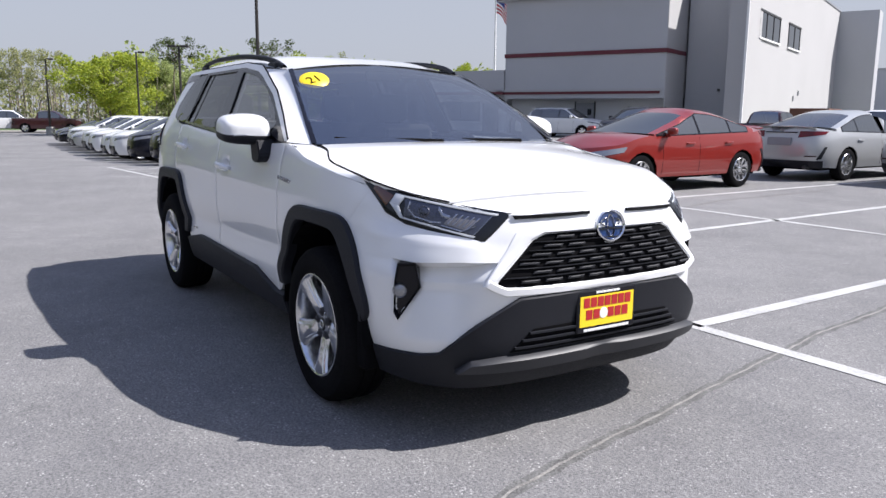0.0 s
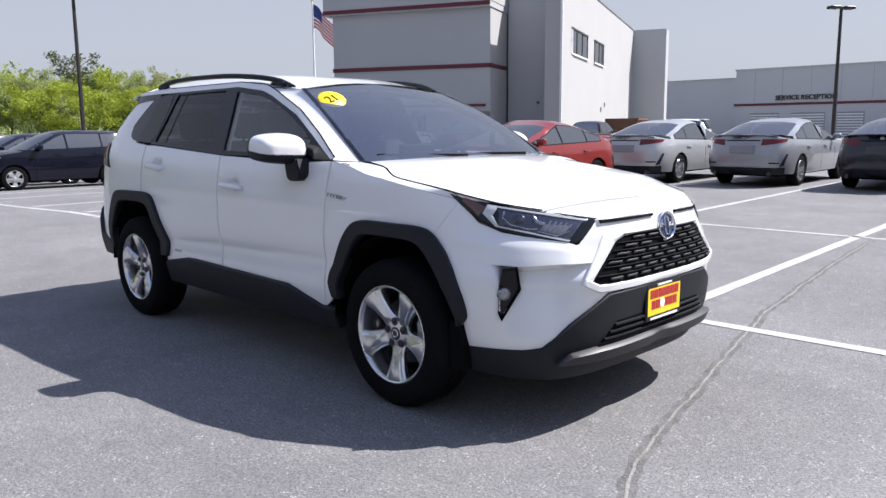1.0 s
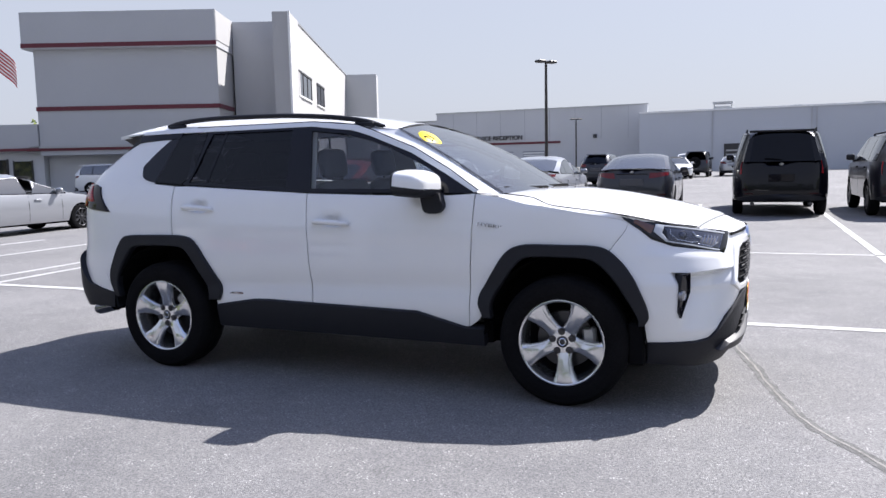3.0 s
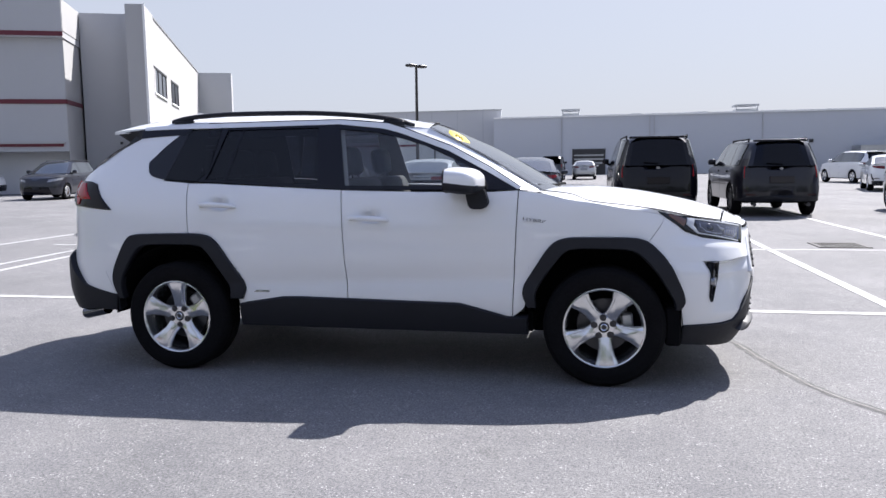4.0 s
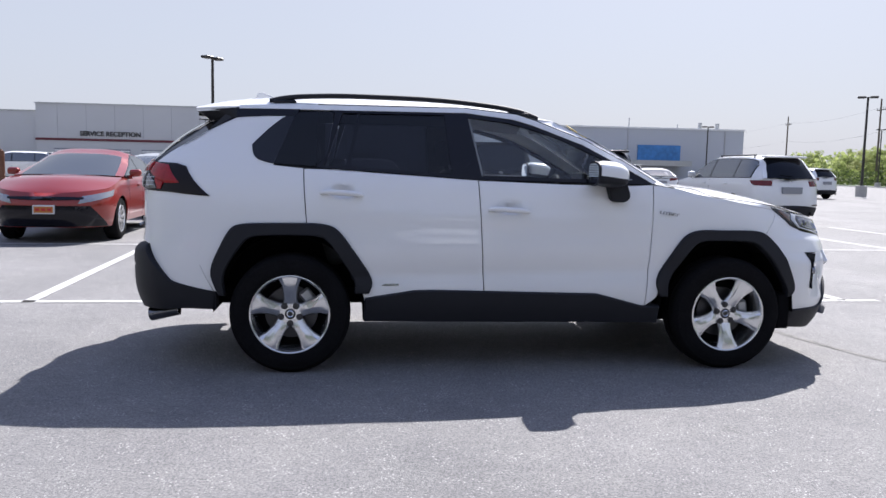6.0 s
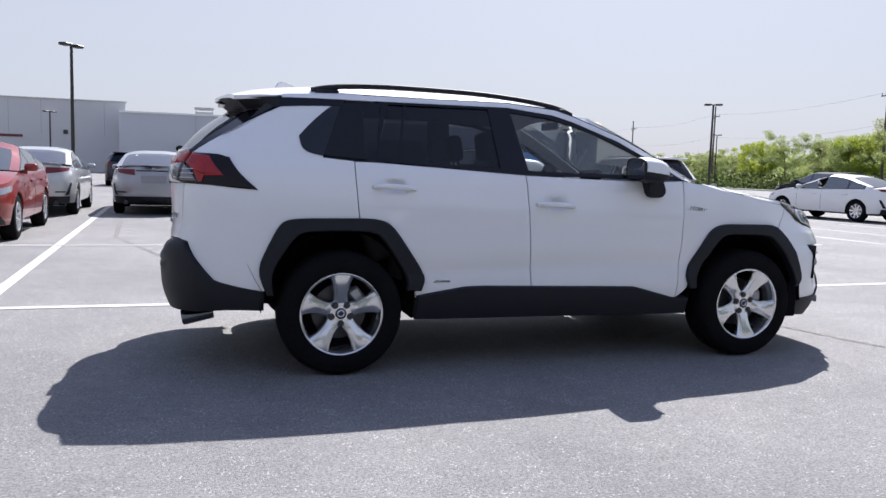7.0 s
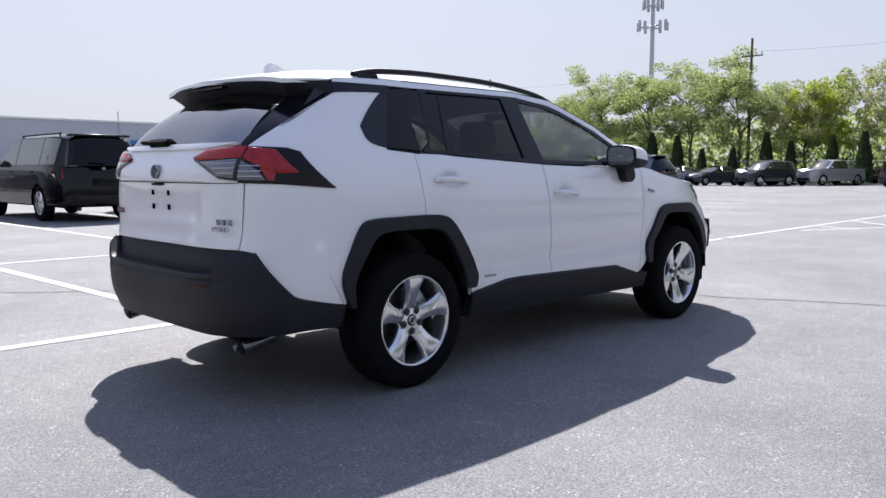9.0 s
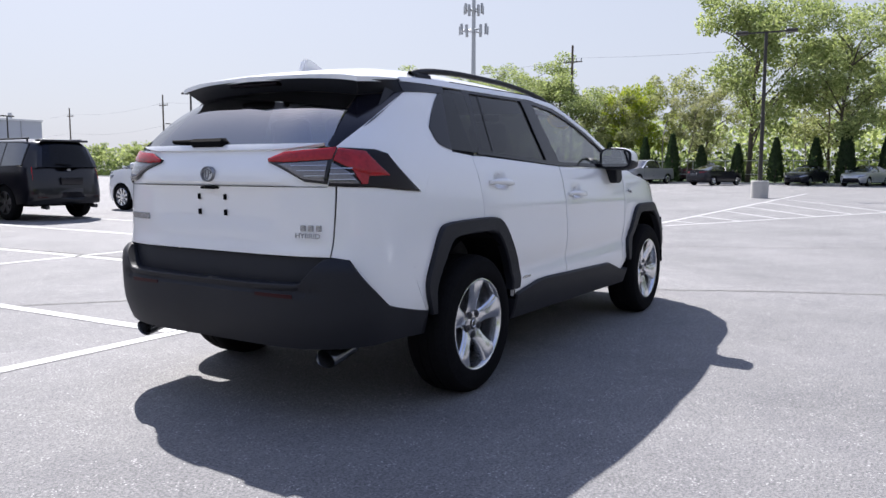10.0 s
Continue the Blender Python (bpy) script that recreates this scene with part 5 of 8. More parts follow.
def parked_car(kind, paint, place, label, category="car", rim=None, style="plain", plate=None, rails=False, trim=True, group="parked cars"):
    s = SPECS[kind]
    place = Matrix.Translation((0, 0, lie(*place.translation.xy))) @ place
    car = thing("parked_car" if category == "car" else category.replace(" ", "_"), place, label, category, group)
    H, belt, beltr = s["H"], s["belt"], s["beltr"]
    zt = H - 0.085
    sec = smooth_curve([(0.15, -0.08), (0.35, -0.02), (0.6, 0.0), (belt - 0.12, -0.012), (belt, -0.035), (zt, s["top"] - s["hw"])])
    sedan = kind in ("sedan", "compact", "pickup")
    tailtop = s["r"] + (0.09 if sedan else 0.12)
    front = smooth_curve([(0.2, s["f"] - 0.08), (0.45, s["f"]), (0.62, s["f"] - 0.01), (s["nz"], s["f"] - 0.09), (s["cz"] + 0.05, s["f"] - 0.3)])
    rear = smooth_curve([(0.2, s["r"] + 0.12), (0.5, s["r"]), (0.75, s["r"] + 0.02), (s["tz"], tailtop), (zt, s["rt"] - 0.02 if not sedan else tailtop)])
    ax0 = s["wb"] / 2
    w = Wrap(s["hw"], sec, front, rear, ax0 - 0.12, -ax0 + 0.12, 3.2, 4.2)
    R = s["R"] + 0.055
    def arch(x0):
        out = []
        for k in range(9):
            t = math.pi * (1 - k / 8)
            out.append((w.ax(x0 + R * math.cos(t), 0.6), s["R"] * 0.95 + R * math.sin(t)))
        return out
    ar, af = arch(-ax0), arch(ax0)
    sill = 0.27 if not kind in ("pickup", "offroad", "boxsuv", "bigsuv") else 0.36
    low = [(w.x2 - 1, sill + 0.05), (ar[0][0] - 0.01, sill)] + ar + [(ar[-1][0] + 0.01, sill), (af[0][0] - 0.01, sill)] + af + [(af[-1][0] + 0.01, sill - 0.03), (w.x1 + 1, sill - 0.03)]
    up = [(w.x2 - 1, s["tz"]), (w.ax(s["rgb"] if sedan else s["r"] + 0.5, 1.0), beltr + (0.02 if sedan else 0)), (s["cowl"] * 0.8, belt), (w.ax(s["cowl"] + 0.12, belt), s["cz"] - 0.02), (w.ax(s["f"] - 0.5, 0.9), s["nz"] + 0.08), (w.x1 + 1, s["nz"])]
    bm = bmesh.new()
    for sd in (1, -1):
        patch(w, low, up, depth=0.02, step=0.09, by_a=True, side=sd, bm=bm, rows=7)
    def upz(a):
        return float(np.interp(a, [p[0] for p in up], [p[1] for p in up]))
    a_c = s["cowl"] * 0.8
    for sd in (1, -1):
        sheet(lambda u: w.at(a_c + (w.x1 + 1 - a_c) * u, upz(a_c + (w.x1 + 1 - a_c) * u)), bend3([(s["cowl"] + 0.15, 0, s["cz"] + 0.02), (s["cowl"] + 0.6, 0, s["cz"] - 0.01), (s["f"] - 0.25, 0, s["nz"] + 0.1), (s["f"] - 0.09, 0, s["nz"])]), 18, 6, 2.4, side=sd, bm=bm)
        if kind == "pickup":
            continue
        if sedan:
            a_d = w.ax(s["rgb"] + 0.25, 1.0)
            sheet(lambda u: w.at(a_d + (w.x2 - 1 - a_d) * u, upz(a_d + (w.x2 - 1 - a_d) * u)), bend3([(s["rgb"] + 0.1, 0, s["tz"] + 0.0), (tailtop + 0.25, 0, s["tz"] + 0.035), (tailtop, 0, s["tz"])]), 14, 6, 2.2, side=-sd, bm=bm)
    body = part("body", bm, paint, car, smooth=38)
    mid = {"van": 0.9, "pickup": 0.05}.get(kind, -0.12)
    parked_cabin(car, s, w, kind, sedan, paint, mid)
    # lamps, bumpers, grille, plate
    for sd in (1, -1):
        tz = s["tz"]
        if sedan:
            tl = patch(w, [(w.ax(s["r"] + 0.35, 0.9), tz - 0.13), (w.ry(0.38, 0.9), tz - 0.2)], [(w.ax(s["r"] + 0.45, 1.0), tz - 0.07), (w.ry(0.40, 1.0), tz - 0.07)], off=0.006, depth=0.012, step=0.05, side=sd)
        elif kind in ("bigsuv", "boxsuv", "offroad"):
            tl = patch(w, [(w.ax(s["r"] + 0.20, 0.9), tz - 0.26), (w.ry(s["hw"] - 0.17, 0.9), tz - 0.26)], [(w.ax(s["r"] + 0.26, 1.1), tz + 0.02), (w.ry(s["hw"] - 0.19, 1.1), tz - 0.002)], off=0.012, depth=0.02, step=0.05, side=sd)
        else:
            tl = patch(w, [(w.ax(s["r"] + 0.32, 0.9), tz - 0.17), (w.ry(0.50, 0.9), tz - 0.18)], [(w.ax(s["r"] + 0.45, 1.0), tz - 0.05), (w.ry(0.48, 1.0), tz - 0.05)], off=0.006, depth=0.012, step=0.05, side=sd)
        bmesh.ops.recalc_face_normals(tl, faces=tl.faces)
        part("tail_lamp", tl, M_REDLAMP if kind in ("bigsuv", "boxsuv") else M_PARKLAMP, car, "red tail lamp lens", smooth=50)
        nz = s["nz"]
        hl = patch(w, [(w.ax(s["f"] - 0.55, 0.8), nz - 0.04), (w.fy(0.45, 0.7), nz - 0.15)], [(w.ax(s["f"] - 0.62, 0.9), nz + 0.05), (w.fy(0.5, nz), nz - 0.04)], off=0.006, depth=0.012, step=0.05, side=sd)
        part("headlamp", hl, M_CLEARLAMP, car, "clear headlamp lens", smooth=50)
        mx = s["cowl"] - 0.32
        bm = bmesh.new()
        k = 1.0 if sedan else 1.25
        box(bm, (mx - 0.06 * k, min(sd * -(s["hw"] + 0.16), sd * -(s["hw"] - 0.03)), belt + 0.05), (mx + 0.05 * k, max(sd * -(s["hw"] + 0.16), sd * -(s["hw"] - 0.03)), belt + 0.05 + 0.12 * k), 0.045, segs=3)
        box(bm, (mx - 0.02, min(sd * -(s["hw"] + 0.02), sd * -(s["hw"] - 0.06)), belt + 0.01), (mx + 0.03, max(sd * -(s["hw"] + 0.02), sd * -(s["hw"] - 0.06)), belt + 0.07))
        part("mirror", bm, paint if kind != "bigsuv" else M_GLOSSBLACK, car, smooth=50)
        for hx in (mid + 0.16, -ax0 + 0.32):
            bm = patch(w, [(hx, belt - 0.12), (hx + 0.2, belt - 0.125)], [(hx, belt - 0.085), (hx + 0.2, belt - 0.09)], off=0.03, depth=0.03, drop=0.008, step=0.06, side=sd)
            part("door_handle", bm, paint, car, smooth=50)
        for dx in (mid, s["cowl"] - 0.2):
            bm = patch(w, [(dx - 0.005, sill + 0.06), (dx + 0.005, sill + 0.06)], [(dx - 0.005, belt), (dx + 0.005, belt)], off=0.0015, depth=0.004, step=0.2, side=sd)
            part("door_gap", bm, M_UNDER, car)
    bm = bmesh.new()
    for sd in (1, -1):
        patch(w, [(w.ax(s["r"] + 0.3, 0.4), sill), (w.x2 - 1, sill)], [(w.ax(s["r"] + 0.3, 0.4), 0.42), (w.x2 - 1, 0.5 if not sedan else 0.42)], off=0.008, depth=0.03, step=0.08, side=sd, bm=bm)
    bmesh.ops.recalc_face_normals(bm, faces=bm.faces)
    part("rear_bumper", bm, M_TRIM, car, "black lower bumper", smooth=45)
    bm = bmesh.new()
    for sd in (1, -1):
        lo_y, hi_y = (0.80, 0.60) if kind == "compact" else (0.62, 0.50)
        patch(w, [(w.fy(lo_y, 0.4), sill - 0.02), (w.x1 + 1, sill - 0.02)], [(w.fy(hi_y, 0.5), 0.56 if trim else 0.45), (w.x1 + 1, 0.56)], off=0.006, depth=0.02, step=0.08, side=sd, bm=bm)
        if kind == "compact":
            patch(w, [(w.fy(0.52, 0.7), s["nz"] - 0.085), (w.x1 + 1, s["nz"] - 0.10)], [(w.fy(0.52, 0.7), s["nz"] - 0.055), (w.x1 + 1, s["nz"] - 0.05)], off=0.008, depth=0.02, step=0.08, rows=1, side=sd, bm=bm)
    bmesh.ops.remove_doubles(bm, verts=bm.verts, dist=1e-4)
    part("grille", bm, M_GLOSSBLACK, car, "black front grille", smooth=45)
    bm = bmesh.new()
    box(bm, (s["r"] - 0.012, -0.26, 0.72 if sedan else 0.78), (s["r"] + 0.05, 0.26, 0.88 if sedan else 0.94), 0.004)
    part("plate_panel", bm, paint if kind in ("bigsuv", "boxsuv") else M_DOORGREY if paint in (P_WHITE, P_SILVER, P_GREYBLUE) else M_PLATEDARK, car, "plate panel on the tail")
    tail_details(car, s, w, kind, sedan, tailtop, paint)
    bm = bmesh.new()
    box(bm, (s["f"] - 0.05, -0.15, 0.44), (s["f"] + 0.025, 0.15, 0.57), 0.004)
    fp = part("front_plate", bm, M_PLATE if plate else M_TRIM, car)
    if plate:
        bm = bmesh.new()
        box(bm, (s["f"] + 0.025, -0.13, 0.46), (s["f"] + 0.028, 0.13, 0.55))
        part("plate_face", bm, plate, fp, "orange plate face")
        for y in (-0.08, 0.0, 0.08):
            bm = bmesh.new()
            box(bm, (s["f"] + 0.028, y - 0.03, 0.485), (s["f"] + 0.0295, y + 0.03, 0.525))
            part("print_bar", bm, M_PRINTRED, fp)
    bm = bmesh.new()
    box(bm, (s["r"] + 0.35, -s["hw"] + 0.2, sill - 0.05), (s["f"] - 0.4, s["hw"] - 0.2, sill + 0.35))
    for x0 in (-ax0, ax0):
        box(bm, (x0 - R, -s["hw"] + 0.12, sill), (x0 + R, s["hw"] - 0.12, s["R"] + R - 0.02))
    part("underbody", bm, M_UNDER, car)
    if kind == "pickup":
        bm = bmesh.new()
        box(bm, (-2.95, -0.86, 0.8), (-0.95, 0.86, 0.86))
        box(bm, (-0.99, -0.86, 0.8), (-0.92, 0.86, 1.22))
        part("bed", bm, M_UNDER, car, "black truck bed liner")
    if kind == "offroad":
        bm = bmesh.new()
        lathe(bm, [(0.12, -0.1), (0.36, -0.1), (0.38, 0.0), (0.36, 0.1), (0.12, 0.1)], 28, pose(s["r"] - 0.1, 0.05, 1.05, 0, 90, 0))
        sp = part("spare_wheel", bm, M_TYRE, car, "spare wheel on the tailgate", smooth=50)
    if rails:
        for sd in (-1, 1):
            bm = bmesh.new()
            rod(bm, (s["rt"] + 0.25, sd * (s["top"] - 0.08), H - 0.018), (s["wst"] - 0.35, sd * (s["top"] - 0.08), H - 0.022), 0.018, n=8)
            for xx in (s["rt"] + 0.3, s["wst"] - 0.4):
                rod(bm, (xx, sd * (s["top"] - 0.08), H - 0.09), (xx, sd * (s["top"] - 0.08), H - 0.02), 0.02, n=6)
            part("roof_rail", bm, M_TRIM, car)
    for x0 in (-ax0, ax0):
        for sd in (-1, 1):
            wheel(car, x0, sd * (s["hw"] - 0.125), s["R"], sd, style, rim or M_ALLOY)
    return car


P_RED = car_paint("red_car_paint", (0.22, 0.018, 0.013), 0.2, 0.3, 0.9, 0.3)
P_SILVER = car_paint("silver_car_paint", (0.44, 0.45, 0.46), 0.45)
P_GREYBLUE = car_paint("blue_grey_car_paint", (0.31, 0.32, 0.345), 0.45)
P_DARK = car_paint("dark_grey_car_paint", (0.026, 0.028, 0.038), 0.3, 0.3, 0.8, 0.15)
P_BLACK = car_paint("black_car_paint", (0.003, 0.003, 0.006), 0.0, 0.2, 0.45, 0.1)
P_NAVY = car_paint("navy_car_paint", (0.006, 0.007, 0.015), 0.0, 0.25, 0.5, 0.1)
P_WHITE = car_paint("white_parked_paint", (0.74, 0.745, 0.75))
P_MAROON = car_paint("maroon_car_paint", (0.042, 0.008, 0.011), 0.3)
P_CHAR = car_paint("charcoal_car_paint", (0.011, 0.011, 0.016), 0.2, 0.3, 0.7, 0.15)


def away(x, y, turn=0.0):
    """Parked nose towards +y, given its middle."""
    return pose(x, y, 0, 0, 0, 90 + turn)


def facing(x, y, turn=0.0):
    """Parked nose towards -y."""
    return pose(x, y, 0, 0, 0, -90 + turn)


parked_car("compact", P_RED, facing(-5.55, 8.68, 2.6), "glossy red compact sedan on dark alloy wheels", plate=M_ORANGE, rim=M_ALLOY, style="many")
parked_car("sedan", P_SILVER, away(-5.62, 14.75, 2), "silver mid-size sedan seen from behind", style="many")
parked_car("sedan", P_GREYBLUE, away(-3.2, 15.5, 2), "blue-grey silver sedan with black lower bumper", style="many")
parked_car("sedan", P_DARK, away(-0.6, 15.75, 2), "dark grey mid-size sedan seen from behind", rim=M_DARKALLOY, style="many")
parked_car("bigsuv", P_BLACK, away(2.55, 16.2, 2), "large black full-size SUV with roof rails", "suv", rails=True)
parked_car("boxsuv", P_CHAR, away(5.25, 15.75, 2), "charcoal boxy off-road SUV with rear spoiler", "suv", rails=True, rim=M_DARKALLOY)
parked_car("suv", P_WHITE, away(9.43, 14.69, 2.5), "white three-row SUV with dark rear glass", "suv", rails=True, style="many")
parked_car("sedan", P_WHITE, away(17.6, 15.2, 6), "white mid-size sedan parked alone", style="many")
parked_car("suv", P_NAVY, away(23.1, 13.9, 4), "dark navy three-row SUV with roof rails", "suv", rails=True)
parked_car("sedan", P_WHITE, away(13.1, 30.2, -12), "white sedan parked further back", style="many")
parked_car("suv", P_WHITE, away(15.1, 41.5, 14), "white SUV parked near the warehouse", "suv")
parked_car("offroad", P_DARK, away(-2.2, 54.2), "dark off-road vehicle with a spare wheel behind", "suv")
parked_car("crossover", P_DARK, away(-5.7, 37.0), "dark crossover parked behind the sedans", "suv")
parked_car("sedan", P_WHITE, facing(-3.3, 50.0, 12), "white sedan facing the lot near the service doors", style="many")
parked_car("suv", P_WHITE, facing(-3.6, 61.0, 8), "white SUV facing the lot near the warehouse", "suv")
parked_car("sedan", P_SILVER, away(0.1, 56.5), "silver sedan parked before the dock opening", style="many")
parked_car("crossover", P_BLACK, away(26.5, 25.5, 8), "black crossover parked behind a white sedan", "suv")
parked_car("crossover", P_WHITE, away(24.0, 36.0, 8), "white hatchback crossover parked behind", "suv")
parked_car("sedan", P_GREYBLUE, away(-14.65, 8.45, 0), "silver sedan on black wheels beside the showroom", rim=M_DARKALLOY, style="many")
parked_car("sedan", P_WHITE, away(-22.3, 10.4, 0), "white sedan in the far row", style="many")
parked_car("crossover", P_NAVY, facing(-20.5, 5.15), "black crossover at the end of a row", "suv", group="left row")
parked_car("crossover", P_NAVY, facing(-23.4, 5.0), "dark navy crossover in the row", "suv", group="left row")
for i, (kd, pt, lb) in enumerate((("crossover", P_WHITE, "white crossover in the row"), ("crossover", P_WHITE, "white crossover in the row"), ("crossover", P_WHITE, "white crossover in the row"), ("crossover", P_WHITE, "white crossover in the row"), ("sedan", P_SILVER, "silver sedan in the row"), ("crossover", P_WHITE, "white crossover in the row"), ("sedan", P_NAVY, "dark navy sedan in the row"),
                                  ("sedan", P_DARK, "dark grey sedan in the row"))):
    parked_car(kd, pt, facing(-26.3 - 2.7 * i, 4.9 + 0.1 * (i % 2)), lb + " nose to the lane", "suv" if kd != "sedan" else "car", group="left row")
parked_car("pickup", P_MAROON, pose(-72.0, 5.0, 0, 0, 0, 75), "dark red pickup crossing the far end", "pickup")
parked_car("pickup", P_WHITE, pose(-74.0, 1.9, 0, 0, 0, 80), "white pickup parked far off by the woods", "pickup")
parked_car("suv", P_DARK, facing(-22.9, 26.0, 14), "dark SUV facing the lot by the building", "suv", rails=True)
parked_car("suv", P_WHITE, pose(-31.0, 28.6, 0, 0, 0, 23), "white SUV by the building door", "suv")
parked_car("pickup", P_MAROON, away(-17.2, 28.4, 12) @ Matrix.Scale(0.82, 4), "maroon pickup truck beside a rusty container", "pickup")
parked_car("suv", P_WHITE, pose(-20.7, 42.6, 0, 0, 0, 190), "white van-like SUV behind the rusty container", "suv")
for kd, pt, lb, x, y, turn in (("sedan", P_SILVER, "pale silver sedan", 57.5, 1.7, 162), ("sedan", P_CHAR, "dark sedan", 54.0, 11.1, -22), ("pickup", P_MAROON, "dark red pickup", 66.0, 15.2, -22), ("pickup", P_GREYBLUE, "grey pickup", 57.0, 17.4, 160), ("pickup", P_DARK, "dark pickup", 55.0, 21.2, 160),
                               ("boxsuv", P_DARK, "dark boxy SUV", 51.5, 19.9, 160), ("sedan", P_DARK, "dark grey sedan", 51.0, 23.6, 160), ("sedan", P_GREYBLUE, "grey sedan", 49.0, 25.6, 160), ("crossover", P_BLACK, "black crossover", 55.5, 44.0, 200), ("sedan", P_CHAR, "dark hatchback", 58.5, 5.6, 165)):
    parked_car(kd, pt, pose(x, y, 0, 0, 0, turn), lb + " in the far row by the trees", "pickup" if kd == "pickup" else "car", group="far row")


# cars on the near side of the lane, seen only mirrored in the white doors
for kd, pt, lb, x in (("compact", P_RED, "red compact sedan", -9.6), ("crossover", P_WHITE, "white crossover", -12.4), ("sedan", P_SILVER, "silver sedan", -6.6), ("crossover", P_WHITE, "white crossover", 1.0), ("sedan", P_DARK, "dark sedan", 4.0)):
    parked_car(kd, pt, away(x, -14.0), lb + " parked across the lane", "suv" if kd == "crossover" else "car", group="cars across the lane")


def container():
    c = thing("waste_container", pose(-18.4, 33.6, 0, 0, 0, 112) @ Matrix.Diagonal((1, 1, 0.85, 1)), "rusty brown open waste container", "container")
    bm = bmesh.new()
    prism(bm, [(-1.9, 0.25), (1.4, 0.25), (1.9, 0.9), (1.9, 1.5), (1.3, 2.0), (-1.9, 2.0)], -0.85, 0.85, "y")
    part("hull", bm, M_RUST, c)
    for x in np.linspace(-1.7, 1.1, 6):
        bm = bmesh.new()
        box(bm, (x, -0.93, 0.3), (x + 0.1, -0.85, 1.9))
        part("rib", bm, M_RUST, c)
    bm = bmesh.new()
    box(bm, (-1.8, -0.8, 0.0), (1.3, -0.6, 0.25))
    box(bm, (-1.8, 0.6, 0.0), (1.3, 0.8, 0.25))
    part("skid", bm, M_RUST, c)


container()


# ---- the white hybrid SUV ----
M_SEAT = surface("dark_seat_cloth", (0.03, 0.03, 0.033), 0.85, var=0.2, scale=8, fine=300)
M_LINER = surface("grey_headliner", (0.30, 0.29, 0.28), 0.9, var=0.05)
M_CABIN = surface("dark_cabin_plastic", (0.018, 0.018, 0.02), 0.7, var=0.2)
M_AMBER = surface("amber_reflector", (0.09, 0.028, 0.012), 0.12, var=0.2, coat=1.0)
M_LAMPHOUSE = surface("smoked_lamp_housing", (0.008, 0.009, 0.012), 0.12, var=0.4, fine=160, coat=0.25, spec=0.3)
M_LAMPBOWL = surface("blue_grey_lamp_bowl", (0.035, 0.040, 0.065), 0.25, metal=0.3, var=0.4, fine=120, coat=1.0)
M_REFLECT = surface("lamp_reflector", (0.32, 0.335, 0.38), 0.18, metal=0.9, var=0.35, scale=20, fine=220, coat=1.0)
M_DRL = surface("white_light_guide", (0.52, 0.54, 0.57), 0.15, var=0.05, coat=1.0)
M_BLUEBADGE = surface("blue_badge", (0.018, 0.04, 0.13), 0.15, var=0.2, coat=1.0)
M_PALELENS = surface("pale_lamp_lens", (0.15, 0.145, 0.155), 0.12, metal=0.3, var=0.3, fine=140, coat=0.8)
M_MIRROR = surface("mirror_glass", (0.8, 0.82, 0.84), 0.01, metal=1.0, var=0.01)
M_DARKRED = surface("dark_lamp_wedge", (0.006, 0.003, 0.004), 0.10, var=0.2, coat=0.0, spec=0.25)
M_SILVERTRIM = surface("satin_silver_trim", (0.020, 0.021, 0.026), 0.5, metal=0.0, var=0.08)
M_WETBADGE = surface("satin_chrome_letters", (0.35, 0.36, 0.38), 0.2, metal=0.9, var=0.05)


class Suv(Wrap):
    """The SUV's skin: the wrap with a swept feature line and a hollow along the doors."""
    def raw(self, a, z):
        p = Wrap.raw(self, a, z)
        if -1.3 < a < 1.3:
            k = 1 - abs(a / 1.3) ** 4
            p.y += k * (0.014 * math.exp(-((z - (0.60 + 0.03 * a)) / 0.085) ** 2) + 0.008 * math.exp(-abs(z - (0.60 + 0.03 * a)) / 0.03) - 0.006 * math.exp(-((z - (0.93 - 0.02 * a)) / 0.05) ** 2))
        return p


S = Suv(0.89,
        smooth_curve([(0.15, -0.12), (0.30, -0.05), (0.42, -0.015), (0.55, 0.0), (0.72, 0.0), (0.85, -0.006), (1.0, -0.02), (1.10, -0.04), (1.17, -0.065), (1.36, -0.15), (1.57, -0.25), (1.68, -0.34)]),
        smooth_curve([(0.18, 2.10), (0.30, 2.18), (0.42, 2.215), (0.50, 2.222), (0.60, 2.235), (0.70, 2.243), (0.82, 2.243), (0.92, 2.222), (1.0, 2.15), (1.15, 2.0)]),
        smooth_curve([(0.2, -2.15), (0.35, -2.24), (0.5, -2.285), (0.65, -2.29), (0.83, -2.262), (1.0, -2.265), (1.1, -2.262), (1.22, -2.222), (1.36, -2.11), (1.50, -2.0), (1.60, -1.92)]),
        1.15, -1.15, smooth_curve([(0.15, 4.1), (0.40, 4.0), (0.65, 3.9), (0.73, 3.3), (0.81, 2.8), (0.92, 2.5), (1.02, 2.4), (1.2, 2.4)]), 5.0)
X, F, B = S.ax, S.fy, S.ry
NOSE, TAIL = S.x1 + 1, S.x2 - 1
suv = thing("hybrid_suv", pose(0, 0, 0), "white hybrid SUV with black wheel-arch trim and roof rails", "car")


def xz(*pts):
    return [(X(x, z), z) for x, z in pts]


def rounded(*pts, r=0.09):
    """The same line with its corners drawn round."""
    out = [Vector(pts[0])]
    for p, q, s in zip(pts, pts[1:], pts[2:]):
        p, q, s = Vector(p), Vector(q), Vector(s)
        a = q.lerp(p, min(0.45, r / (p - q).length))
        b = q.lerp(s, min(0.45, r / (s - q).length))
        for k in range(5):
            t = k / 4
            out.append(a * (1 - t) ** 2 + q * (2 * t * (1 - t)) + b * t ** 2)
    out.append(Vector(pts[-1]))
    return xz(*[tuple(v) for v in out])


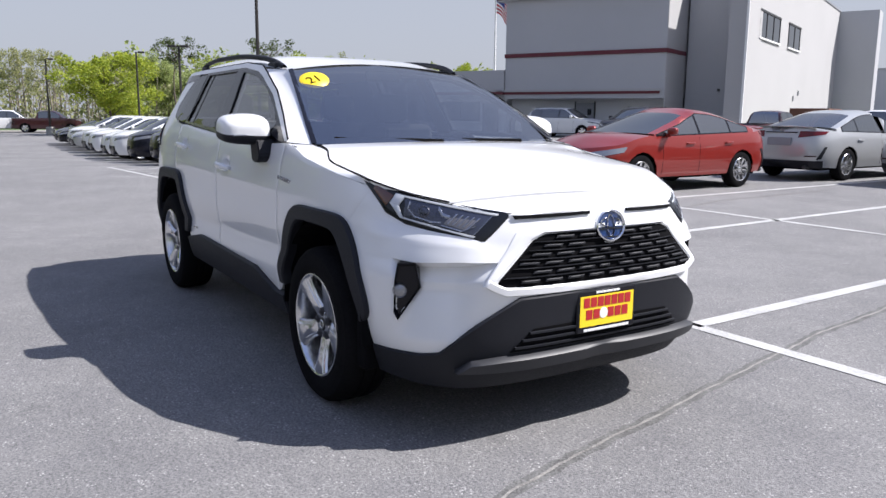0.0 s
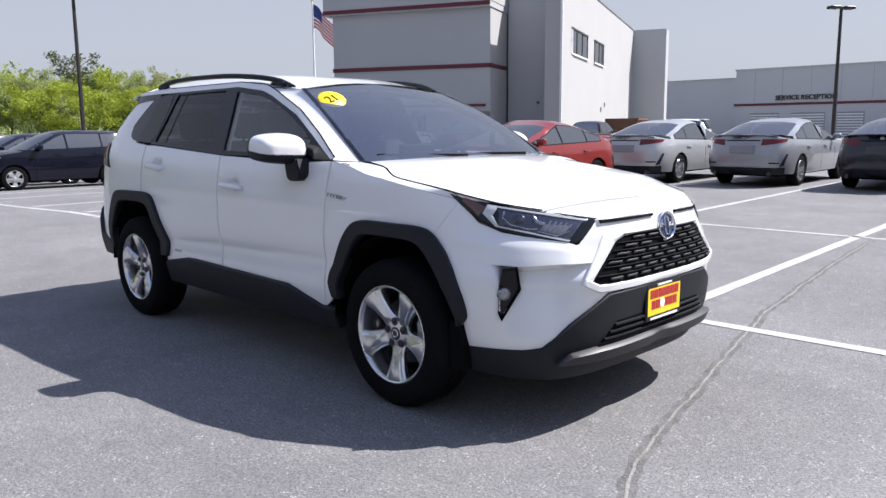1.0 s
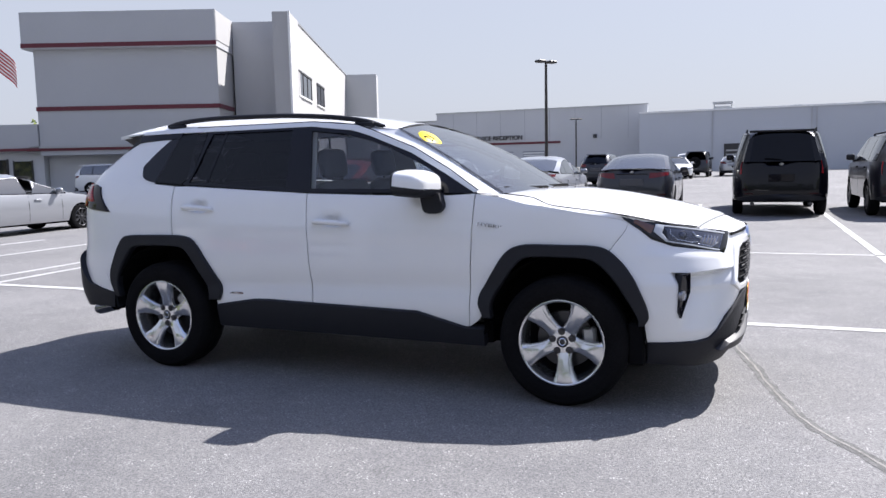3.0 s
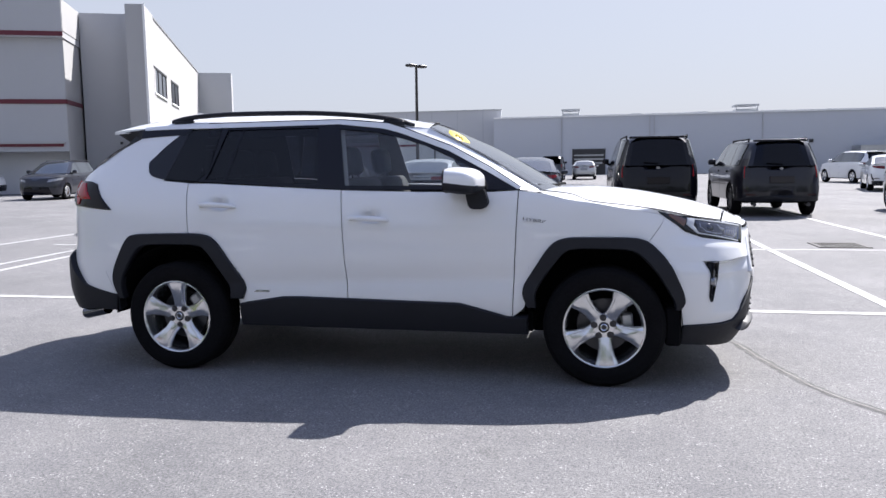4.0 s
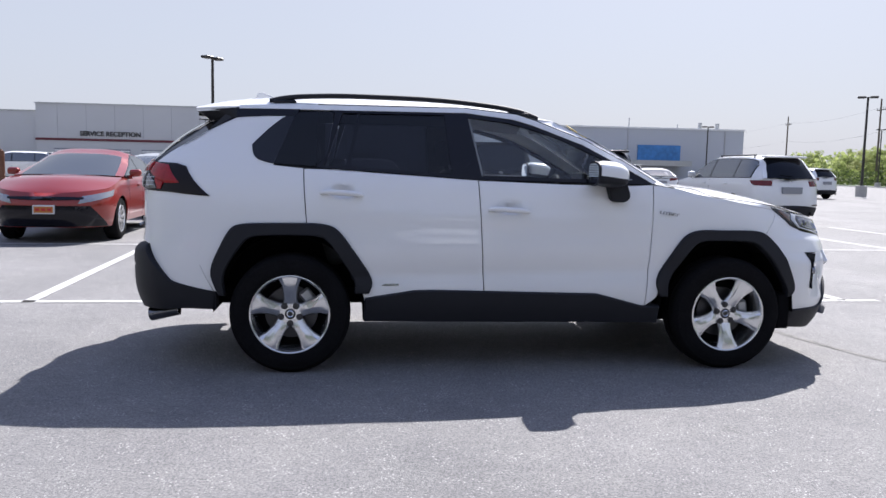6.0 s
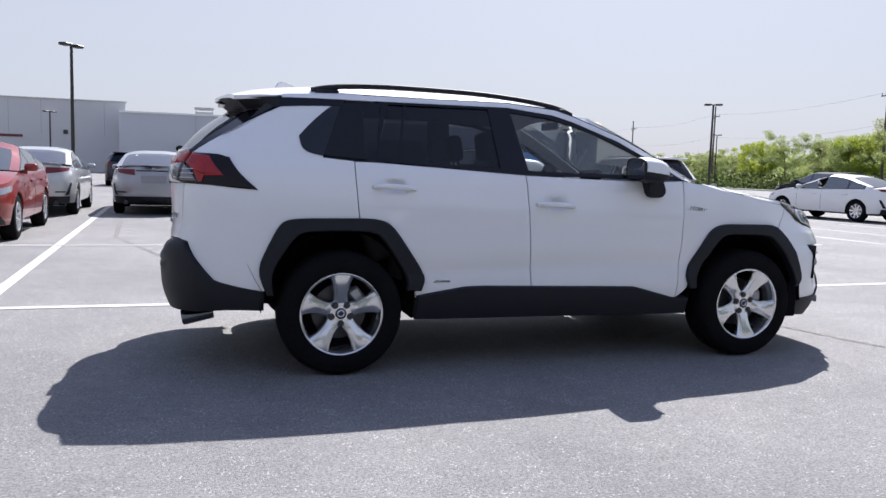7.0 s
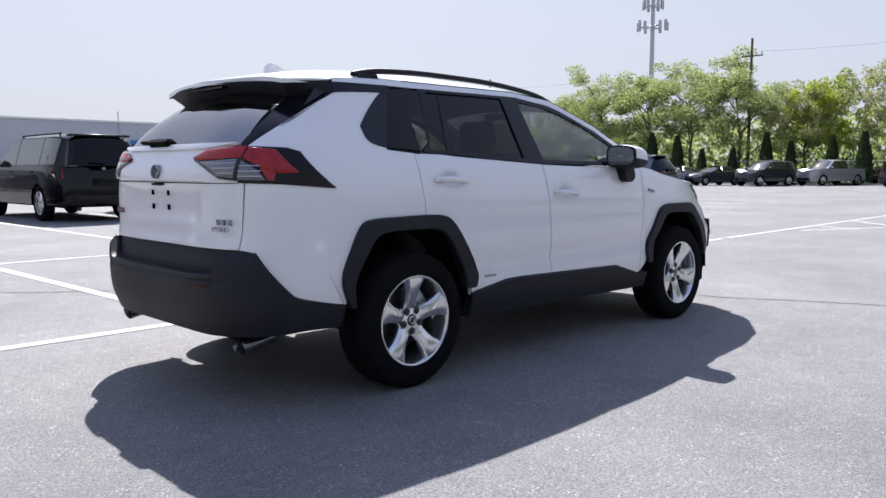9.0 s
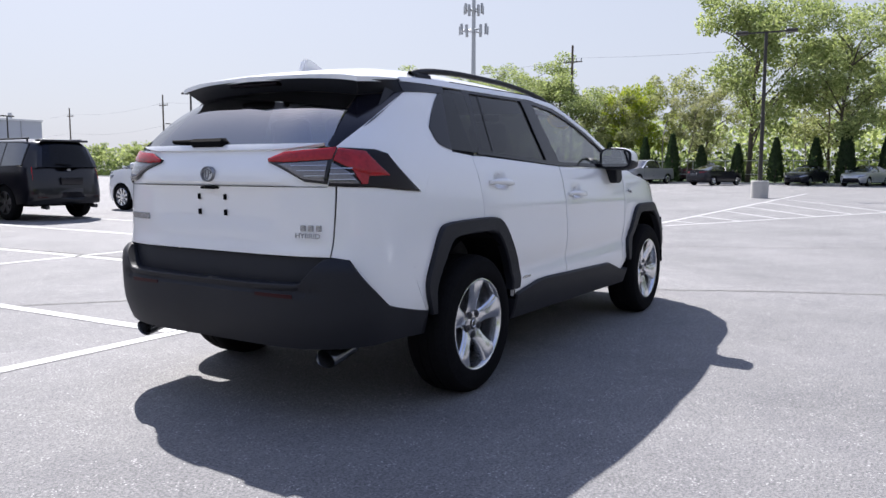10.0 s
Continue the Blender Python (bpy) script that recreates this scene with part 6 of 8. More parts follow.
def skin(name, low, up, mat, parent=None, label="", both=False, **kw):
    """The same panel on both sides: two parts, or one part across the middle."""
    out = []
    if both:
        bm = bmesh.new()
        for sd in (1, -1):
            patch(S, low, up, side=sd, bm=bm, **kw)
        bmesh.ops.remove_doubles(bm, verts=bm.verts, dist=2e-4)
        inner = [f for f in bm.faces if all(abs(v.co.y) < 1e-4 for v in f.verts)]
        bmesh.ops.delete(bm, geom=inner, context="FACES_ONLY")
        return [part(name, bm, mat, parent or suv, label, smooth=32)]
    for sd in (1, -1):
        out.append(part(name, patch(S, low, up, side=sd, **kw), mat, parent or suv, label, smooth=32))
    return out


def pair(name, ca, cb, mat, label="", parent=None, one=False, **kw):
    """Sheets on both sides; one: joined over the middle into one part."""
    if one:
        bm = bmesh.new()
        for sd in (1, -1):
            sheet(ca, cb, side=sd, bm=bm, **kw)
        bmesh.ops.remove_doubles(bm, verts=bm.verts, dist=2e-4)
        bmesh.ops.recalc_face_normals(bm, faces=bm.faces)
        inner = [f for f in bm.faces if all(abs(v.co.y) < 1e-4 for v in f.verts)]
        bmesh.ops.delete(bm, geom=inner, context="FACES_ONLY")
        return [part(name, bm, mat, parent or suv, label, smooth=35)]
    out = []
    for sd in (1, -1):
        bm = sheet(ca, cb, side=sd, **kw)
        bmesh.ops.recalc_face_normals(bm, faces=bm.faces)
        out.append(part(name, bm, mat, parent or suv, label, smooth=35))
    return out


W_ = M_WHITECAR
GRIPS = ((-0.185, 0.976), (-1.180, 1.060))


def ease(x, lo, hi):
    t = min(1.0, max(0.0, (x - lo) / (hi - lo)))
    return t * t * (3 - 2 * t)


def door_form(a, z):
    """Finger hollows behind the handles."""
    d = 0.0
    for hx, hz in GRIPS:
        d -= 0.030 * math.exp(-(((a - hx - 0.138) / 0.050) ** 4 + ((z - hz - 0.012) / 0.030) ** 4))
    return d


def ledge_form(a, z):
    """A swelling with a sharp edge under the headlamp."""
    along = min(1.0, max(0.0, (a - X(1.70, 0.80)) / (F(0.535, 0.78) - X(1.70, 0.80))))
    d = z - (0.818 - 0.035 * along)
    ledge = max(0.0, 1 + d / 0.085) if d < 0 else max(0.0, 1 - d / 0.060)
    return 0.013 * ledge * ease(a, X(1.66, 0.8), X(1.85, 0.8)) * (1 - ease(a, F(0.62, 0.78), F(0.50, 0.78)))


def bumper_form(a, z):
    """A faceted hollow between fog lamp and grille, under the ledge."""
    across = ease(a, X(1.925, 0.62), X(1.995, 0.62)) * (1 - ease(a, F(0.68, 0.62), F(0.52, 0.62)))
    return ledge_form(a, z) - 0.066 * across * min(1.0, max(0.0, (z - 0.43) / 0.185))


def tail_form(a, z):
    """The bumper swells towards its lower half, with a groove across."""
    out = 0.008 + 0.028 * ease(-a, -X(-1.90, 0.5), -X(-2.12, 0.5)) * (1 - ease(z, 0.70, 0.765))
    return out - 0.010 * ease(z, 0.594, 0.600) * (1 - ease(z, 0.618, 0.624)) * (1 - ease(a, B(0.60, 0.6), B(0.68, 0.6)))


def gate_form(a, z):
    """A lip between the lamps and a shallow field for the number plate."""
    lip = 0.016 * ease(z, 1.050, 1.060) * (1 - ease(z, 1.08, 1.20)) * (1 - 0.8 * ease(a, B(0.46, 1.1), B(0.54, 1.1)))
    return lip - 0.010 * math.exp(-((z - 0.955) / 0.075) ** 4) * (1 - ease(a, B(0.36, 1.0), B(0.42, 1.0)))


# side panels, with open gaps between them
skin("fender", rounded((0.818, 0.40), (0.90, 0.46), (0.88, 0.56), (1.04, 0.82), (1.14, 0.86), (1.5, 0.855), (1.578, 0.83)), xz((0.853, 1.142), (1.0, 1.122), (1.2, 1.078), (1.45, 1.036), (1.682, 0.995)), W_, depth=0.02, drop=0.002)
DOOR_F = skin("front_door", xz((-0.185, 0.36), (0.811, 0.36)), xz((-0.235, 1.150), (0.27, 1.137), (0.70, 1.135), (0.847, 1.143)), W_, label="white front door", depth=0.02, drop=0.002, off=door_form, step=0.025)
DOOR_R = skin("rear_door", rounded((-1.243, 0.84), (-1.09, 0.83), (-0.93, 0.52), (-0.90, 0.36), (-0.191, 0.36)), xz((-1.268, 1.20), (-0.241, 1.151)), W_, label="white rear door", depth=0.02, drop=0.002, off=door_form, step=0.025)
skin("quarter_panel", rounded((-1.77, 0.47), (-1.76, 0.55), (-1.64, 0.83), (-1.55, 0.845), (-1.249, 0.845)) , xz((-1.93, 0.86), (-1.80, 0.98), (-1.60, 1.20), (-1.45, 1.218), (-1.274, 1.202)), W_, depth=0.02)
skin("quarter_panel", [(X(-1.768, 0.46), 0.46), (X(-2.03, 0.545), 0.545), (X(-2.165, 0.745), 0.745), (B(0.674, 0.757), 0.757)], [(X(-1.93, 0.86), 0.86), (X(-1.80, 0.98), 0.98), (X(-1.60, 1.20), 1.20), (X(-1.9, 1.225), 1.225), (B(0.658, 1.225), 1.225)], W_, depth=0.02)
skin("quarter_panel", xz((-1.45, 1.217), (-1.60, 1.20), (-2.14, 1.222))[::-1], xz((-1.335, 1.516), (-1.664, 1.498))[::-1], W_, depth=0.01)
# nose
LEDGE = [(X(1.66, 0.745), 0.745), (X(1.98, 0.728), 0.728), (F(0.642, 0.736), 0.736), (F(0.5, 0.736), 0.736), (NOSE, 0.736)]
skin("front_bumper", [LEDGE[0], (X(1.70, 0.68), 0.68), (X(1.765, 0.50), 0.50), (X(1.768, 0.36), 0.36), (F(0.62, 0.36), 0.36), (F(0.3, 0.40), 0.40), (NOSE, 0.40)], LEDGE, W_, label="white lower front bumper", both=True, depth=0.01, step=0.014, off=bumper_form)
skin("front_bumper", [(X(1.582, 0.83), 0.83)] + LEDGE, [(X(1.687, 1.004), 1.004), (X(1.9, 0.955), 0.955), (F(0.44, 0.902), 0.902), (F(0.2, 0.915), 0.915), (NOSE, 0.92)], W_, label="white upper front bumper", both=True, depth=0.07, step=0.016, off=ledge_form)
hood_cut = S.at(X(2.0, 0.948), 0.948, 0.010)
hood_out = bend3([(0.99, -0.715, 1.136), (1.15, -0.745, 1.116), (1.26, -0.781, 1.077), (1.45, -0.797, 1.053), tuple(S.at(X(1.65, 1.024), 1.024, 0.004)), tuple(S.at(X(1.86, 0.975), 0.975, 0.006)), tuple(hood_cut)])
hood_mid = bend3([(1.05, 0, 1.148), (1.25, 0, 1.145), (1.50, 0, 1.122), (1.74, 0, 1.080), (1.94, 0, 1.033), (2.11, 0, 0.982)])
pair("hood", hood_out, hood_mid, W_, "white hood", one=True, nu=32, nv=14, power=2.4, depth=0.016)
pair("hood_seam", lambda u: hood_out(u) + Vector((0, -0.006, -0.002)), lambda u: hood_out(u) + Vector((0, 0.003, 0.0035)), M_UNDER, "dark gap along the hood", nu=32, nv=1)
nose_out = bend3([tuple(hood_cut + Vector((0.010, 0.006, -0.007))), tuple(S.at(F(0.53, 0.925), 0.925, 0.006)), tuple(S.at(F(0.40, 0.907), 0.907, 0.006)), tuple(S.at(F(0.22, 0.918), 0.918, 0.008))])
nose_mid = bend3([(2.121, 0, 0.974), (2.157, 0, 0.956), (2.19, 0, 0.938), (2.217, 0, 0.919)])
pair("nose_panel", nose_out, nose_mid, W_, "white nose panel ahead of the hood", one=True, nu=12, nv=14, power=2.2, depth=0.02)
pair("fender", lambda u: S.at(*spread(xz((0.853, 1.143), (1.0, 1.123), (1.2, 1.079), (1.45, 1.037), (1.682, 0.996)), [u])[0][0]), bend3([(0.95, -0.745, 1.139), (1.15, -0.751, 1.115), (1.26, -0.787, 1.076), (1.45, -0.803, 1.052), (1.655, -0.803, 1.022)]), W_, nu=20, nv=5, power=1.8)
skin("cowl", [(0.80, 1.12), (1.0, 1.12)], [(0.80, 1.142), (0.98, 1.134)], M_TRIM, depth=0.05, off=-0.006)
pair("cowl_corner", bend3([(0.79, -0.835, 1.150), (0.84, -0.80, 1.147), (0.90, -0.745, 1.143)]), bend3([(0.80, -0.822, 1.172), (0.85, -0.785, 1.166), (0.93, -0.725, 1.150)]), M_TRIM, "black cover at the pillar foot", nu=6, nv=2)
bm = bmesh.new()
for sd in (1, -1):
    sheet(bend3([(0.93, -0.76, 1.128), (1.0, -0.4, 1.122), (1.03, 0, 1.12)]), bend3([(1.06, -0.74, 1.118), (1.13, -0.4, 1.122), (1.15, 0, 1.122)]), 10, 2, side=sd, bm=bm)
part("cowl_grille", bm, M_TRIM, suv, "black plastic cowl under the windscreen")
# roof, pillars
A_END = S.at(-0.22, 1.568)
roof_out = bend3([(0.27, -0.588, 1.526), tuple(A_END), tuple(S.at(-0.60, 1.578)), tuple(S.at(-1.0, 1.582)), tuple(S.at(X(-1.36, 1.57), 1.57)), tuple(S.at(X(-1.62, 1.565), 1.565))])
roof_mid = bend3([(0.205, 0, 1.578), (-0.18, 0, 1.638), (-0.55, 0, 1.658), (-0.95, 0, 1.664), (-1.32, 0, 1.657), (-1.62, 0, 1.636)])
pair("roof", roof_out, roof_mid, W_, "white roof panel", one=True, nu=26, nv=18, power=lambda u: 2.0 + 3.0 * ease(u, 0.0, 0.22))
dlo_front = bend3([tuple(S.at(0.865, 1.146, 0.002)), tuple(S.at(0.66, 1.258, 0.002)), tuple(S.at(0.42, 1.382, 0.002)), tuple(S.at(0.12, 1.494, 0.002)), tuple(A_END)])
ws_edge = bend3([(0.975, -0.748, 1.138), (0.80, -0.712, 1.243), (0.625, -0.672, 1.345), (0.45, -0.631, 1.438), (0.27, -0.588, 1.526)])
pair("front_pillar", dlo_front, ws_edge, W_, "white windscreen pillar", nu=18, nv=5, power=1.3)
ws_low = bend3([(0.965, -0.735, 1.14), (1.035, -0.5, 1.133), (1.07, -0.25, 1.128), (1.08, 0, 1.127)])
ws_top = bend3([(0.265, -0.58, 1.526), (0.237, -0.4, 1.551), (0.214, -0.2, 1.570), (0.206, 0, 1.576)])
pair("windscreen", ws_low, ws_top, M_WSHIELD, "clear laminated windscreen", one=True, nu=14, nv=12, bulge=(0.012, 0, 0.022))
pair("windscreen_trim", lambda u: ws_edge(u) + Vector((0.0, -0.004, 0.004)), lambda u: ws_edge(u) + Vector((0.004, 0.022, 0.008)), M_GLOSSBLACK, nu=14, nv=1)
# rear upper body
ROOFTAIL = tuple(S.at(X(-1.62, 1.565), 1.565))
sp_out = bend3([ROOFTAIL, (-1.78, -0.615, 1.560), (-1.92, -0.592, 1.550)])
sp_mid = bend3([(-1.62, 0, 1.636), (-1.84, 0, 1.610), (-2.012, 0, 1.572)])
pair("spoiler", lambda u: sp_out(u), lambda u: sp_mid(u), W_, "white roof spoiler", one=True, nu=8, nv=18, power=5.5, depth=0.022)
pair("spoiler_underside", bend3([(-1.910, -0.583, 1.538), (-1.980, -0.3, 1.552), (-2.004, 0, 1.558)]), bend3([(-1.845, -0.530, 1.477), (-1.888, -0.3, 1.499), (-1.912, 0, 1.507)]), M_TRIM, "black spoiler underside", one=True, nu=12, nv=5)
pair("spoiler_end", bend3([tuple(S.at(X(-1.668, 1.555), 1.555, 0.002)), (-1.80, -0.616, 1.546), (-1.910, -0.583, 1.538)]), bend3([tuple(S.at(X(-1.668, 1.497), 1.497, 0.003)), (-1.765, -0.590, 1.488), (-1.845, -0.532, 1.477)]), M_TRIM, nu=8, nv=3)
bm = bmesh.new()
box(bm, (-1.992, -0.16, 1.528), (-1.95, 0.16, 1.545), 0.004)
part("stop_lamp", bm, M_DARKRED, suv, "slim dark high stop lamp")
rw_low = bend3([tuple(S.at(B(0.625, 1.228), 1.228, 0.0)), tuple(S.at(B(0.4, 1.232), 1.232, 0.004)), tuple(S.at(B(0.2, 1.23), 1.23, 0.006)), tuple(S.at(TAIL, 1.23, 0.006))])
rw_top = bend3([(-1.845, -0.535, 1.475), (-1.885, -0.33, 1.496), (-1.905, -0.15, 1.503), (-1.91, 0, 1.505)])
pair("rear_window", rw_low, rw_top, M_REARGLASS, "tinted rear window", one=True, nu=12, nv=10, bulge=(-0.02, 0, 0.015))
dp_out = bend3([tuple(S.at(X(-2.145, 1.221), 1.221, 0.004)), tuple(S.at(X(-1.91, 1.36), 1.36, 0.004)), tuple(S.at(X(-1.668, 1.497), 1.497, 0.004))])
dp_in = bend3([tuple(S.at(B(0.615, 1.228), 1.228, 0.010)), (-2.035, -0.585, 1.340), (-1.845, -0.530, 1.475)])
pair("rear_pillar", dp_out, dp_in, M_GLOSSBLACK, "gloss black rear pillar panel", nu=12, nv=5)
skin("rear_pillar_strip", xz((-1.33, 1.513), (-1.672, 1.495)), xz((-1.29, 1.570), (-1.674, 1.557)), M_GLOSSBLACK, off=0.004, depth=0.01)
# tailgate
skin("tailgate", [(B(0.668, 0.757), 0.757), (TAIL, 0.757)], [(B(0.652, 1.222), 1.222), (TAIL, 1.222)], W_, label="white tailgate", both=True, depth=0.02, drop=0.002, step=0.022, off=gate_form)
skin("tailgate_lip", [(B(0.43, 1.222), 1.214), (TAIL, 1.212)], [(B(0.60, 1.236), 1.236), (TAIL, 1.236)], W_, both=True, off=0.012, depth=0.02)
skin("gate_seam", [(B(0.650, 1.055), 1.0535), (TAIL, 1.0535)], [(B(0.650, 1.06), 1.0565), (TAIL, 1.0565)], M_UNDER, label="dark seam across the tailgate", both=True, off=lambda a, z: gate_form(a, z) + 0.0015, depth=0.004, step=0.022, rows=1)

skin("rear_lining", xz((-1.20, 1.16), (-2.10, 1.16)), xz((-1.20, 1.56), (-1.72, 1.56)), M_CABIN, label="dark inner rear pillar lining", off=-0.022, depth=0)
# glazing on the sides
pane_f = skin("front_window", xz((-0.225, 1.170), (0.64, 1.160)), xz((-0.305, 1.535), (-0.05, 1.508), (0.12, 1.466), (0.27, 1.418), (0.53, 1.300), (0.665, 1.215)), M_CLEAR, label="clear front door glass", off=-0.006, depth=0)
pane_r = skin("rear_window_side", xz((-1.155, 1.212), (-0.385, 1.176)), xz((-1.045, 1.544), (-0.425, 1.548)), M_PRIVACY, label="dark tinted rear door glass", off=-0.006, depth=0)
pane_q = skin("quarter_window", rounded((-1.575, 1.330), (-1.56, 1.255), (-1.47, 1.228), (-1.215, 1.214), r=0.05), rounded((-1.575, 1.335), (-1.49, 1.425), (-1.385, 1.515), (-1.28, 1.540), (-1.10, 1.543), r=0.05), M_PRIVACY, label="dark tinted quarter glass", off=0.005, depth=0.008)
for nm, lo, hi in (("belt_trim", xz((-1.20, 1.208), (-0.26, 1.155), (0.87, 1.145)), xz((-1.20, 1.224), (-0.26, 1.178), (0.80, 1.166))),
                   ("window_frame", xz((-0.31, 1.533), (-0.05, 1.506), (0.12, 1.464), (0.27, 1.416), (0.53, 1.298), (0.665, 1.213), (0.72, 1.165)), xz((-0.31, 1.563), (-0.04, 1.532), (0.13, 1.490), (0.28, 1.443), (0.55, 1.324), (0.70, 1.242), (0.845, 1.157))),
                   ("window_frame", xz((-1.10, 1.538), (-0.31, 1.543)), xz((-1.20, 1.568), (-0.31, 1.570))),
                   ("centre_pillar", xz((-0.395, 1.165), (-0.215, 1.160)), xz((-0.435, 1.556), (-0.295, 1.556))),
                   ("rear_frame", xz((-1.205, 1.215), (-1.160, 1.215)), xz((-1.095, 1.545), (-1.050, 1.545))),
                   ("sail_panel", xz((0.60, 1.155), (0.86, 1.148)), xz((0.62, 1.235), (0.70, 1.232)))):
    skin(nm, lo, hi, M_GLOSSBLACK, off=0.003, depth=0.012)
skin("quarter_divider", xz((-1.03, 1.20), (-1.015, 1.20)), xz((-0.955, 1.55), (-0.94, 1.55)), M_GLOSSBLACK, off=-0.003, depth=0.01)
FRAME_UP = [(-1.20, 1.581), (-0.3, 1.585), (0.02, 1.556), (0.14, 1.518), (0.44, 1.404), (0.68, 1.276), (0.868, 1.158)]
skin("roof_side", xz((-1.66, 1.547), (-1.30, 1.552), (-0.3, 1.558), (0.0, 1.524), (0.12, 1.490), (0.42, 1.379), (0.66, 1.253), (0.845, 1.148)), xz((-1.66, 1.567), *FRAME_UP), W_, label="white roof edge and door frame over the windows", off=0.006, depth=0.008, rows=2)
skin("door_seam", xz(*FRAME_UP), xz(*[(x, z + 0.0065) for x, z in FRAME_UP]), M_UNDER, label="dark gap between door frame and pillar", off=0.005, depth=0.006, rows=1)

# black plastic trim
arch_r = skin("rear_arch_trim", rounded((-1.75, 0.46), (-1.812, 0.60), (-1.69, 0.855), (-1.62, 0.882), (-1.17, 0.888), (-1.07, 0.862), (-0.855, 0.555), (-0.885, 0.475)), rounded((-1.715, 0.46), (-1.735, 0.585), (-1.605, 0.785), (-1.54, 0.812), (-1.20, 0.815), (-1.125, 0.788), (-0.965, 0.55), (-0.97, 0.475)), M_TRIM, label="black plastic wheel arch trim", off=0.024, depth=0.05, drop=0.008, rows=3)
arch_f = skin("front_arch_trim", rounded((0.905, 0.46), (0.862, 0.56), (1.035, 0.835), (1.125, 0.875), (1.52, 0.872), (1.60, 0.843), (1.715, 0.720), (1.806, 0.512), (1.765, 0.458)), rounded((0.955, 0.46), (0.945, 0.555), (1.105, 0.78), (1.17, 0.808), (1.485, 0.803), (1.55, 0.766), (1.635, 0.675), (1.742, 0.50), (1.740, 0.458)), M_TRIM, label="black plastic wheel arch trim", off=0.024, depth=0.05, drop=0.008, rows=3)
skin("sill_cladding", xz((-0.915, 0.305), (0.905, 0.295)), xz((-0.91, 0.445), (-0.86, 0.455), (-0.62, 0.494), (-0.5, 0.497), (0.50, 0.478), (0.58, 0.458), (0.79, 0.402), (0.905, 0.400)), M_TRIM, label="black plastic sill cladding", off=0.022, depth=0.06, drop=0.008)
skin("front_lower_trim", [(X(1.765, 0.255), 0.255), (X(1.95, 0.235), 0.235), (F(0.60, 0.225), 0.225), (NOSE, 0.225)], [(X(1.785, 0.368), 0.368), (F(0.745, 0.374), 0.374), (F(0.70, 0.386), 0.386), (F(0.475, 0.575), 0.575), (F(0.43, 0.60), 0.60), (NOSE, 0.605)], M_TRIM, label="black lower bumper trim", both=True, off=0.014, depth=0.04, drop=0.006, step=0.045)
skin("lower_intake", [(F(0.455, 0.385), 0.385), (NOSE, 0.385)], [(F(0.36, 0.47), 0.47), (NOSE, 0.475)], M_UNDER, label="dark lower intake", both=True, off=0.017, depth=0.01)
for k in range(3):
    skin("intake_slat", [(F(0.44 - 0.03 * k, 0.40 + 0.03 * k), 0.398 + 0.027 * k), (NOSE, 0.398 + 0.027 * k)], [(F(0.44 - 0.03 * k, 0.41 + 0.03 * k), 0.406 + 0.027 * k), (NOSE, 0.406 + 0.027 * k)], M_TRIM, both=True, off=0.026, depth=0.012)
skin("skid_strip", [(F(0.64, 0.32), 0.322), (F(0.40, 0.318), 0.318), (NOSE, 0.318)], [(F(0.60, 0.362), 0.362), (F(0.48, 0.372), 0.372), (NOSE, 0.374)], M_SILVERTRIM, label="satin grey skid strip", both=True, off=0.050, depth=0.045, drop=0.012)
skin("rear_bumper", [(X(-1.768, 0.375), 0.375), (X(-2.0, 0.38), 0.38), (B(0.72, 0.375), 0.375), (B(0.45, 0.36), 0.36), (TAIL, 0.36)], [(X(-1.765, 0.482), 0.482), (X(-2.025, 0.540), 0.540), (X(-2.17, 0.745), 0.745), (B(0.674, 0.754), 0.754), (B(0.645, 0.745), 0.745), (B(0.565, 0.650), 0.650), (B(0.54, 0.642), 0.642), (TAIL, 0.636)], M_TRIM, label="black plastic rear bumper", both=True, off=tail_form, depth=0.07, drop=0.005, step=0.022)
skin("bumper_pad", [(B(0.60, 0.62), 0.62), (TAIL, 0.615)], [(B(0.68, 0.756), 0.756), (TAIL, 0.753)], M_TRIM, label="set-back black loading sill", both=True, off=-0.022, depth=0.02, step=0.05)
skin("bumper_reflector", [(B(0.53, 0.59), 0.580), (B(0.33, 0.59), 0.582)], [(B(0.53, 0.60), 0.597), (B(0.33, 0.60), 0.597)], M_DARKREFLECT, label="dark red rear reflector", off=0.0385, depth=0.01)

# nose details
gr = skin("grille", [(F(0.525, 0.655), 0.655), (F(0.49, 0.643), 0.643), (NOSE, 0.637)], [(F(0.510, 0.678), 0.678), (F(0.365, 0.815), 0.815), (F(0.31, 0.836), 0.836), (NOSE, 0.842)], M_UNDER, label="black grille", both=True, off=0.003, depth=0.01)[0]
for lo, hi in (([(F(0.575, 0.650), 0.650), (F(0.54, 0.630), 0.630), (F(0.49, 0.608), 0.608), (NOSE, 0.602)], [(F(0.555, 0.675), 0.675), (F(0.528, 0.660), 0.660), (F(0.49, 0.643), 0.643), (NOSE, 0.636)]),):
    skin("grille_surround", lo, hi, W_, label="white grille surround", both=True, off=0.013, depth=0.03, drop=0.006)
skin("grille_surround", [(F(0.575, 0.648), 0.648), (F(0.565, 0.67), 0.67), (F(0.425, 0.845), 0.845), (F(0.33, 0.872), 0.872), (NOSE, 0.875)], [(F(0.532, 0.662), 0.662), (F(0.515, 0.682), 0.682), (F(0.372, 0.817), 0.817), (F(0.31, 0.838), 0.838), (NOSE, 0.844)], W_, both=True, off=0.0065, depth=0.03, drop=0.004)
bm = bmesh.new()
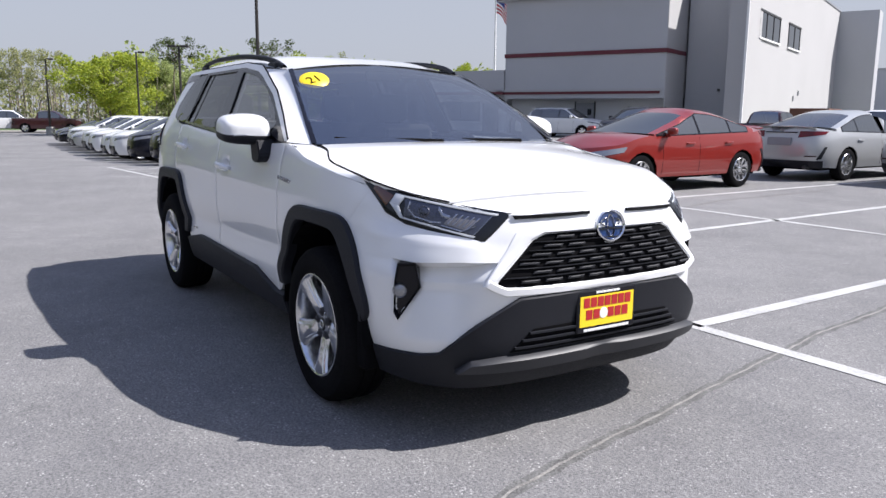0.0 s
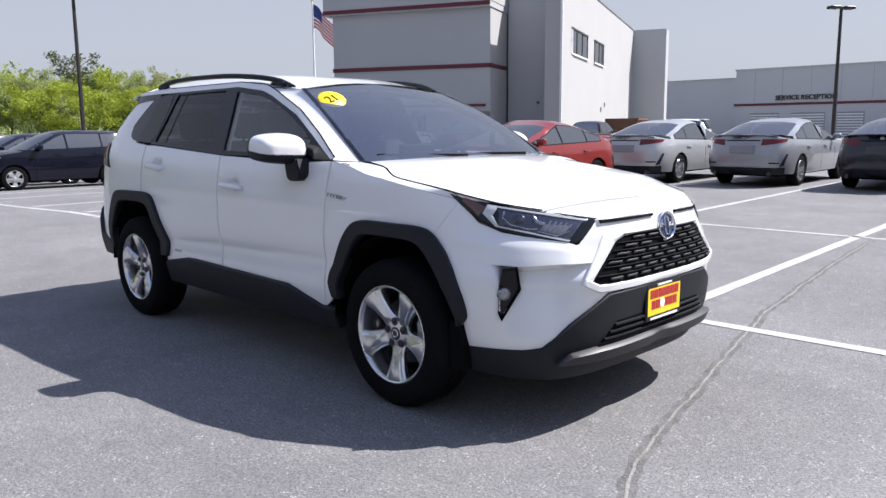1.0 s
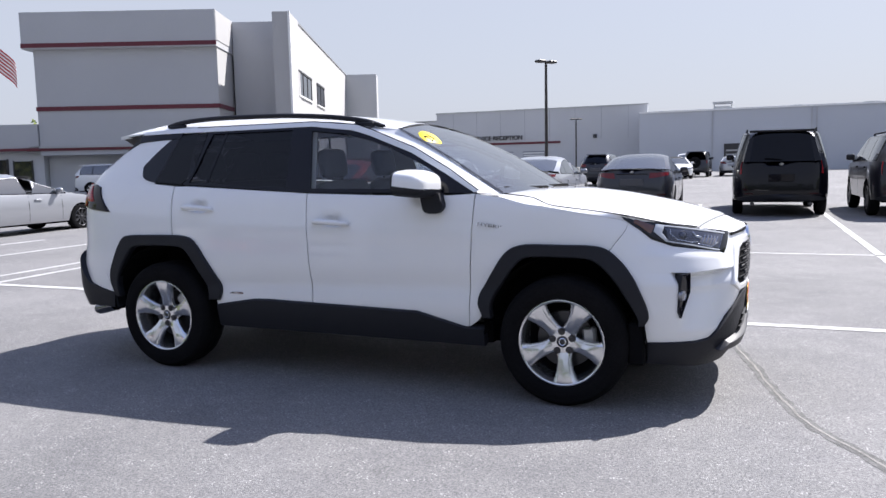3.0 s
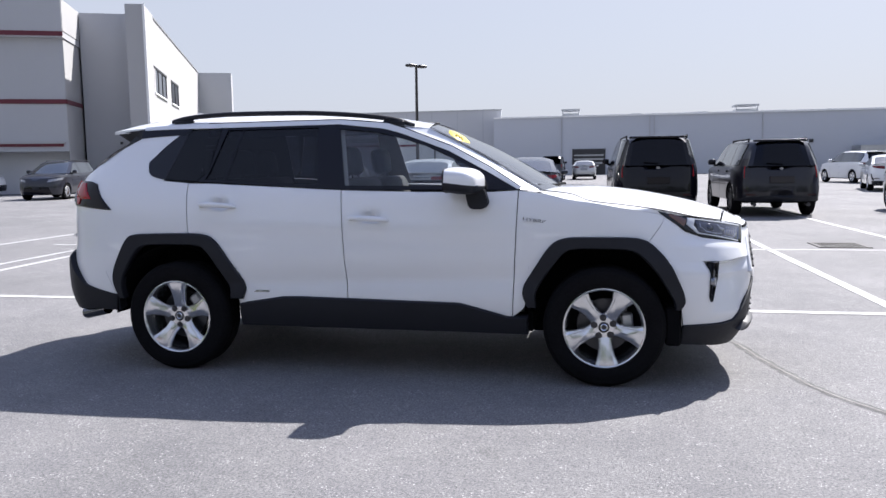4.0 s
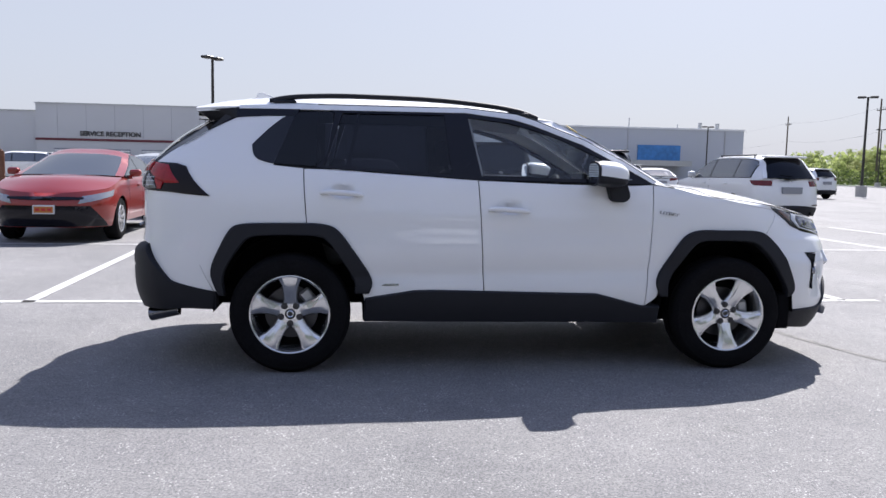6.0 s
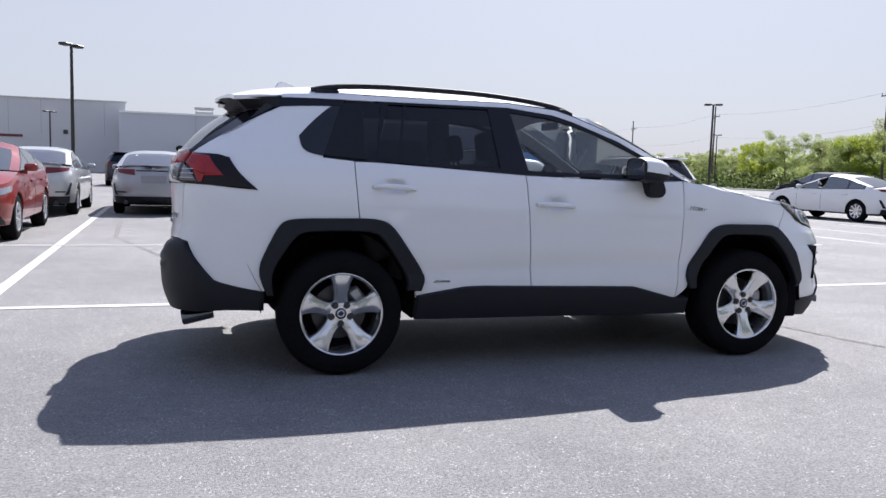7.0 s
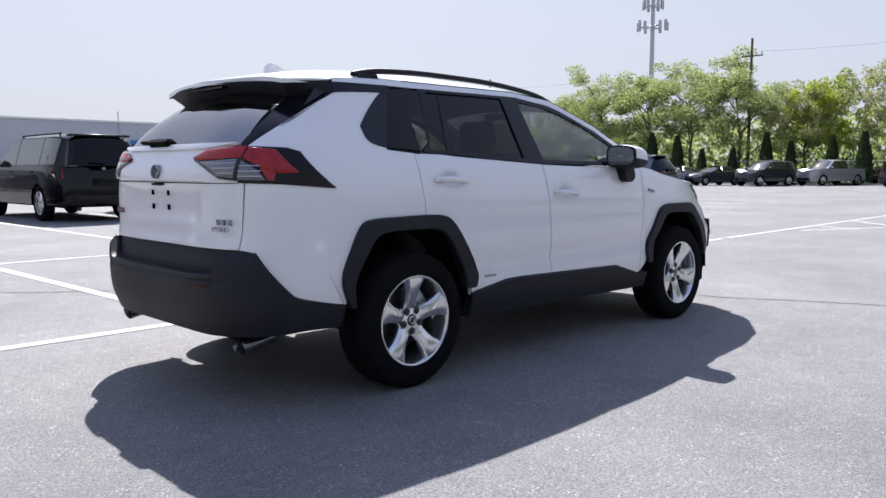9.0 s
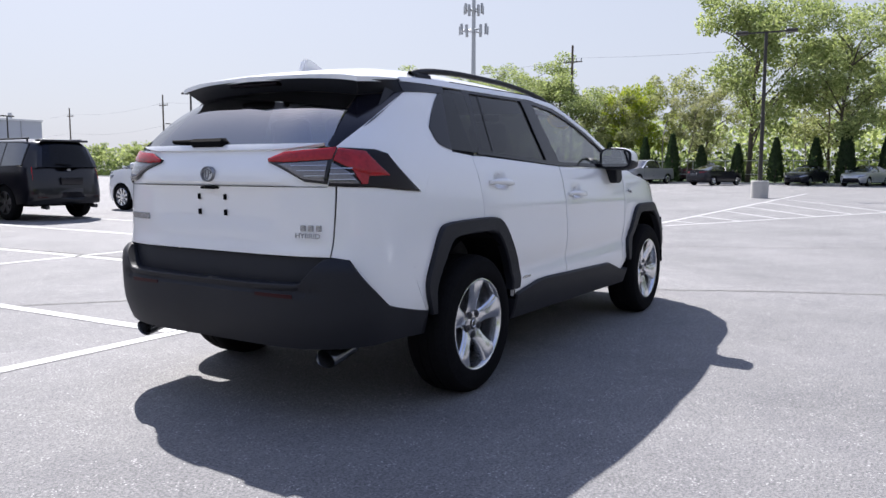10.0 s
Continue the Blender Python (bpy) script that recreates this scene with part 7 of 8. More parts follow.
for r in range(6):
    z = 0.662 + r * 0.0325
    half = float(np.interp(z, [0.63, 0.66, 0.83], [0.50, 0.52, 0.34]))
    n = 6
    for k in range(-n, n):
        y0 = (k + 0.5 * (r % 2)) * 0.108
        y1 = y0 + 0.080
        if abs(y0) > half or abs(y1) > half or abs((y0 + y1) / 2) < 0.07 and r > 3:
            continue
        sd = -1 if (y0 + y1) / 2 > 0 else 1
        yy = sorted((abs(y0), abs(y1))) if y0 * y1 > 0 else [0.0, max(abs(y0), abs(y1))]
        patch(S, [(F(yy[1], z), z - 0.005), (F(yy[0], z), z - 0.005)], [(F(yy[1], z), z + 0.005), (F(yy[0], z), z + 0.005)], off=0.014, depth=0.014, drop=0.003, step=0.08, rows=1, side=sd, bm=bm)
    patch(S, [(F(half - 0.01, z), z + 0.0145), (NOSE, z + 0.0145)], [(F(half - 0.02, z), z + 0.0178), (NOSE, z + 0.0178)], off=0.012, depth=0.008, step=0.1, rows=1, bm=bm)
    patch(S, [(F(half - 0.01, z), z + 0.0145), (NOSE, z + 0.0145)], [(F(half - 0.02, z), z + 0.0178), (NOSE, z + 0.0178)], off=0.012, depth=0.008, step=0.1, rows=1, side=-1, bm=bm)
part("grille_mesh", bm, M_TRIM, gr, "black staggered grille bars")


skin("hood_gap", [(F(0.42, 0.893), 0.893), (F(0.10, 0.903), 0.903)], [(F(0.425, 0.905), 0.905), (F(0.10, 0.914), 0.914)], M_UNDER, label="dark gap under the hood edge", off=0.010, depth=0.012)


def emblem(name, at, tilt, r, disc):
    m = at @ Matrix.Rotation(radians(tilt), 4, "Y")
    sq = m @ Matrix.Diagonal((1, 1.12, 0.92, 1)) @ Matrix.Rotation(radians(90), 4, "Y")
    ring = lathe(bmesh.new(), [(r * 0.84, -0.004), (r * 0.87, 0.008), (r * 0.93, 0.011), (r, 0.008), (r * 1.02, -0.01)], 36, sq)
    if disc:
        bm = lathe(bmesh.new(), [(0.0, 0.004), (r * 0.9, 0.002), (r * 0.92, -0.01)], 32, sq)
        d = part(name, bm, disc, suv, "oval badge", smooth=40)
        part("badge_ring", ring, M_CHROME, d, smooth=50)
    else:
        d = part(name, ring, M_BADGE, suv, "chrome oval badge on white", smooth=50)
    for w, h, o in ((0.30, 0.82, 0.0), (0.80, 0.36, 0.22)):
        bm = bmesh.new()
        rr = r * 0.86
        lathe(bm, [(rr * 0.86, 0.004), (rr * 0.93, 0.010), (rr, 0.004)], 30, sq @ Matrix.Translation((-o * r, 0, 0)) @ Matrix.Diagonal((h, w, 1, 1)))
        part("badge_loop", bm, M_CHROME if disc else M_BADGE, d, smooth=50)


bm = bmesh.new()
lathe(bm, [(0.0, 0.0), (0.074, -0.002), (0.086, -0.010), (0.102, -0.04)], 32, pose(2.238, 0, 0.853) @ Matrix.Diagonal((1, 1.1, 0.95, 1)) @ Matrix.Rotation(radians(82), 4, "Y"))
part("badge_mount", bm, W_, suv, "white badge mount", smooth=60)
emblem("badge", pose(2.243, 0, 0.853), -8, 0.070, M_BLUEBADGE)
emblem("rear_badge", pose(-2.280, 0, 1.108, 0, 0, 180), -4, 0.038, None)


def plate():
    bm = bmesh.new()
    box(bm, (2.230, -0.160, 0.418), (2.248, 0.160, 0.596), 0.006)
    p = part("front_plate", bm, M_GLOSSBLACK, suv, "yellow dealer plate in a black frame")
    bm = bmesh.new()
    box(bm, (2.248, -0.146, 0.446), (2.2495, 0.146, 0.572))
    part("plate_face", bm, M_YELLOW, p, "yellow plate face with red blocks")
    rows = ((0.545, 0.262, 0.040, 7, M_PRINTRED), (0.495, 0.235, 0.040, 6, M_PRINTRED), (0.431, 0.25, 0.010, 13, M_WHITE), (0.584, 0.13, 0.008, 7, M_WHITE))
    for z, wd, hh, n, mt in rows:
        for k in range(n):
            y = -wd / 2 + wd * k / n
            if mt is M_PRINTRED and n == 6 and k == 2:
                continue
            bm = bmesh.new()
            box(bm, (2.2475, y + wd / n * 0.08, z - hh / 2), (2.2512, y + wd / n * 0.92, z + hh / 2))
            part("print_bar", bm, mt, p)
    bm = bmesh.new()
    lathe(bm, [(0, 0.0015), (0.022, 0.0015), (0.023, 0)], 18, pose(2.2500, -0.02, 0.495, 0, 90, 0))
    part("print_mark", bm, M_WHITE, p)


plate()

# lamps
hl_low = [(X(1.636, 1.018), 1.018), (X(1.79, 0.900), 0.900), (X(1.89, 0.862), 0.862), (F(0.545, 0.806), 0.806)]
hl_up = [(X(1.644, 1.028), 1.028), (X(1.90, 0.966), 0.966), (F(0.425, 0.915), 0.915)]
HL_TL, HL_TR = Vector((X(1.835, 0.966), 0.966)), Vector((F(0.47, 0.909), 0.909))
HL_BL, HL_BR = Vector((X(1.865, 0.887), 0.887)), Vector((F(0.57, 0.826), 0.826))
for hlamp in skin("headlamp", hl_low, hl_up, M_LAMPHOUSE, label="smoked headlamp with white light guide", off=0.006, depth=0.02, drop=0.003, step=0.04):
    sd = 1 if hlamp.data.vertices[0].co.y < 0 else -1
    def strip(nm, lo, hi, mt, off=0.010):
        part(nm, patch(S, lo, hi, off=off, depth=0.006, drop=0.002, step=0.03, side=sd, rows=2), mt, hlamp, smooth=40)
    def spot(u, v):
        low, top = HL_BL.lerp(HL_BR, u), HL_TL.lerp(HL_TR, u)
        return tuple(low.lerp(top, v))
    def line(nm, pts, w, mt, off):
        for p, q in zip(pts, pts[1:]):
            strip(nm, [spot(p[0], p[1] - w), spot(q[0], q[1] - w)], [spot(p[0], p[1] + w), spot(q[0], q[1] + w)], mt, off)
    strip("lamp_bowl", [spot(0.02, 0.06), spot(0.97, 0.06)], [spot(0.02, 0.92), spot(0.95, 0.92)], M_LAMPBOWL, 0.0075)
    line("light_guide", [(-0.06, 0.99), (0.99, 0.97)], 0.050, M_DRL, 0.010)
    line("light_guide", [(-0.02, -0.01), (1.0, 0.0)], 0.042, M_DRL, 0.010)
    strip("light_guide", [spot(-0.16, 0.50), spot(-0.05, 0.50)], [spot(-0.07, 1.04), spot(0.04, 1.03)], M_DRL, 0.011)
    strip("light_guide", [spot(-0.02, -0.04), spot(0.03, -0.02)], [spot(-0.16, 0.52), spot(-0.05, 0.52)], M_DRL, 0.011)
    strip("inner_edge", [spot(0.962, 0.04), spot(0.975, 0.04)], [spot(0.940, 0.93), spot(0.953, 0.93)], M_REFLECT, 0.010)
    line("projector_edge", [(0.09, 0.80), (0.065, 0.50)], 0.10, M_REFLECT, 0.010)
    line("projector_edge", [(0.07, 0.48), (0.17, 0.20), (0.40, 0.16), (0.50, 0.24)], 0.035, M_REFLECT, 0.010)
    line("reflector_bowl", [(0.40, 0.80), (0.47, 0.56), (0.56, 0.52)], 0.075, M_REFLECT, 0.010)
    strip("reflector_bowl", [spot(0.52, 0.18), spot(0.86, 0.12)], [spot(0.55, 0.55), spot(0.86, 0.66)], M_PALELENS, 0.0085)
    for k in range(5):
        u = 0.58 + 0.062 * k
        strip("reflector_rib", [spot(u, 0.24), spot(u + 0.022, 0.24)], [spot(u + 0.02, 0.72), spot(u + 0.042, 0.72)], M_REFLECT, 0.0115)
    line("projector_edge", [(0.52, 0.12), (0.80, 0.10), (0.90, 0.40)], 0.03, M_REFLECT, 0.0115)
    for u, v in ((0.26, 0.52),):
        la, lz = spot(u, v)
        c = S.at(la, lz, 0.008)
        n = (S.at(la, lz, 0.05) - S.at(la, lz, 0.01)).normalized()
        c.y, n.y = c.y * sd, n.y * sd
        m = Matrix.Translation(c) @ n.to_track_quat("Z", "Y").to_matrix().to_4x4()
        part("lens", lathe(bmesh.new(), [(0.0, 0.005), (0.012, 0.004), (0.019, 0.001), (0.021, 0.003), (0.024, 0.0)], 20, m), M_LAMPBOWL, hlamp, smooth=50)
    strip("amber_corner", [(X(1.70, 0.985), 0.985), (X(1.785, 0.925), 0.925)], [(X(1.705, 1.005), 1.005), (X(1.80, 0.965), 0.965)], M_AMBER, 0.009)
FOG_RIM = [(1.952, 0.815, 0.726), (1.942, 0.824, 0.651), (1.937, 0.824, 0.530), (1.948, 0.812, 0.499), (1.983, 0.728, 0.627), (1.985, 0.755, 0.728)]
FOG_OUT = Vector((0.74, 0.67, 0.0))
for sd in (-1, 1):
    bm = bmesh.new()
    flip = Matrix.Diagonal((1, sd, 1, 1))
    mid_p = sum((Vector(p) for p in FOG_RIM), Vector()) / 6
    rings = [[bm.verts.new(flip @ (mid_p.lerp(Vector(p), k) + FOG_OUT * o)) for p in FOG_RIM] for k, o in ((1.0, -0.05), (1.0, 0.004), (0.95, 0.005), (0.84, -0.010))]
    for p, q in zip(rings, rings[1:]):
        for k in range(6):
            bm.faces.new((p[k], p[(k + 1) % 6], q[(k + 1) % 6], q[k]))
    bm.faces.new(rings[-1])
    bmesh.ops.recalc_face_normals(bm, faces=bm.faces)
    fg = part("fog_bezel", bm, M_GLOSSBLACK, suv, "black fog lamp bezel", smooth=25)
    c, n = flip @ (Vector((1.950, 0.802, 0.617)) + FOG_OUT * 0.006), flip @ Vector((0.93, 0.36, 0.02))
    m = Matrix.Translation(c) @ n.to_track_quat("Z", "Y").to_matrix().to_4x4()
    part("fog_lamp", lathe(bmesh.new(), [(0.0, 0.012), (0.014, 0.010), (0.023, 0.004), (0.026, 0.008), (0.029, -0.01)], 24, m), M_CLEARLAMP, fg, "round clear fog lamp", smooth=50)
tl_out = skin("tail_lamp", [(X(-1.800, 1.032), 1.032), (X(-2.05, 1.052), 1.052), (B(0.655, 1.058), 1.058)], [(X(-1.945, 1.200), 1.200), (X(-2.00, 1.216), 1.216), (B(0.655, 1.222), 1.222)], M_DARKRED, label="dark wedge tail lamp with red lens", off=0.010, depth=0.025, drop=0.004, step=0.04)
for t in tl_out:
    sd = 1 if t.data.vertices[0].co.y < 0 else -1
    bm = patch(S, [(X(-1.975, 1.10), 1.102), (X(-2.065, 1.10), 1.100), (X(-2.125, 1.125), 1.125), (B(0.656, 1.165), 1.166)], [(X(-2.048, 1.203), 1.204), (B(0.656, 1.215), 1.215)], off=0.016, depth=0.008, drop=0.003, step=0.04, side=sd)
    patch(S, [(X(-2.085, 1.064), 1.066), (X(-2.105, 1.066), 1.066)], [(X(-2.072, 1.10), 1.102), (X(-2.125, 1.125), 1.125)], off=0.016, depth=0.008, step=0.03, side=sd, bm=bm)
    part("red_lens", bm, M_REDLAMP, t, "red lens", smooth=40)
    bm = patch(S, [(X(-2.112, 1.066), 1.068), (B(0.657, 1.07), 1.072)], [(X(-2.137, 1.112), 1.114), (B(0.657, 1.15), 1.155)], off=0.016, depth=0.006, drop=0.002, step=0.04, side=sd)
    part("clear_lens", bm, M_PALELENS, t, "ribbed clear lens", smooth=40)
    for k in range(3):
        z = 1.083 + 0.022 * k
        bm = patch(S, [(X(-2.125, z), z), (B(0.658, z), z)], [(X(-2.125, z), z + 0.005), (B(0.658, z), z + 0.005)], off=0.018, depth=0.004, step=0.03, rows=1, side=sd)
        part("lamp_rib", bm, M_REFLECT, t)
for t in skin("gate_lamp", [(B(0.652, 1.066), 1.066), (B(0.56, 1.076), 1.076), (B(0.365, 1.155), 1.155)], [(B(0.652, 1.220), 1.220), (B(0.44, 1.202), 1.202), (B(0.355, 1.172), 1.172)], M_LAMPHOUSE, label="clear and red tailgate lamp", off=0.016, depth=0.02, drop=0.004, step=0.04):
    sd = 1 if t.data.vertices[0].co.y < 0 else -1
    bm = patch(S, [(B(0.6515, 1.165), 1.166), (B(0.45, 1.155), 1.155), (B(0.368, 1.158), 1.158)], [(B(0.6515, 1.217), 1.217), (B(0.44, 1.199), 1.199), (B(0.36, 1.17), 1.170)], off=0.022, depth=0.008, drop=0.003, step=0.03, side=sd)
    part("red_lens", bm, M_REDLAMP, t, "red lens", smooth=40)
    bm = patch(S, [(B(0.640, 1.08), 1.078), (B(0.555, 1.088), 1.088)], [(B(0.640, 1.16), 1.160), (B(0.42, 1.148), 1.148)], off=0.0195, depth=0.006, drop=0.002, step=0.03, side=sd)
    part("clear_lens", bm, M_PALELENS, t, "clear lens", smooth=40)
    for k in range(3):
        z = 1.098 + 0.020 * k
        bm = patch(S, [(B(0.640, z), z), (B(0.56 - 0.035 * k, z), z)], [(B(0.640, z), z + 0.004), (B(0.56 - 0.035 * k, z), z + 0.004)], off=0.0215, depth=0.004, step=0.06, rows=1, side=sd)
        part("lamp_rib", bm, M_REFLECT, t)

# rails, fin, wipers, handles, mirrors
for sd in (-1, 1):
    cu = bend3([(0.17, sd * 0.575, 1.543), (0.06, sd * 0.583, 1.580), (-0.2, sd * 0.592, 1.617), (-0.6, sd * 0.598, 1.641), (-1.0, sd * 0.596, 1.645), (-1.28, sd * 0.588, 1.636), (-1.42, sd * 0.583, 1.620), (-1.49, sd * 0.58, 1.604)])
    bm = bmesh.new()
    rings = []
    for i in range(33):
        c = cu(i / 32)
        rings.append([bm.verts.new(c + Vector((0, 0.016 * math.cos(t), 0.016 * math.sin(t)))) for t in [math.pi * k / 4 for k in range(8)]])
    for p, q in zip(rings, rings[1:]):
        for k in range(8):
            bm.faces.new((p[k], q[k], q[(k + 1) % 8], p[(k + 1) % 8]))
    bmesh.ops.recalc_face_normals(bm, faces=bm.faces)
    rail = part("roof_rail", bm, M_TRIM, suv, "black roof rail", smooth=60)
    for x, zz in ((0.04, 1.582), (-1.40, 1.616)):
        bm = bmesh.new()
        box(bm, (x - 0.07, sd * 0.59 - 0.016, zz - 0.06), (x + 0.07, sd * 0.59 + 0.016, zz - 0.002), 0.01)
        part("rail_foot", bm, M_TRIM, rail)
bm = bmesh.new()
prism(bm, [(-1.66, 1.62), (-1.44, 1.635), (-1.47, 1.655), (-1.60, 1.705), (-1.63, 1.70)], -0.022, 0.022, "y")
bmesh.ops.bevel(bm, geom=list(bm.edges), offset=0.01, segments=2, affect="EDGES")
part("antenna_fin", bm, W_, suv, "white shark fin antenna", smooth=50)
bm = bmesh.new()
rod(bm, (-2.225, -0.03, 1.252), (-2.200, 0.335, 1.262), 0.017, 0.008)
box(bm, (-2.245, -0.06, 1.232), (-2.195, 0.17, 1.272), 0.014)
part("rear_wiper", bm, M_UNDER, suv, "black rear wiper")
for a, b in (((1.06, 0.45, 1.148), (0.985, -0.22, 1.162)), ((1.05, -0.05, 1.15), (0.95, -0.62, 1.168))):
    bm = rod(bmesh.new(), a, b, 0.010, 0.006, 8)
    part("wiper", bm, M_UNDER, suv, "black wiper arm")
for doors, (hx, hz) in zip((DOOR_F, DOOR_R), GRIPS):
    for d, sd in zip(doors, (1, -1)):
        bm, rings = bmesh.new(), []
        for k in range(15):
            u = k / 14
            e = (1 - abs(2 * u - 1) ** 3.5)
            mid_z, tall, deep = hz + 0.004 - 0.013 * u, 0.006 + 0.011 * e, 0.005 + 0.008 * e
            c = S.at(X(hx + 0.258 * u, mid_z), mid_z, 0.010 + 0.026 * e)
            rings.append([bm.verts.new((c.x, sd * (c.y - deep * math.cos(t)), c.z + tall * math.sin(t))) for t in [math.pi * q / 5 for q in range(10)]])
        for p, q in zip(rings, rings[1:]):
            for k in range(10):
                bm.faces.new((p[k], q[k], q[(k + 1) % 10], p[(k + 1) % 10]))
        bm.faces.new(rings[0])
        bm.faces.new(rings[-1][::-1])
        patch(S, xz((hx + 0.006, hz - 0.008), (hx + 0.05, hz - 0.010)), xz((hx + 0.006, hz + 0.012), (hx + 0.05, hz + 0.012)), off=0.022, depth=0.03, step=0.03, rows=2, side=sd, bm=bm)
        patch(S, xz((hx + 0.20, hz - 0.016), (hx + 0.25, hz - 0.016)), xz((hx + 0.20, hz + 0.004), (hx + 0.25, hz + 0.003)), off=0.022, depth=0.03, step=0.03, rows=2, side=sd, bm=bm)
        bmesh.ops.recalc_face_normals(bm, faces=bm.faces)
        part("door_handle", bm, W_, d, "white pull handle", smooth=45)


def mirror(sd):
    bm = bmesh.new()
    bmesh.ops.create_uvsphere(bm, u_segments=32, v_segments=20, radius=1.0)
    for v in bm.verts:
        x, y, z = (math.copysign(abs(c) ** 0.52, c) for c in v.co)
        drop = 0.34 * max(0, x) ** 2
        v.co = (0.540 + 0.107 * x - 0.026 * y, sd * (0.948 + 0.118 * y * (1 - 0.06 * z)), 1.203 + 0.078 * z * (1 - (drop if z > 0 else 0.5 * drop)) * (1 - 0.14 * max(0, y)) - 0.008 * x)
    every = lambda b: list(b.verts) + list(b.edges) + list(b.faces)
    bmesh.ops.bisect_plane(bm, geom=every(bm), plane_co=(0.442, 0, 0), plane_no=(-1, 0, 0), clear_outer=True)
    cap = bm.copy()
    bmesh.ops.bisect_plane(cap, geom=every(cap), plane_co=(0.545, 0, 1.183), plane_no=(-0.12, 0, -1), clear_outer=True)
    bmesh.ops.bisect_plane(bm, geom=every(bm), plane_co=(0.545, 0, 1.185), plane_no=(0.12, 0, 1), clear_outer=True)
    bmesh.ops.recalc_face_normals(cap, faces=cap.faces)
    c = part("door_mirror", cap, W_, suv, "white mirror cap on black stalk", smooth=50)
    part("mirror_base", bm, M_TRIM, c, smooth=50)
    def oval(k):
        out = []
        for i in range(28):
            a = 2 * math.pi * i / 28
            y, z = (math.copysign(abs(v) ** 0.5, v) for v in (math.cos(a), math.sin(a)))
            out.append((sd * (0.948 + 0.112 * k * y), 1.206 + 0.073 * k * z * (1 - 0.14 * max(0, y))))
        return out
    part("mirror_rim", prism(bmesh.new(), oval(1.0), 0.437, 0.447, "x"), M_TRIM, c)
    part("mirror_glass", prism(bmesh.new(), oval(0.86), 0.434, 0.438, "x"), M_MIRROR, c, "mirror glass")
    bm = prism(bmesh.new(), [(0.54, 1.155), (0.562, 1.050), (0.585, 1.036), (0.645, 1.036), (0.672, 1.052), (0.682, 1.078), (0.655, 1.155)], min(sd * 0.82, sd * 0.915), max(sd * 0.82, sd * 0.915), "y")
    bmesh.ops.bevel(bm, geom=list(bm.edges), offset=0.006, segments=2, affect="EDGES", clamp_overlap=True)
    bmesh.ops.recalc_face_normals(bm, faces=bm.faces)
    part("mirror_stalk", bm, M_TRIM, c, "black mirror stalk", smooth=40)
    bm = bmesh.new()
    box(bm, (0.622, sd * 0.95 - 0.08, 1.170), (0.644, sd * 0.95 + 0.07, 1.178), 0.003)
    part("turn_signal", bm, M_CLEARLAMP, c, "slim clear turn signal")


mirror(-1)
mirror(1)

# badges
for sd in (-1, 1):
    rot = pose(0.955, sd * (S.w(0.965) + 0.006), 0.968, 90, 0, 0) if sd < 0 else pose(0.955, S.w(0.965) + 0.006, 0.968, 90, 0, 180)
    lettering("side_badge", "HYBRID", 0.026, 0.003, M_WETBADGE, rot @ Matrix(((1.75, 0.3, 0, 0), (0, 1, 0, 0), (0, 0, 1, 0), (0, 0, 0, 1))), suv)
lettering("rear_lettering", "HYBRID", 0.030, 0.002, M_WETBADGE, pose(-2.252, -0.580, 0.846, 90, 0, -84) @ Matrix.Diagonal((1.25, 1, 1, 1)), suv)
for k in range(3):
    bm = bmesh.new()
    y = -0.548 - 0.036 * k
    p = S.at(B(abs(y), 0.878), 0.878, 0.003)
    box(bm, (p.x - 0.003, y - 0.013, 0.866), (p.x + 0.004, y + 0.013, 0.891))
    part("badge_bar", bm, M_WETBADGE, suv)
for k in range(5):
    bm = bmesh.new()
    y = 0.62 - 0.036 * k
    p = S.at(B(abs(y), 0.90), 0.90, 0.003)
    box(bm, (p.x - 0.003, y - 0.013, 0.885), (p.x + 0.004, y + 0.013, 0.914))
    part("badge_bar", bm, M_WETBADGE, suv)
bm = patch(S, [(-0.815, 0.519), (-0.71, 0.519)], [(-0.795, 0.531), (-0.71, 0.531)], off=0.003, depth=0.004, step=0.05)
part("door_badge", bm, M_WETBADGE, suv, "small grey badge low on the rear door")
for y in (-0.087, 0.087):
    for z in (1.004, 0.933):
        bm = bmesh.new()
        p = S.at(B(abs(y), z), z, -0.006)
        box(bm, (p.x - 0.006, y - 0.006, z - 0.013), (p.x + 0.004, y + 0.006, z + 0.013))
        part("screw_slot", bm, M_UNDER, suv)
bm = bmesh.new()
box(bm, (-2.285, -0.055, 1.040), (-2.25, 0.055, 1.052), 0.005)
part("gate_handle", bm, M_UNDER, suv, "black tailgate handle recess")

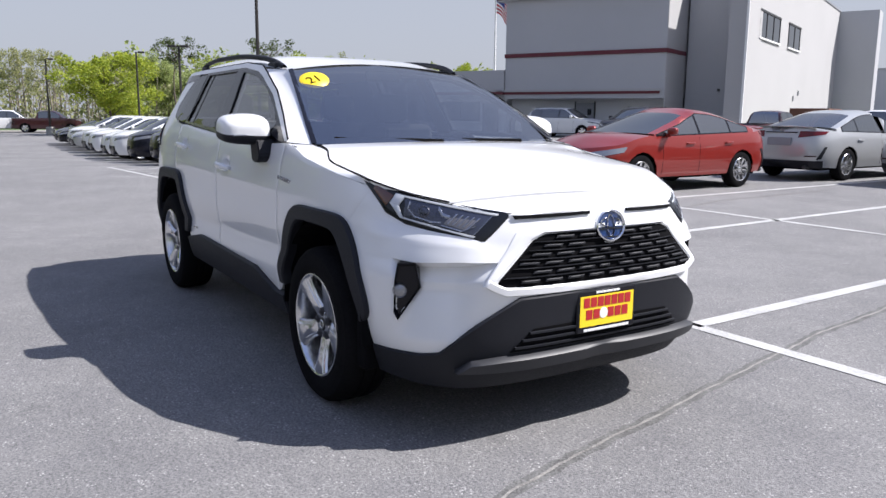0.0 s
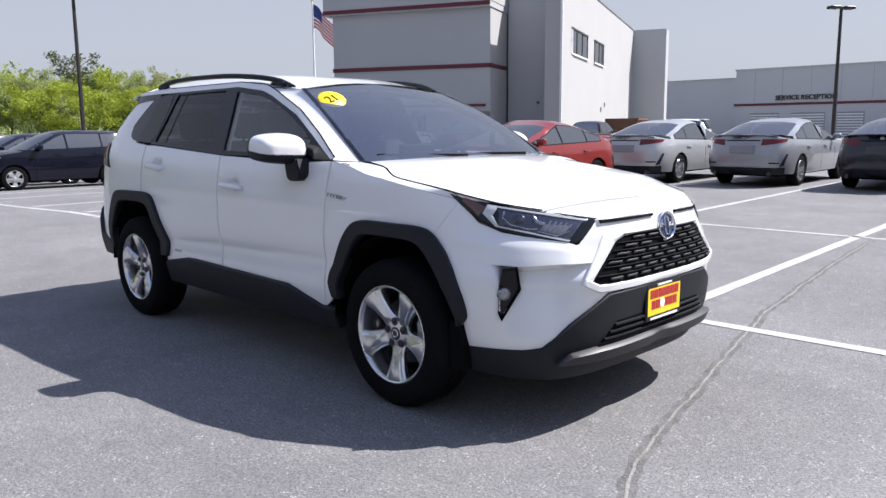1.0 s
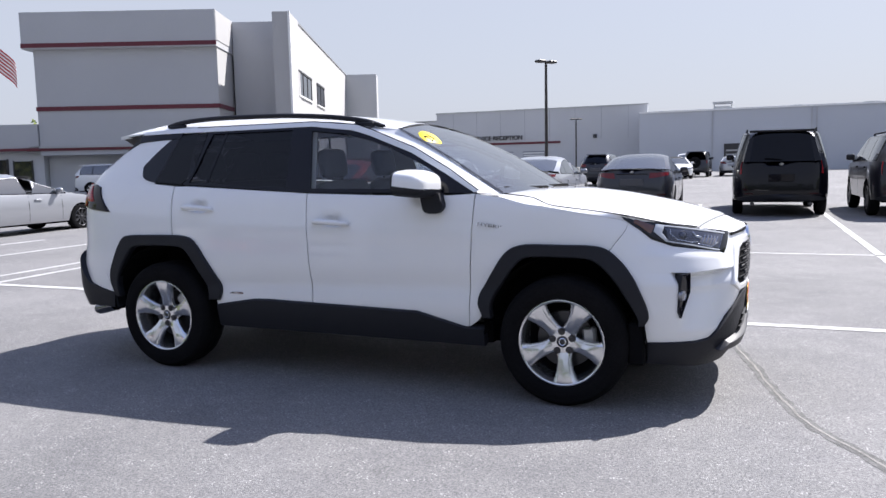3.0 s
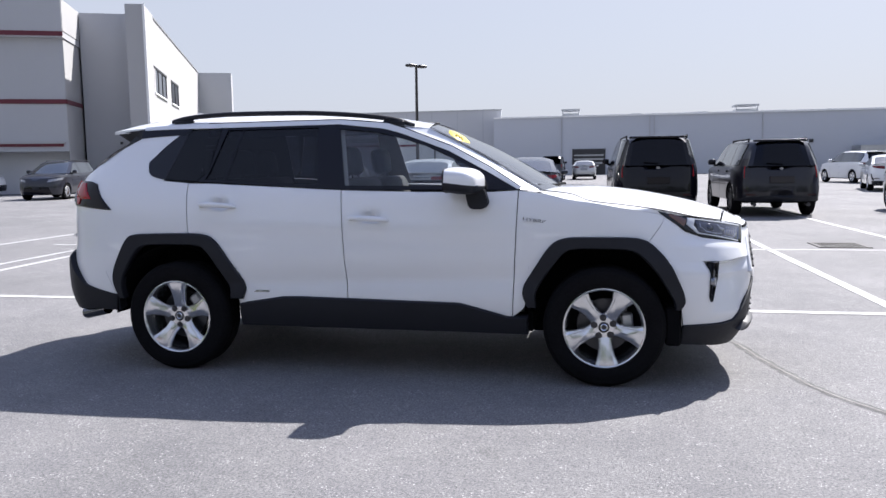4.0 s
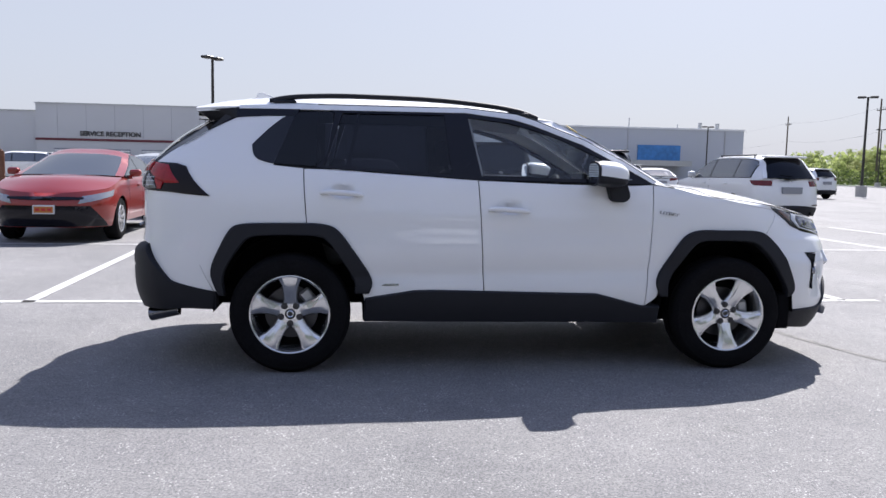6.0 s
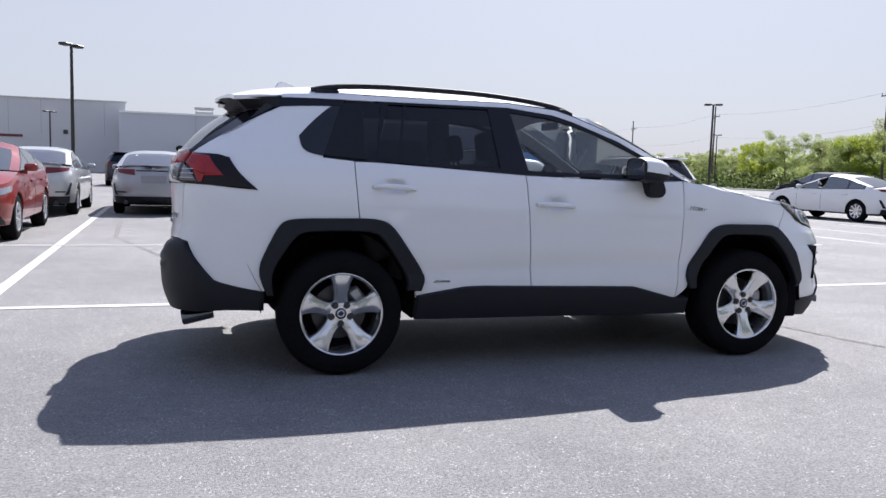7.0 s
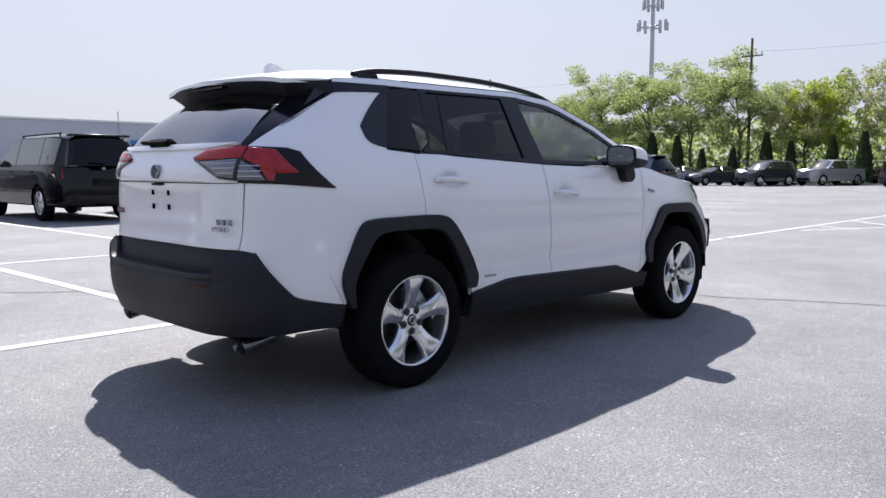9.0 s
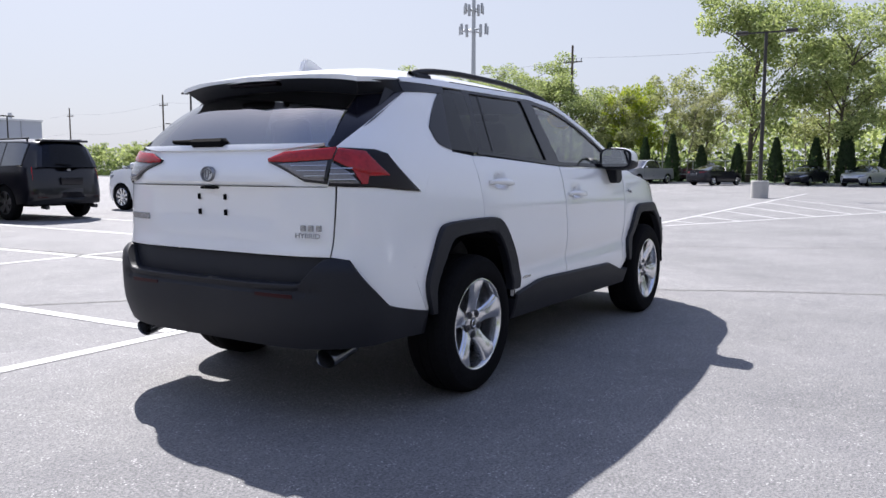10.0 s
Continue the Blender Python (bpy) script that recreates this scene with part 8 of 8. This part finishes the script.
# sticker on the windscreen
def sticker():
    t = 0.76
    c = ws_low(0.19).lerp(ws_top(0.19), t) + Vector((0.012, 0, 0.022)) * (4 * t * (1 - t))
    n = Vector((0.42, -0.12, 0.62)).normalized()
    q = Matrix.Translation(c + n * 0.010) @ n.to_track_quat("Z", "Y").to_matrix().to_4x4()
    yy = Vector((0, 1, 0)) - n * n.y
    zz = n.cross(yy.normalized()) * -1
    m = Matrix((( yy.normalized().x, -zz.x, n.x, (c + n * 0.008).x), (yy.normalized().y, -zz.y, n.y, (c + n * 0.008).y), (yy.normalized().z, -zz.z, n.z, (c + n * 0.008).z), (0, 0, 0, 1)))
    m = m @ Matrix.Rotation(radians(14), 4, "Z")
    bm = lathe(bmesh.new(), [(0.0, 0.002), (0.085, 0.0015), (0.086, 0.0)], 40, m @ Matrix.Diagonal((0.97, 0.90, 1, 1)))
    s = part("window_sticker", bm, M_YELLOW, suv, "yellow oval price sticker with a black number", smooth=60)
    lettering("sticker_number", "21", 0.085, 0.001, M_UNDER, m @ Matrix.Translation((0, 0, 0.004)), s)


sticker()

# underside and wheel housings
bm = bmesh.new()
box(bm, (-0.92, -0.80, 0.30), (0.93, 0.80, 0.42))
box(bm, (-0.7, -0.5, 0.24), (1.7, 0.5, 0.40))
box(bm, (-2.12, -0.60, 0.37), (2.0, 0.60, 0.46))
part("underbody", bm, M_UNDER, suv)
for x0 in (-1.345, 1.345):
    for sd in (-1, 1):
        bm = bmesh.new()
        pts = [(x0 + 0.44 * math.cos(t), 0.36 + 0.455 * math.sin(t)) for t in [math.pi * k / 14 for k in range(15)]]
        outer = [bm.verts.new((x, sd * 0.885, z)) for x, z in pts]
        inner = [bm.verts.new((x, sd * 0.52, z)) for x, z in pts]
        for i in range(14):
            bm.faces.new((outer[i], outer[i + 1], inner[i + 1], inner[i]))
        bm.faces.new(inner)
        part("wheel_housing", bm, M_UNDER, suv, "black wheel housing")
for sd in (-1, 1):
    bm = bmesh.new()
    box(bm, (1.69, min(sd * 0.45, sd * 0.868), 0.25), (1.775, max(sd * 0.45, sd * 0.868), 0.47), 0.01)
    part("mud_flap", bm, M_UNDER, suv)
    bm = lathe(bmesh.new(), [(0.030, 0.16), (0.040, 0.16), (0.043, 0.0), (0.040, -0.01), (0.035, 0.0), (0.033, 0.10), (0.0, 0.10)], 24, pose(-2.13, sd * 0.622, 0.318, 0, 78, 0) @ Matrix.Translation((0, 0, -0.06)) @ Matrix.Diagonal((1, 1.35, 1, 1)))
    part("exhaust_tip", bm, M_DARKCHROME, suv, "chrome oval exhaust tip in a shaded tone", smooth=50)


# cabin
def seat(x, y, wide):
    bm = bmesh.new()
    box(bm, (x - 0.02, y - wide / 2, 0.50), (x + 0.50, y + wide / 2, 0.68), 0.05, segs=2)
    box(bm, (-0.09, -wide / 2, 0.0), (0.07, wide / 2, 0.62), 0.05, pose(x - 0.06, y, 0.62, 0, -17, 0), segs=2)
    s = part("seat", bm, M_SEAT, suv, "dark cloth seat", smooth=50)
    ys = (y,) if wide < 0.7 else (y - 0.42, y, y + 0.42)
    for yy in ys:
        bm = bmesh.new()
        box(bm, (-0.05, -0.13, 0.0), (0.05, 0.13, 0.19), 0.04, pose(x - 0.285, yy, 1.235, 0, -10, 0), segs=2)
        rod(bm, (x - 0.25, yy - 0.06, 1.15), (x - 0.28, yy - 0.06, 1.26), 0.008)
        rod(bm, (x - 0.25, yy + 0.06, 1.15), (x - 0.28, yy + 0.06, 1.26), 0.008)
        part("headrest", bm, M_SEAT, s, smooth=50)


seat(-0.02, -0.37, 0.54)
seat(-0.02, 0.37, 0.54)
seat(-0.98, 0.0, 1.30)
bm = bmesh.new()
for sd in (1, -1):
    patch(S, xz((-0.84, 0.45), (0.84, 0.45)), xz((-0.84, 1.16), (0.84, 1.135)), off=-0.045, depth=0, side=sd, bm=bm, step=0.15)
    patch(S, xz((-1.95, 0.95), (-0.84, 0.95)), xz((-1.95, 1.19), (-0.84, 1.16)), off=-0.045, depth=0, side=sd, bm=bm, step=0.15)
box(bm, (-0.86, -0.82, 0.42), (0.88, 0.82, 0.46))
box(bm, (-2.1, -0.50, 0.42), (0.95, 0.50, 0.46))
box(bm, (-2.05, -0.50, 0.44), (-1.3, 0.50, 0.90))
box(bm, (-2.05, -0.78, 0.86), (-1.0, 0.78, 0.90))
part("cabin_lining", bm, M_CABIN, suv, "dark door cards and floor")
pair("headliner", lambda u: roof_out(u) + Vector((0, 0.05, -0.035)), lambda u: roof_mid(u) + Vector((0, 0, -0.05)), M_LINER, "grey headliner", one=True, nu=16, nv=10, power=2.6)
for sd in (1, -1):
    for lo, hi in ((xz((-0.385, 1.165), (-0.196, 1.165)), xz((-0.42, 1.55), (-0.273, 1.55))),):
        part("pillar_lining", patch(S, lo, hi, off=-0.03, depth=0, side=sd), M_LINER, suv)
bm = bmesh.new()
for sd in (1, -1):
    sheet(bend3([(0.98, sd * -0.0, 1.105), (0.96, sd * -0.4, 1.10), (0.88, sd * -0.76, 1.09)]), bend3([(0.62, 0, 1.06), (0.62, sd * -0.4, 1.06), (0.62, sd * -0.76, 1.03)]), 10, 4, bm=bm)
box(bm, (0.60, -0.76, 0.55), (0.72, 0.76, 1.04), 0.04)
box(bm, (0.60, -0.16, 1.03), (0.64, 0.12, 1.21), 0.01)
part("dashboard", bm, M_CABIN, suv, "dark dashboard with a raised screen")
ring = bmesh.new()
m = pose(0.47, 0.37, 1.02, 0, -62, 0)
prof = [(0.178 + 0.015 * math.cos(t), 0.015 * math.sin(t)) for t in [2 * math.pi * k / 8 for k in range(9)]]
lathe(ring, prof, 28, m)
box(ring, (-0.17, -0.03, -0.01), (0.17, 0.03, 0.01), 0, m)
box(ring, (-0.05, -0.17, -0.01), (0.05, 0.17, 0.012), 0, m)
part("steering_wheel", ring, M_CABIN, suv, "dark steering wheel", smooth=50)
bm = bmesh.new()
box(bm, (0.27, -0.12, 1.475), (0.30, 0.12, 1.535), 0.012)
rod(bm, (0.29, 0, 1.50), (0.275, 0, 1.535), 0.012)
part("inside_mirror", bm, M_CABIN, suv, "inside rear-view mirror")


# alloy wheels with five split spokes
def alloy_wheel(x, sd):
    R, rr, h = 0.352, 0.231, 0.113
    spin = {(1.345): -0.227, (-1.345): 0.314}[x]
    t = part("wheel", lathe(bmesh.new(), [(rr * 0.97, -h * 0.8), (rr * 1.02, -h * 0.95), (0.30, -h * 1.03), (0.33, -h * 0.93), (0.345, -h * 0.78), (R, -h * 0.55), (R, -h * 0.30), (R - 0.007, -h * 0.28), (R - 0.007, -h * 0.2), (R, -h * 0.18), (R, h * 0.18), (R - 0.007, h * 0.2), (R - 0.007, h * 0.28), (R, h * 0.30), (R, h * 0.55), (0.345, h * 0.78), (0.33, h * 0.93), (0.322, h * 0.985), (0.315, h * 0.99), (0.30, h * 1.03), (0.275, h * 1.045), (rr * 1.06, h * 1.0), (rr * 1.02, h * 0.95), (rr * 0.97, h * 0.8)], 64), M_TYRE, suv, "black road tyre", smooth=30)
    t.matrix_basis = Matrix.Translation((x, sd * 0.795, 0.349)) @ Matrix.Rotation(radians(90 if sd < 0 else -90), 4, "X") @ Matrix.Rotation(spin, 4, "Z")
    bm = lathe(bmesh.new(), [(rr * 1.02, h * 0.90), (rr * 1.01, h * 0.975), (rr * 0.99, h * 0.985), (rr * 0.965, h * 0.96), (rr * 0.95, h * 0.90), (rr * 0.935, h * 0.80), (rr * 0.90, h * 0.2), (rr * 0.88, -h * 0.8)], 64)
    for k in range(5):
        rot = Matrix.Rotation(2 * math.pi * k / 5, 4, "Z")
        # each spoke: a broad wedge, ridged along the middle, with bevelled shoulders
        secs = []
        for q, w, z, ridge in ((0.16, 0.046, 0.58, 0.0), (0.28, 0.044, 0.62, 0.006), (0.36, 0.040, 0.66, 0.009), (0.50, 0.040, 0.72, 0.013), (0.72, 0.050, 0.82, 0.014), (0.88, 0.066, 0.90, 0.009), (0.965, 0.078, 0.94, 0.002)):
            r, zz = rr * q, h * z
            ring_ = [(r, -w, zz - 0.034), (r, -w, zz - 0.012), (r, -w + 0.007, zz - 0.003), (r, -w * 0.66, zz - 0.001), (r, -w * 0.60, zz + ridge * 0.35), (r, 0, zz + ridge), (r, w * 0.60, zz + ridge * 0.35), (r, w * 0.66, zz - 0.001), (r, w - 0.007, zz - 0.003), (r, w, zz - 0.012), (r, w, zz - 0.034)]
            secs.append([bm.verts.new(rot @ Vector(p)) for p in ring_])
        for p, q in zip(secs, secs[1:]):
            for i in range(10):
                bm.faces.new((p[i], p[i + 1], q[i + 1], q[i]))
    lathe(bm, [(0.032, h * 0.66), (0.060, h * 0.655), (0.068, h * 0.60), (0.070, h * 0.3)], 36)
    bmesh.ops.recalc_face_normals(bm, faces=bm.faces)
    rim = part("rim", bm, M_ALLOY, t, "silver five-spoke alloy rim", smooth=28)
    part("centre_cap", lathe(bmesh.new(), [(0.0, h * 0.70), (0.024, h * 0.70), (0.031, h * 0.66), (0.032, h * 0.5)], 24), M_DARKALLOY, t, "grey centre cap", smooth=40)
    part("cap_ring", lathe(bmesh.new(), [(0.015, h * 0.70), (0.018, h * 0.72), (0.021, h * 0.70)], 20), M_CHROME, t, smooth=50)
    for k in range(5):
        a = 2 * math.pi * (k + 0.5) / 5
        p = Vector((0.056 * math.cos(a), 0.056 * math.sin(a), 0))
        part("wheel_nut", lathe(bmesh.new(), [(0.0, h * 0.76), (0.008, h * 0.76), (0.010, h * 0.69), (0.019, h * 0.685), (0.021, h * 0.60)], 12, Matrix.Translation(p)), M_DARKALLOY, t, smooth=40)
    bm = lathe(bmesh.new(), [(0.0, h * 0.10), (0.06, h * 0.10), (0.062, 0.0), (0.155, 0.0), (0.157, -0.02)], 40)
    part("brake_disc", bm, M_DARKALLOY, t, "dull steel brake disc", smooth=40)
    bm = lathe(bmesh.new(), [(0.155, -0.03), (rr * 0.9, -0.03)], 30)
    part("wheel_back", bm, M_UNDER, t)
    a = 0.35
    bm = box(bmesh.new(), (0.10, -0.06, -0.03), (0.17, 0.06, 0.035), 0.012, Matrix.Rotation(a, 4, "Z"))
    part("brake_caliper", bm, M_GALV, t)


for x in (1.345, -1.345):
    for sd in (-1, 1):
        alloy_wheel(x, sd)


def wheel_liner(x, sd):
    """A dark shell over the wheel, closed towards the cabin."""
    bm = bmesh.new()
    rows = []
    for i in range(25):
        a = radians(14 + 152 * i / 24)
        cx, cz = x + 0.462 * math.cos(a), 0.355 + 0.462 * math.sin(a)
        rows.append((bm.verts.new((cx, sd * 0.845, cz)), bm.verts.new((cx, sd * 0.54, cz))))
    hub = bm.verts.new((x, sd * 0.54, 0.355))
    for p, q in zip(rows, rows[1:]):
        bm.faces.new((p[0], q[0], q[1], p[1]))
        bm.faces.new((p[1], q[1], hub))
    part("wheel_liner", bm, M_UNDER, suv, "dark wheel arch liner", smooth=40)


for x in (1.345, -1.345):
    for sd in (-1, 1):
        wheel_liner(x, sd)
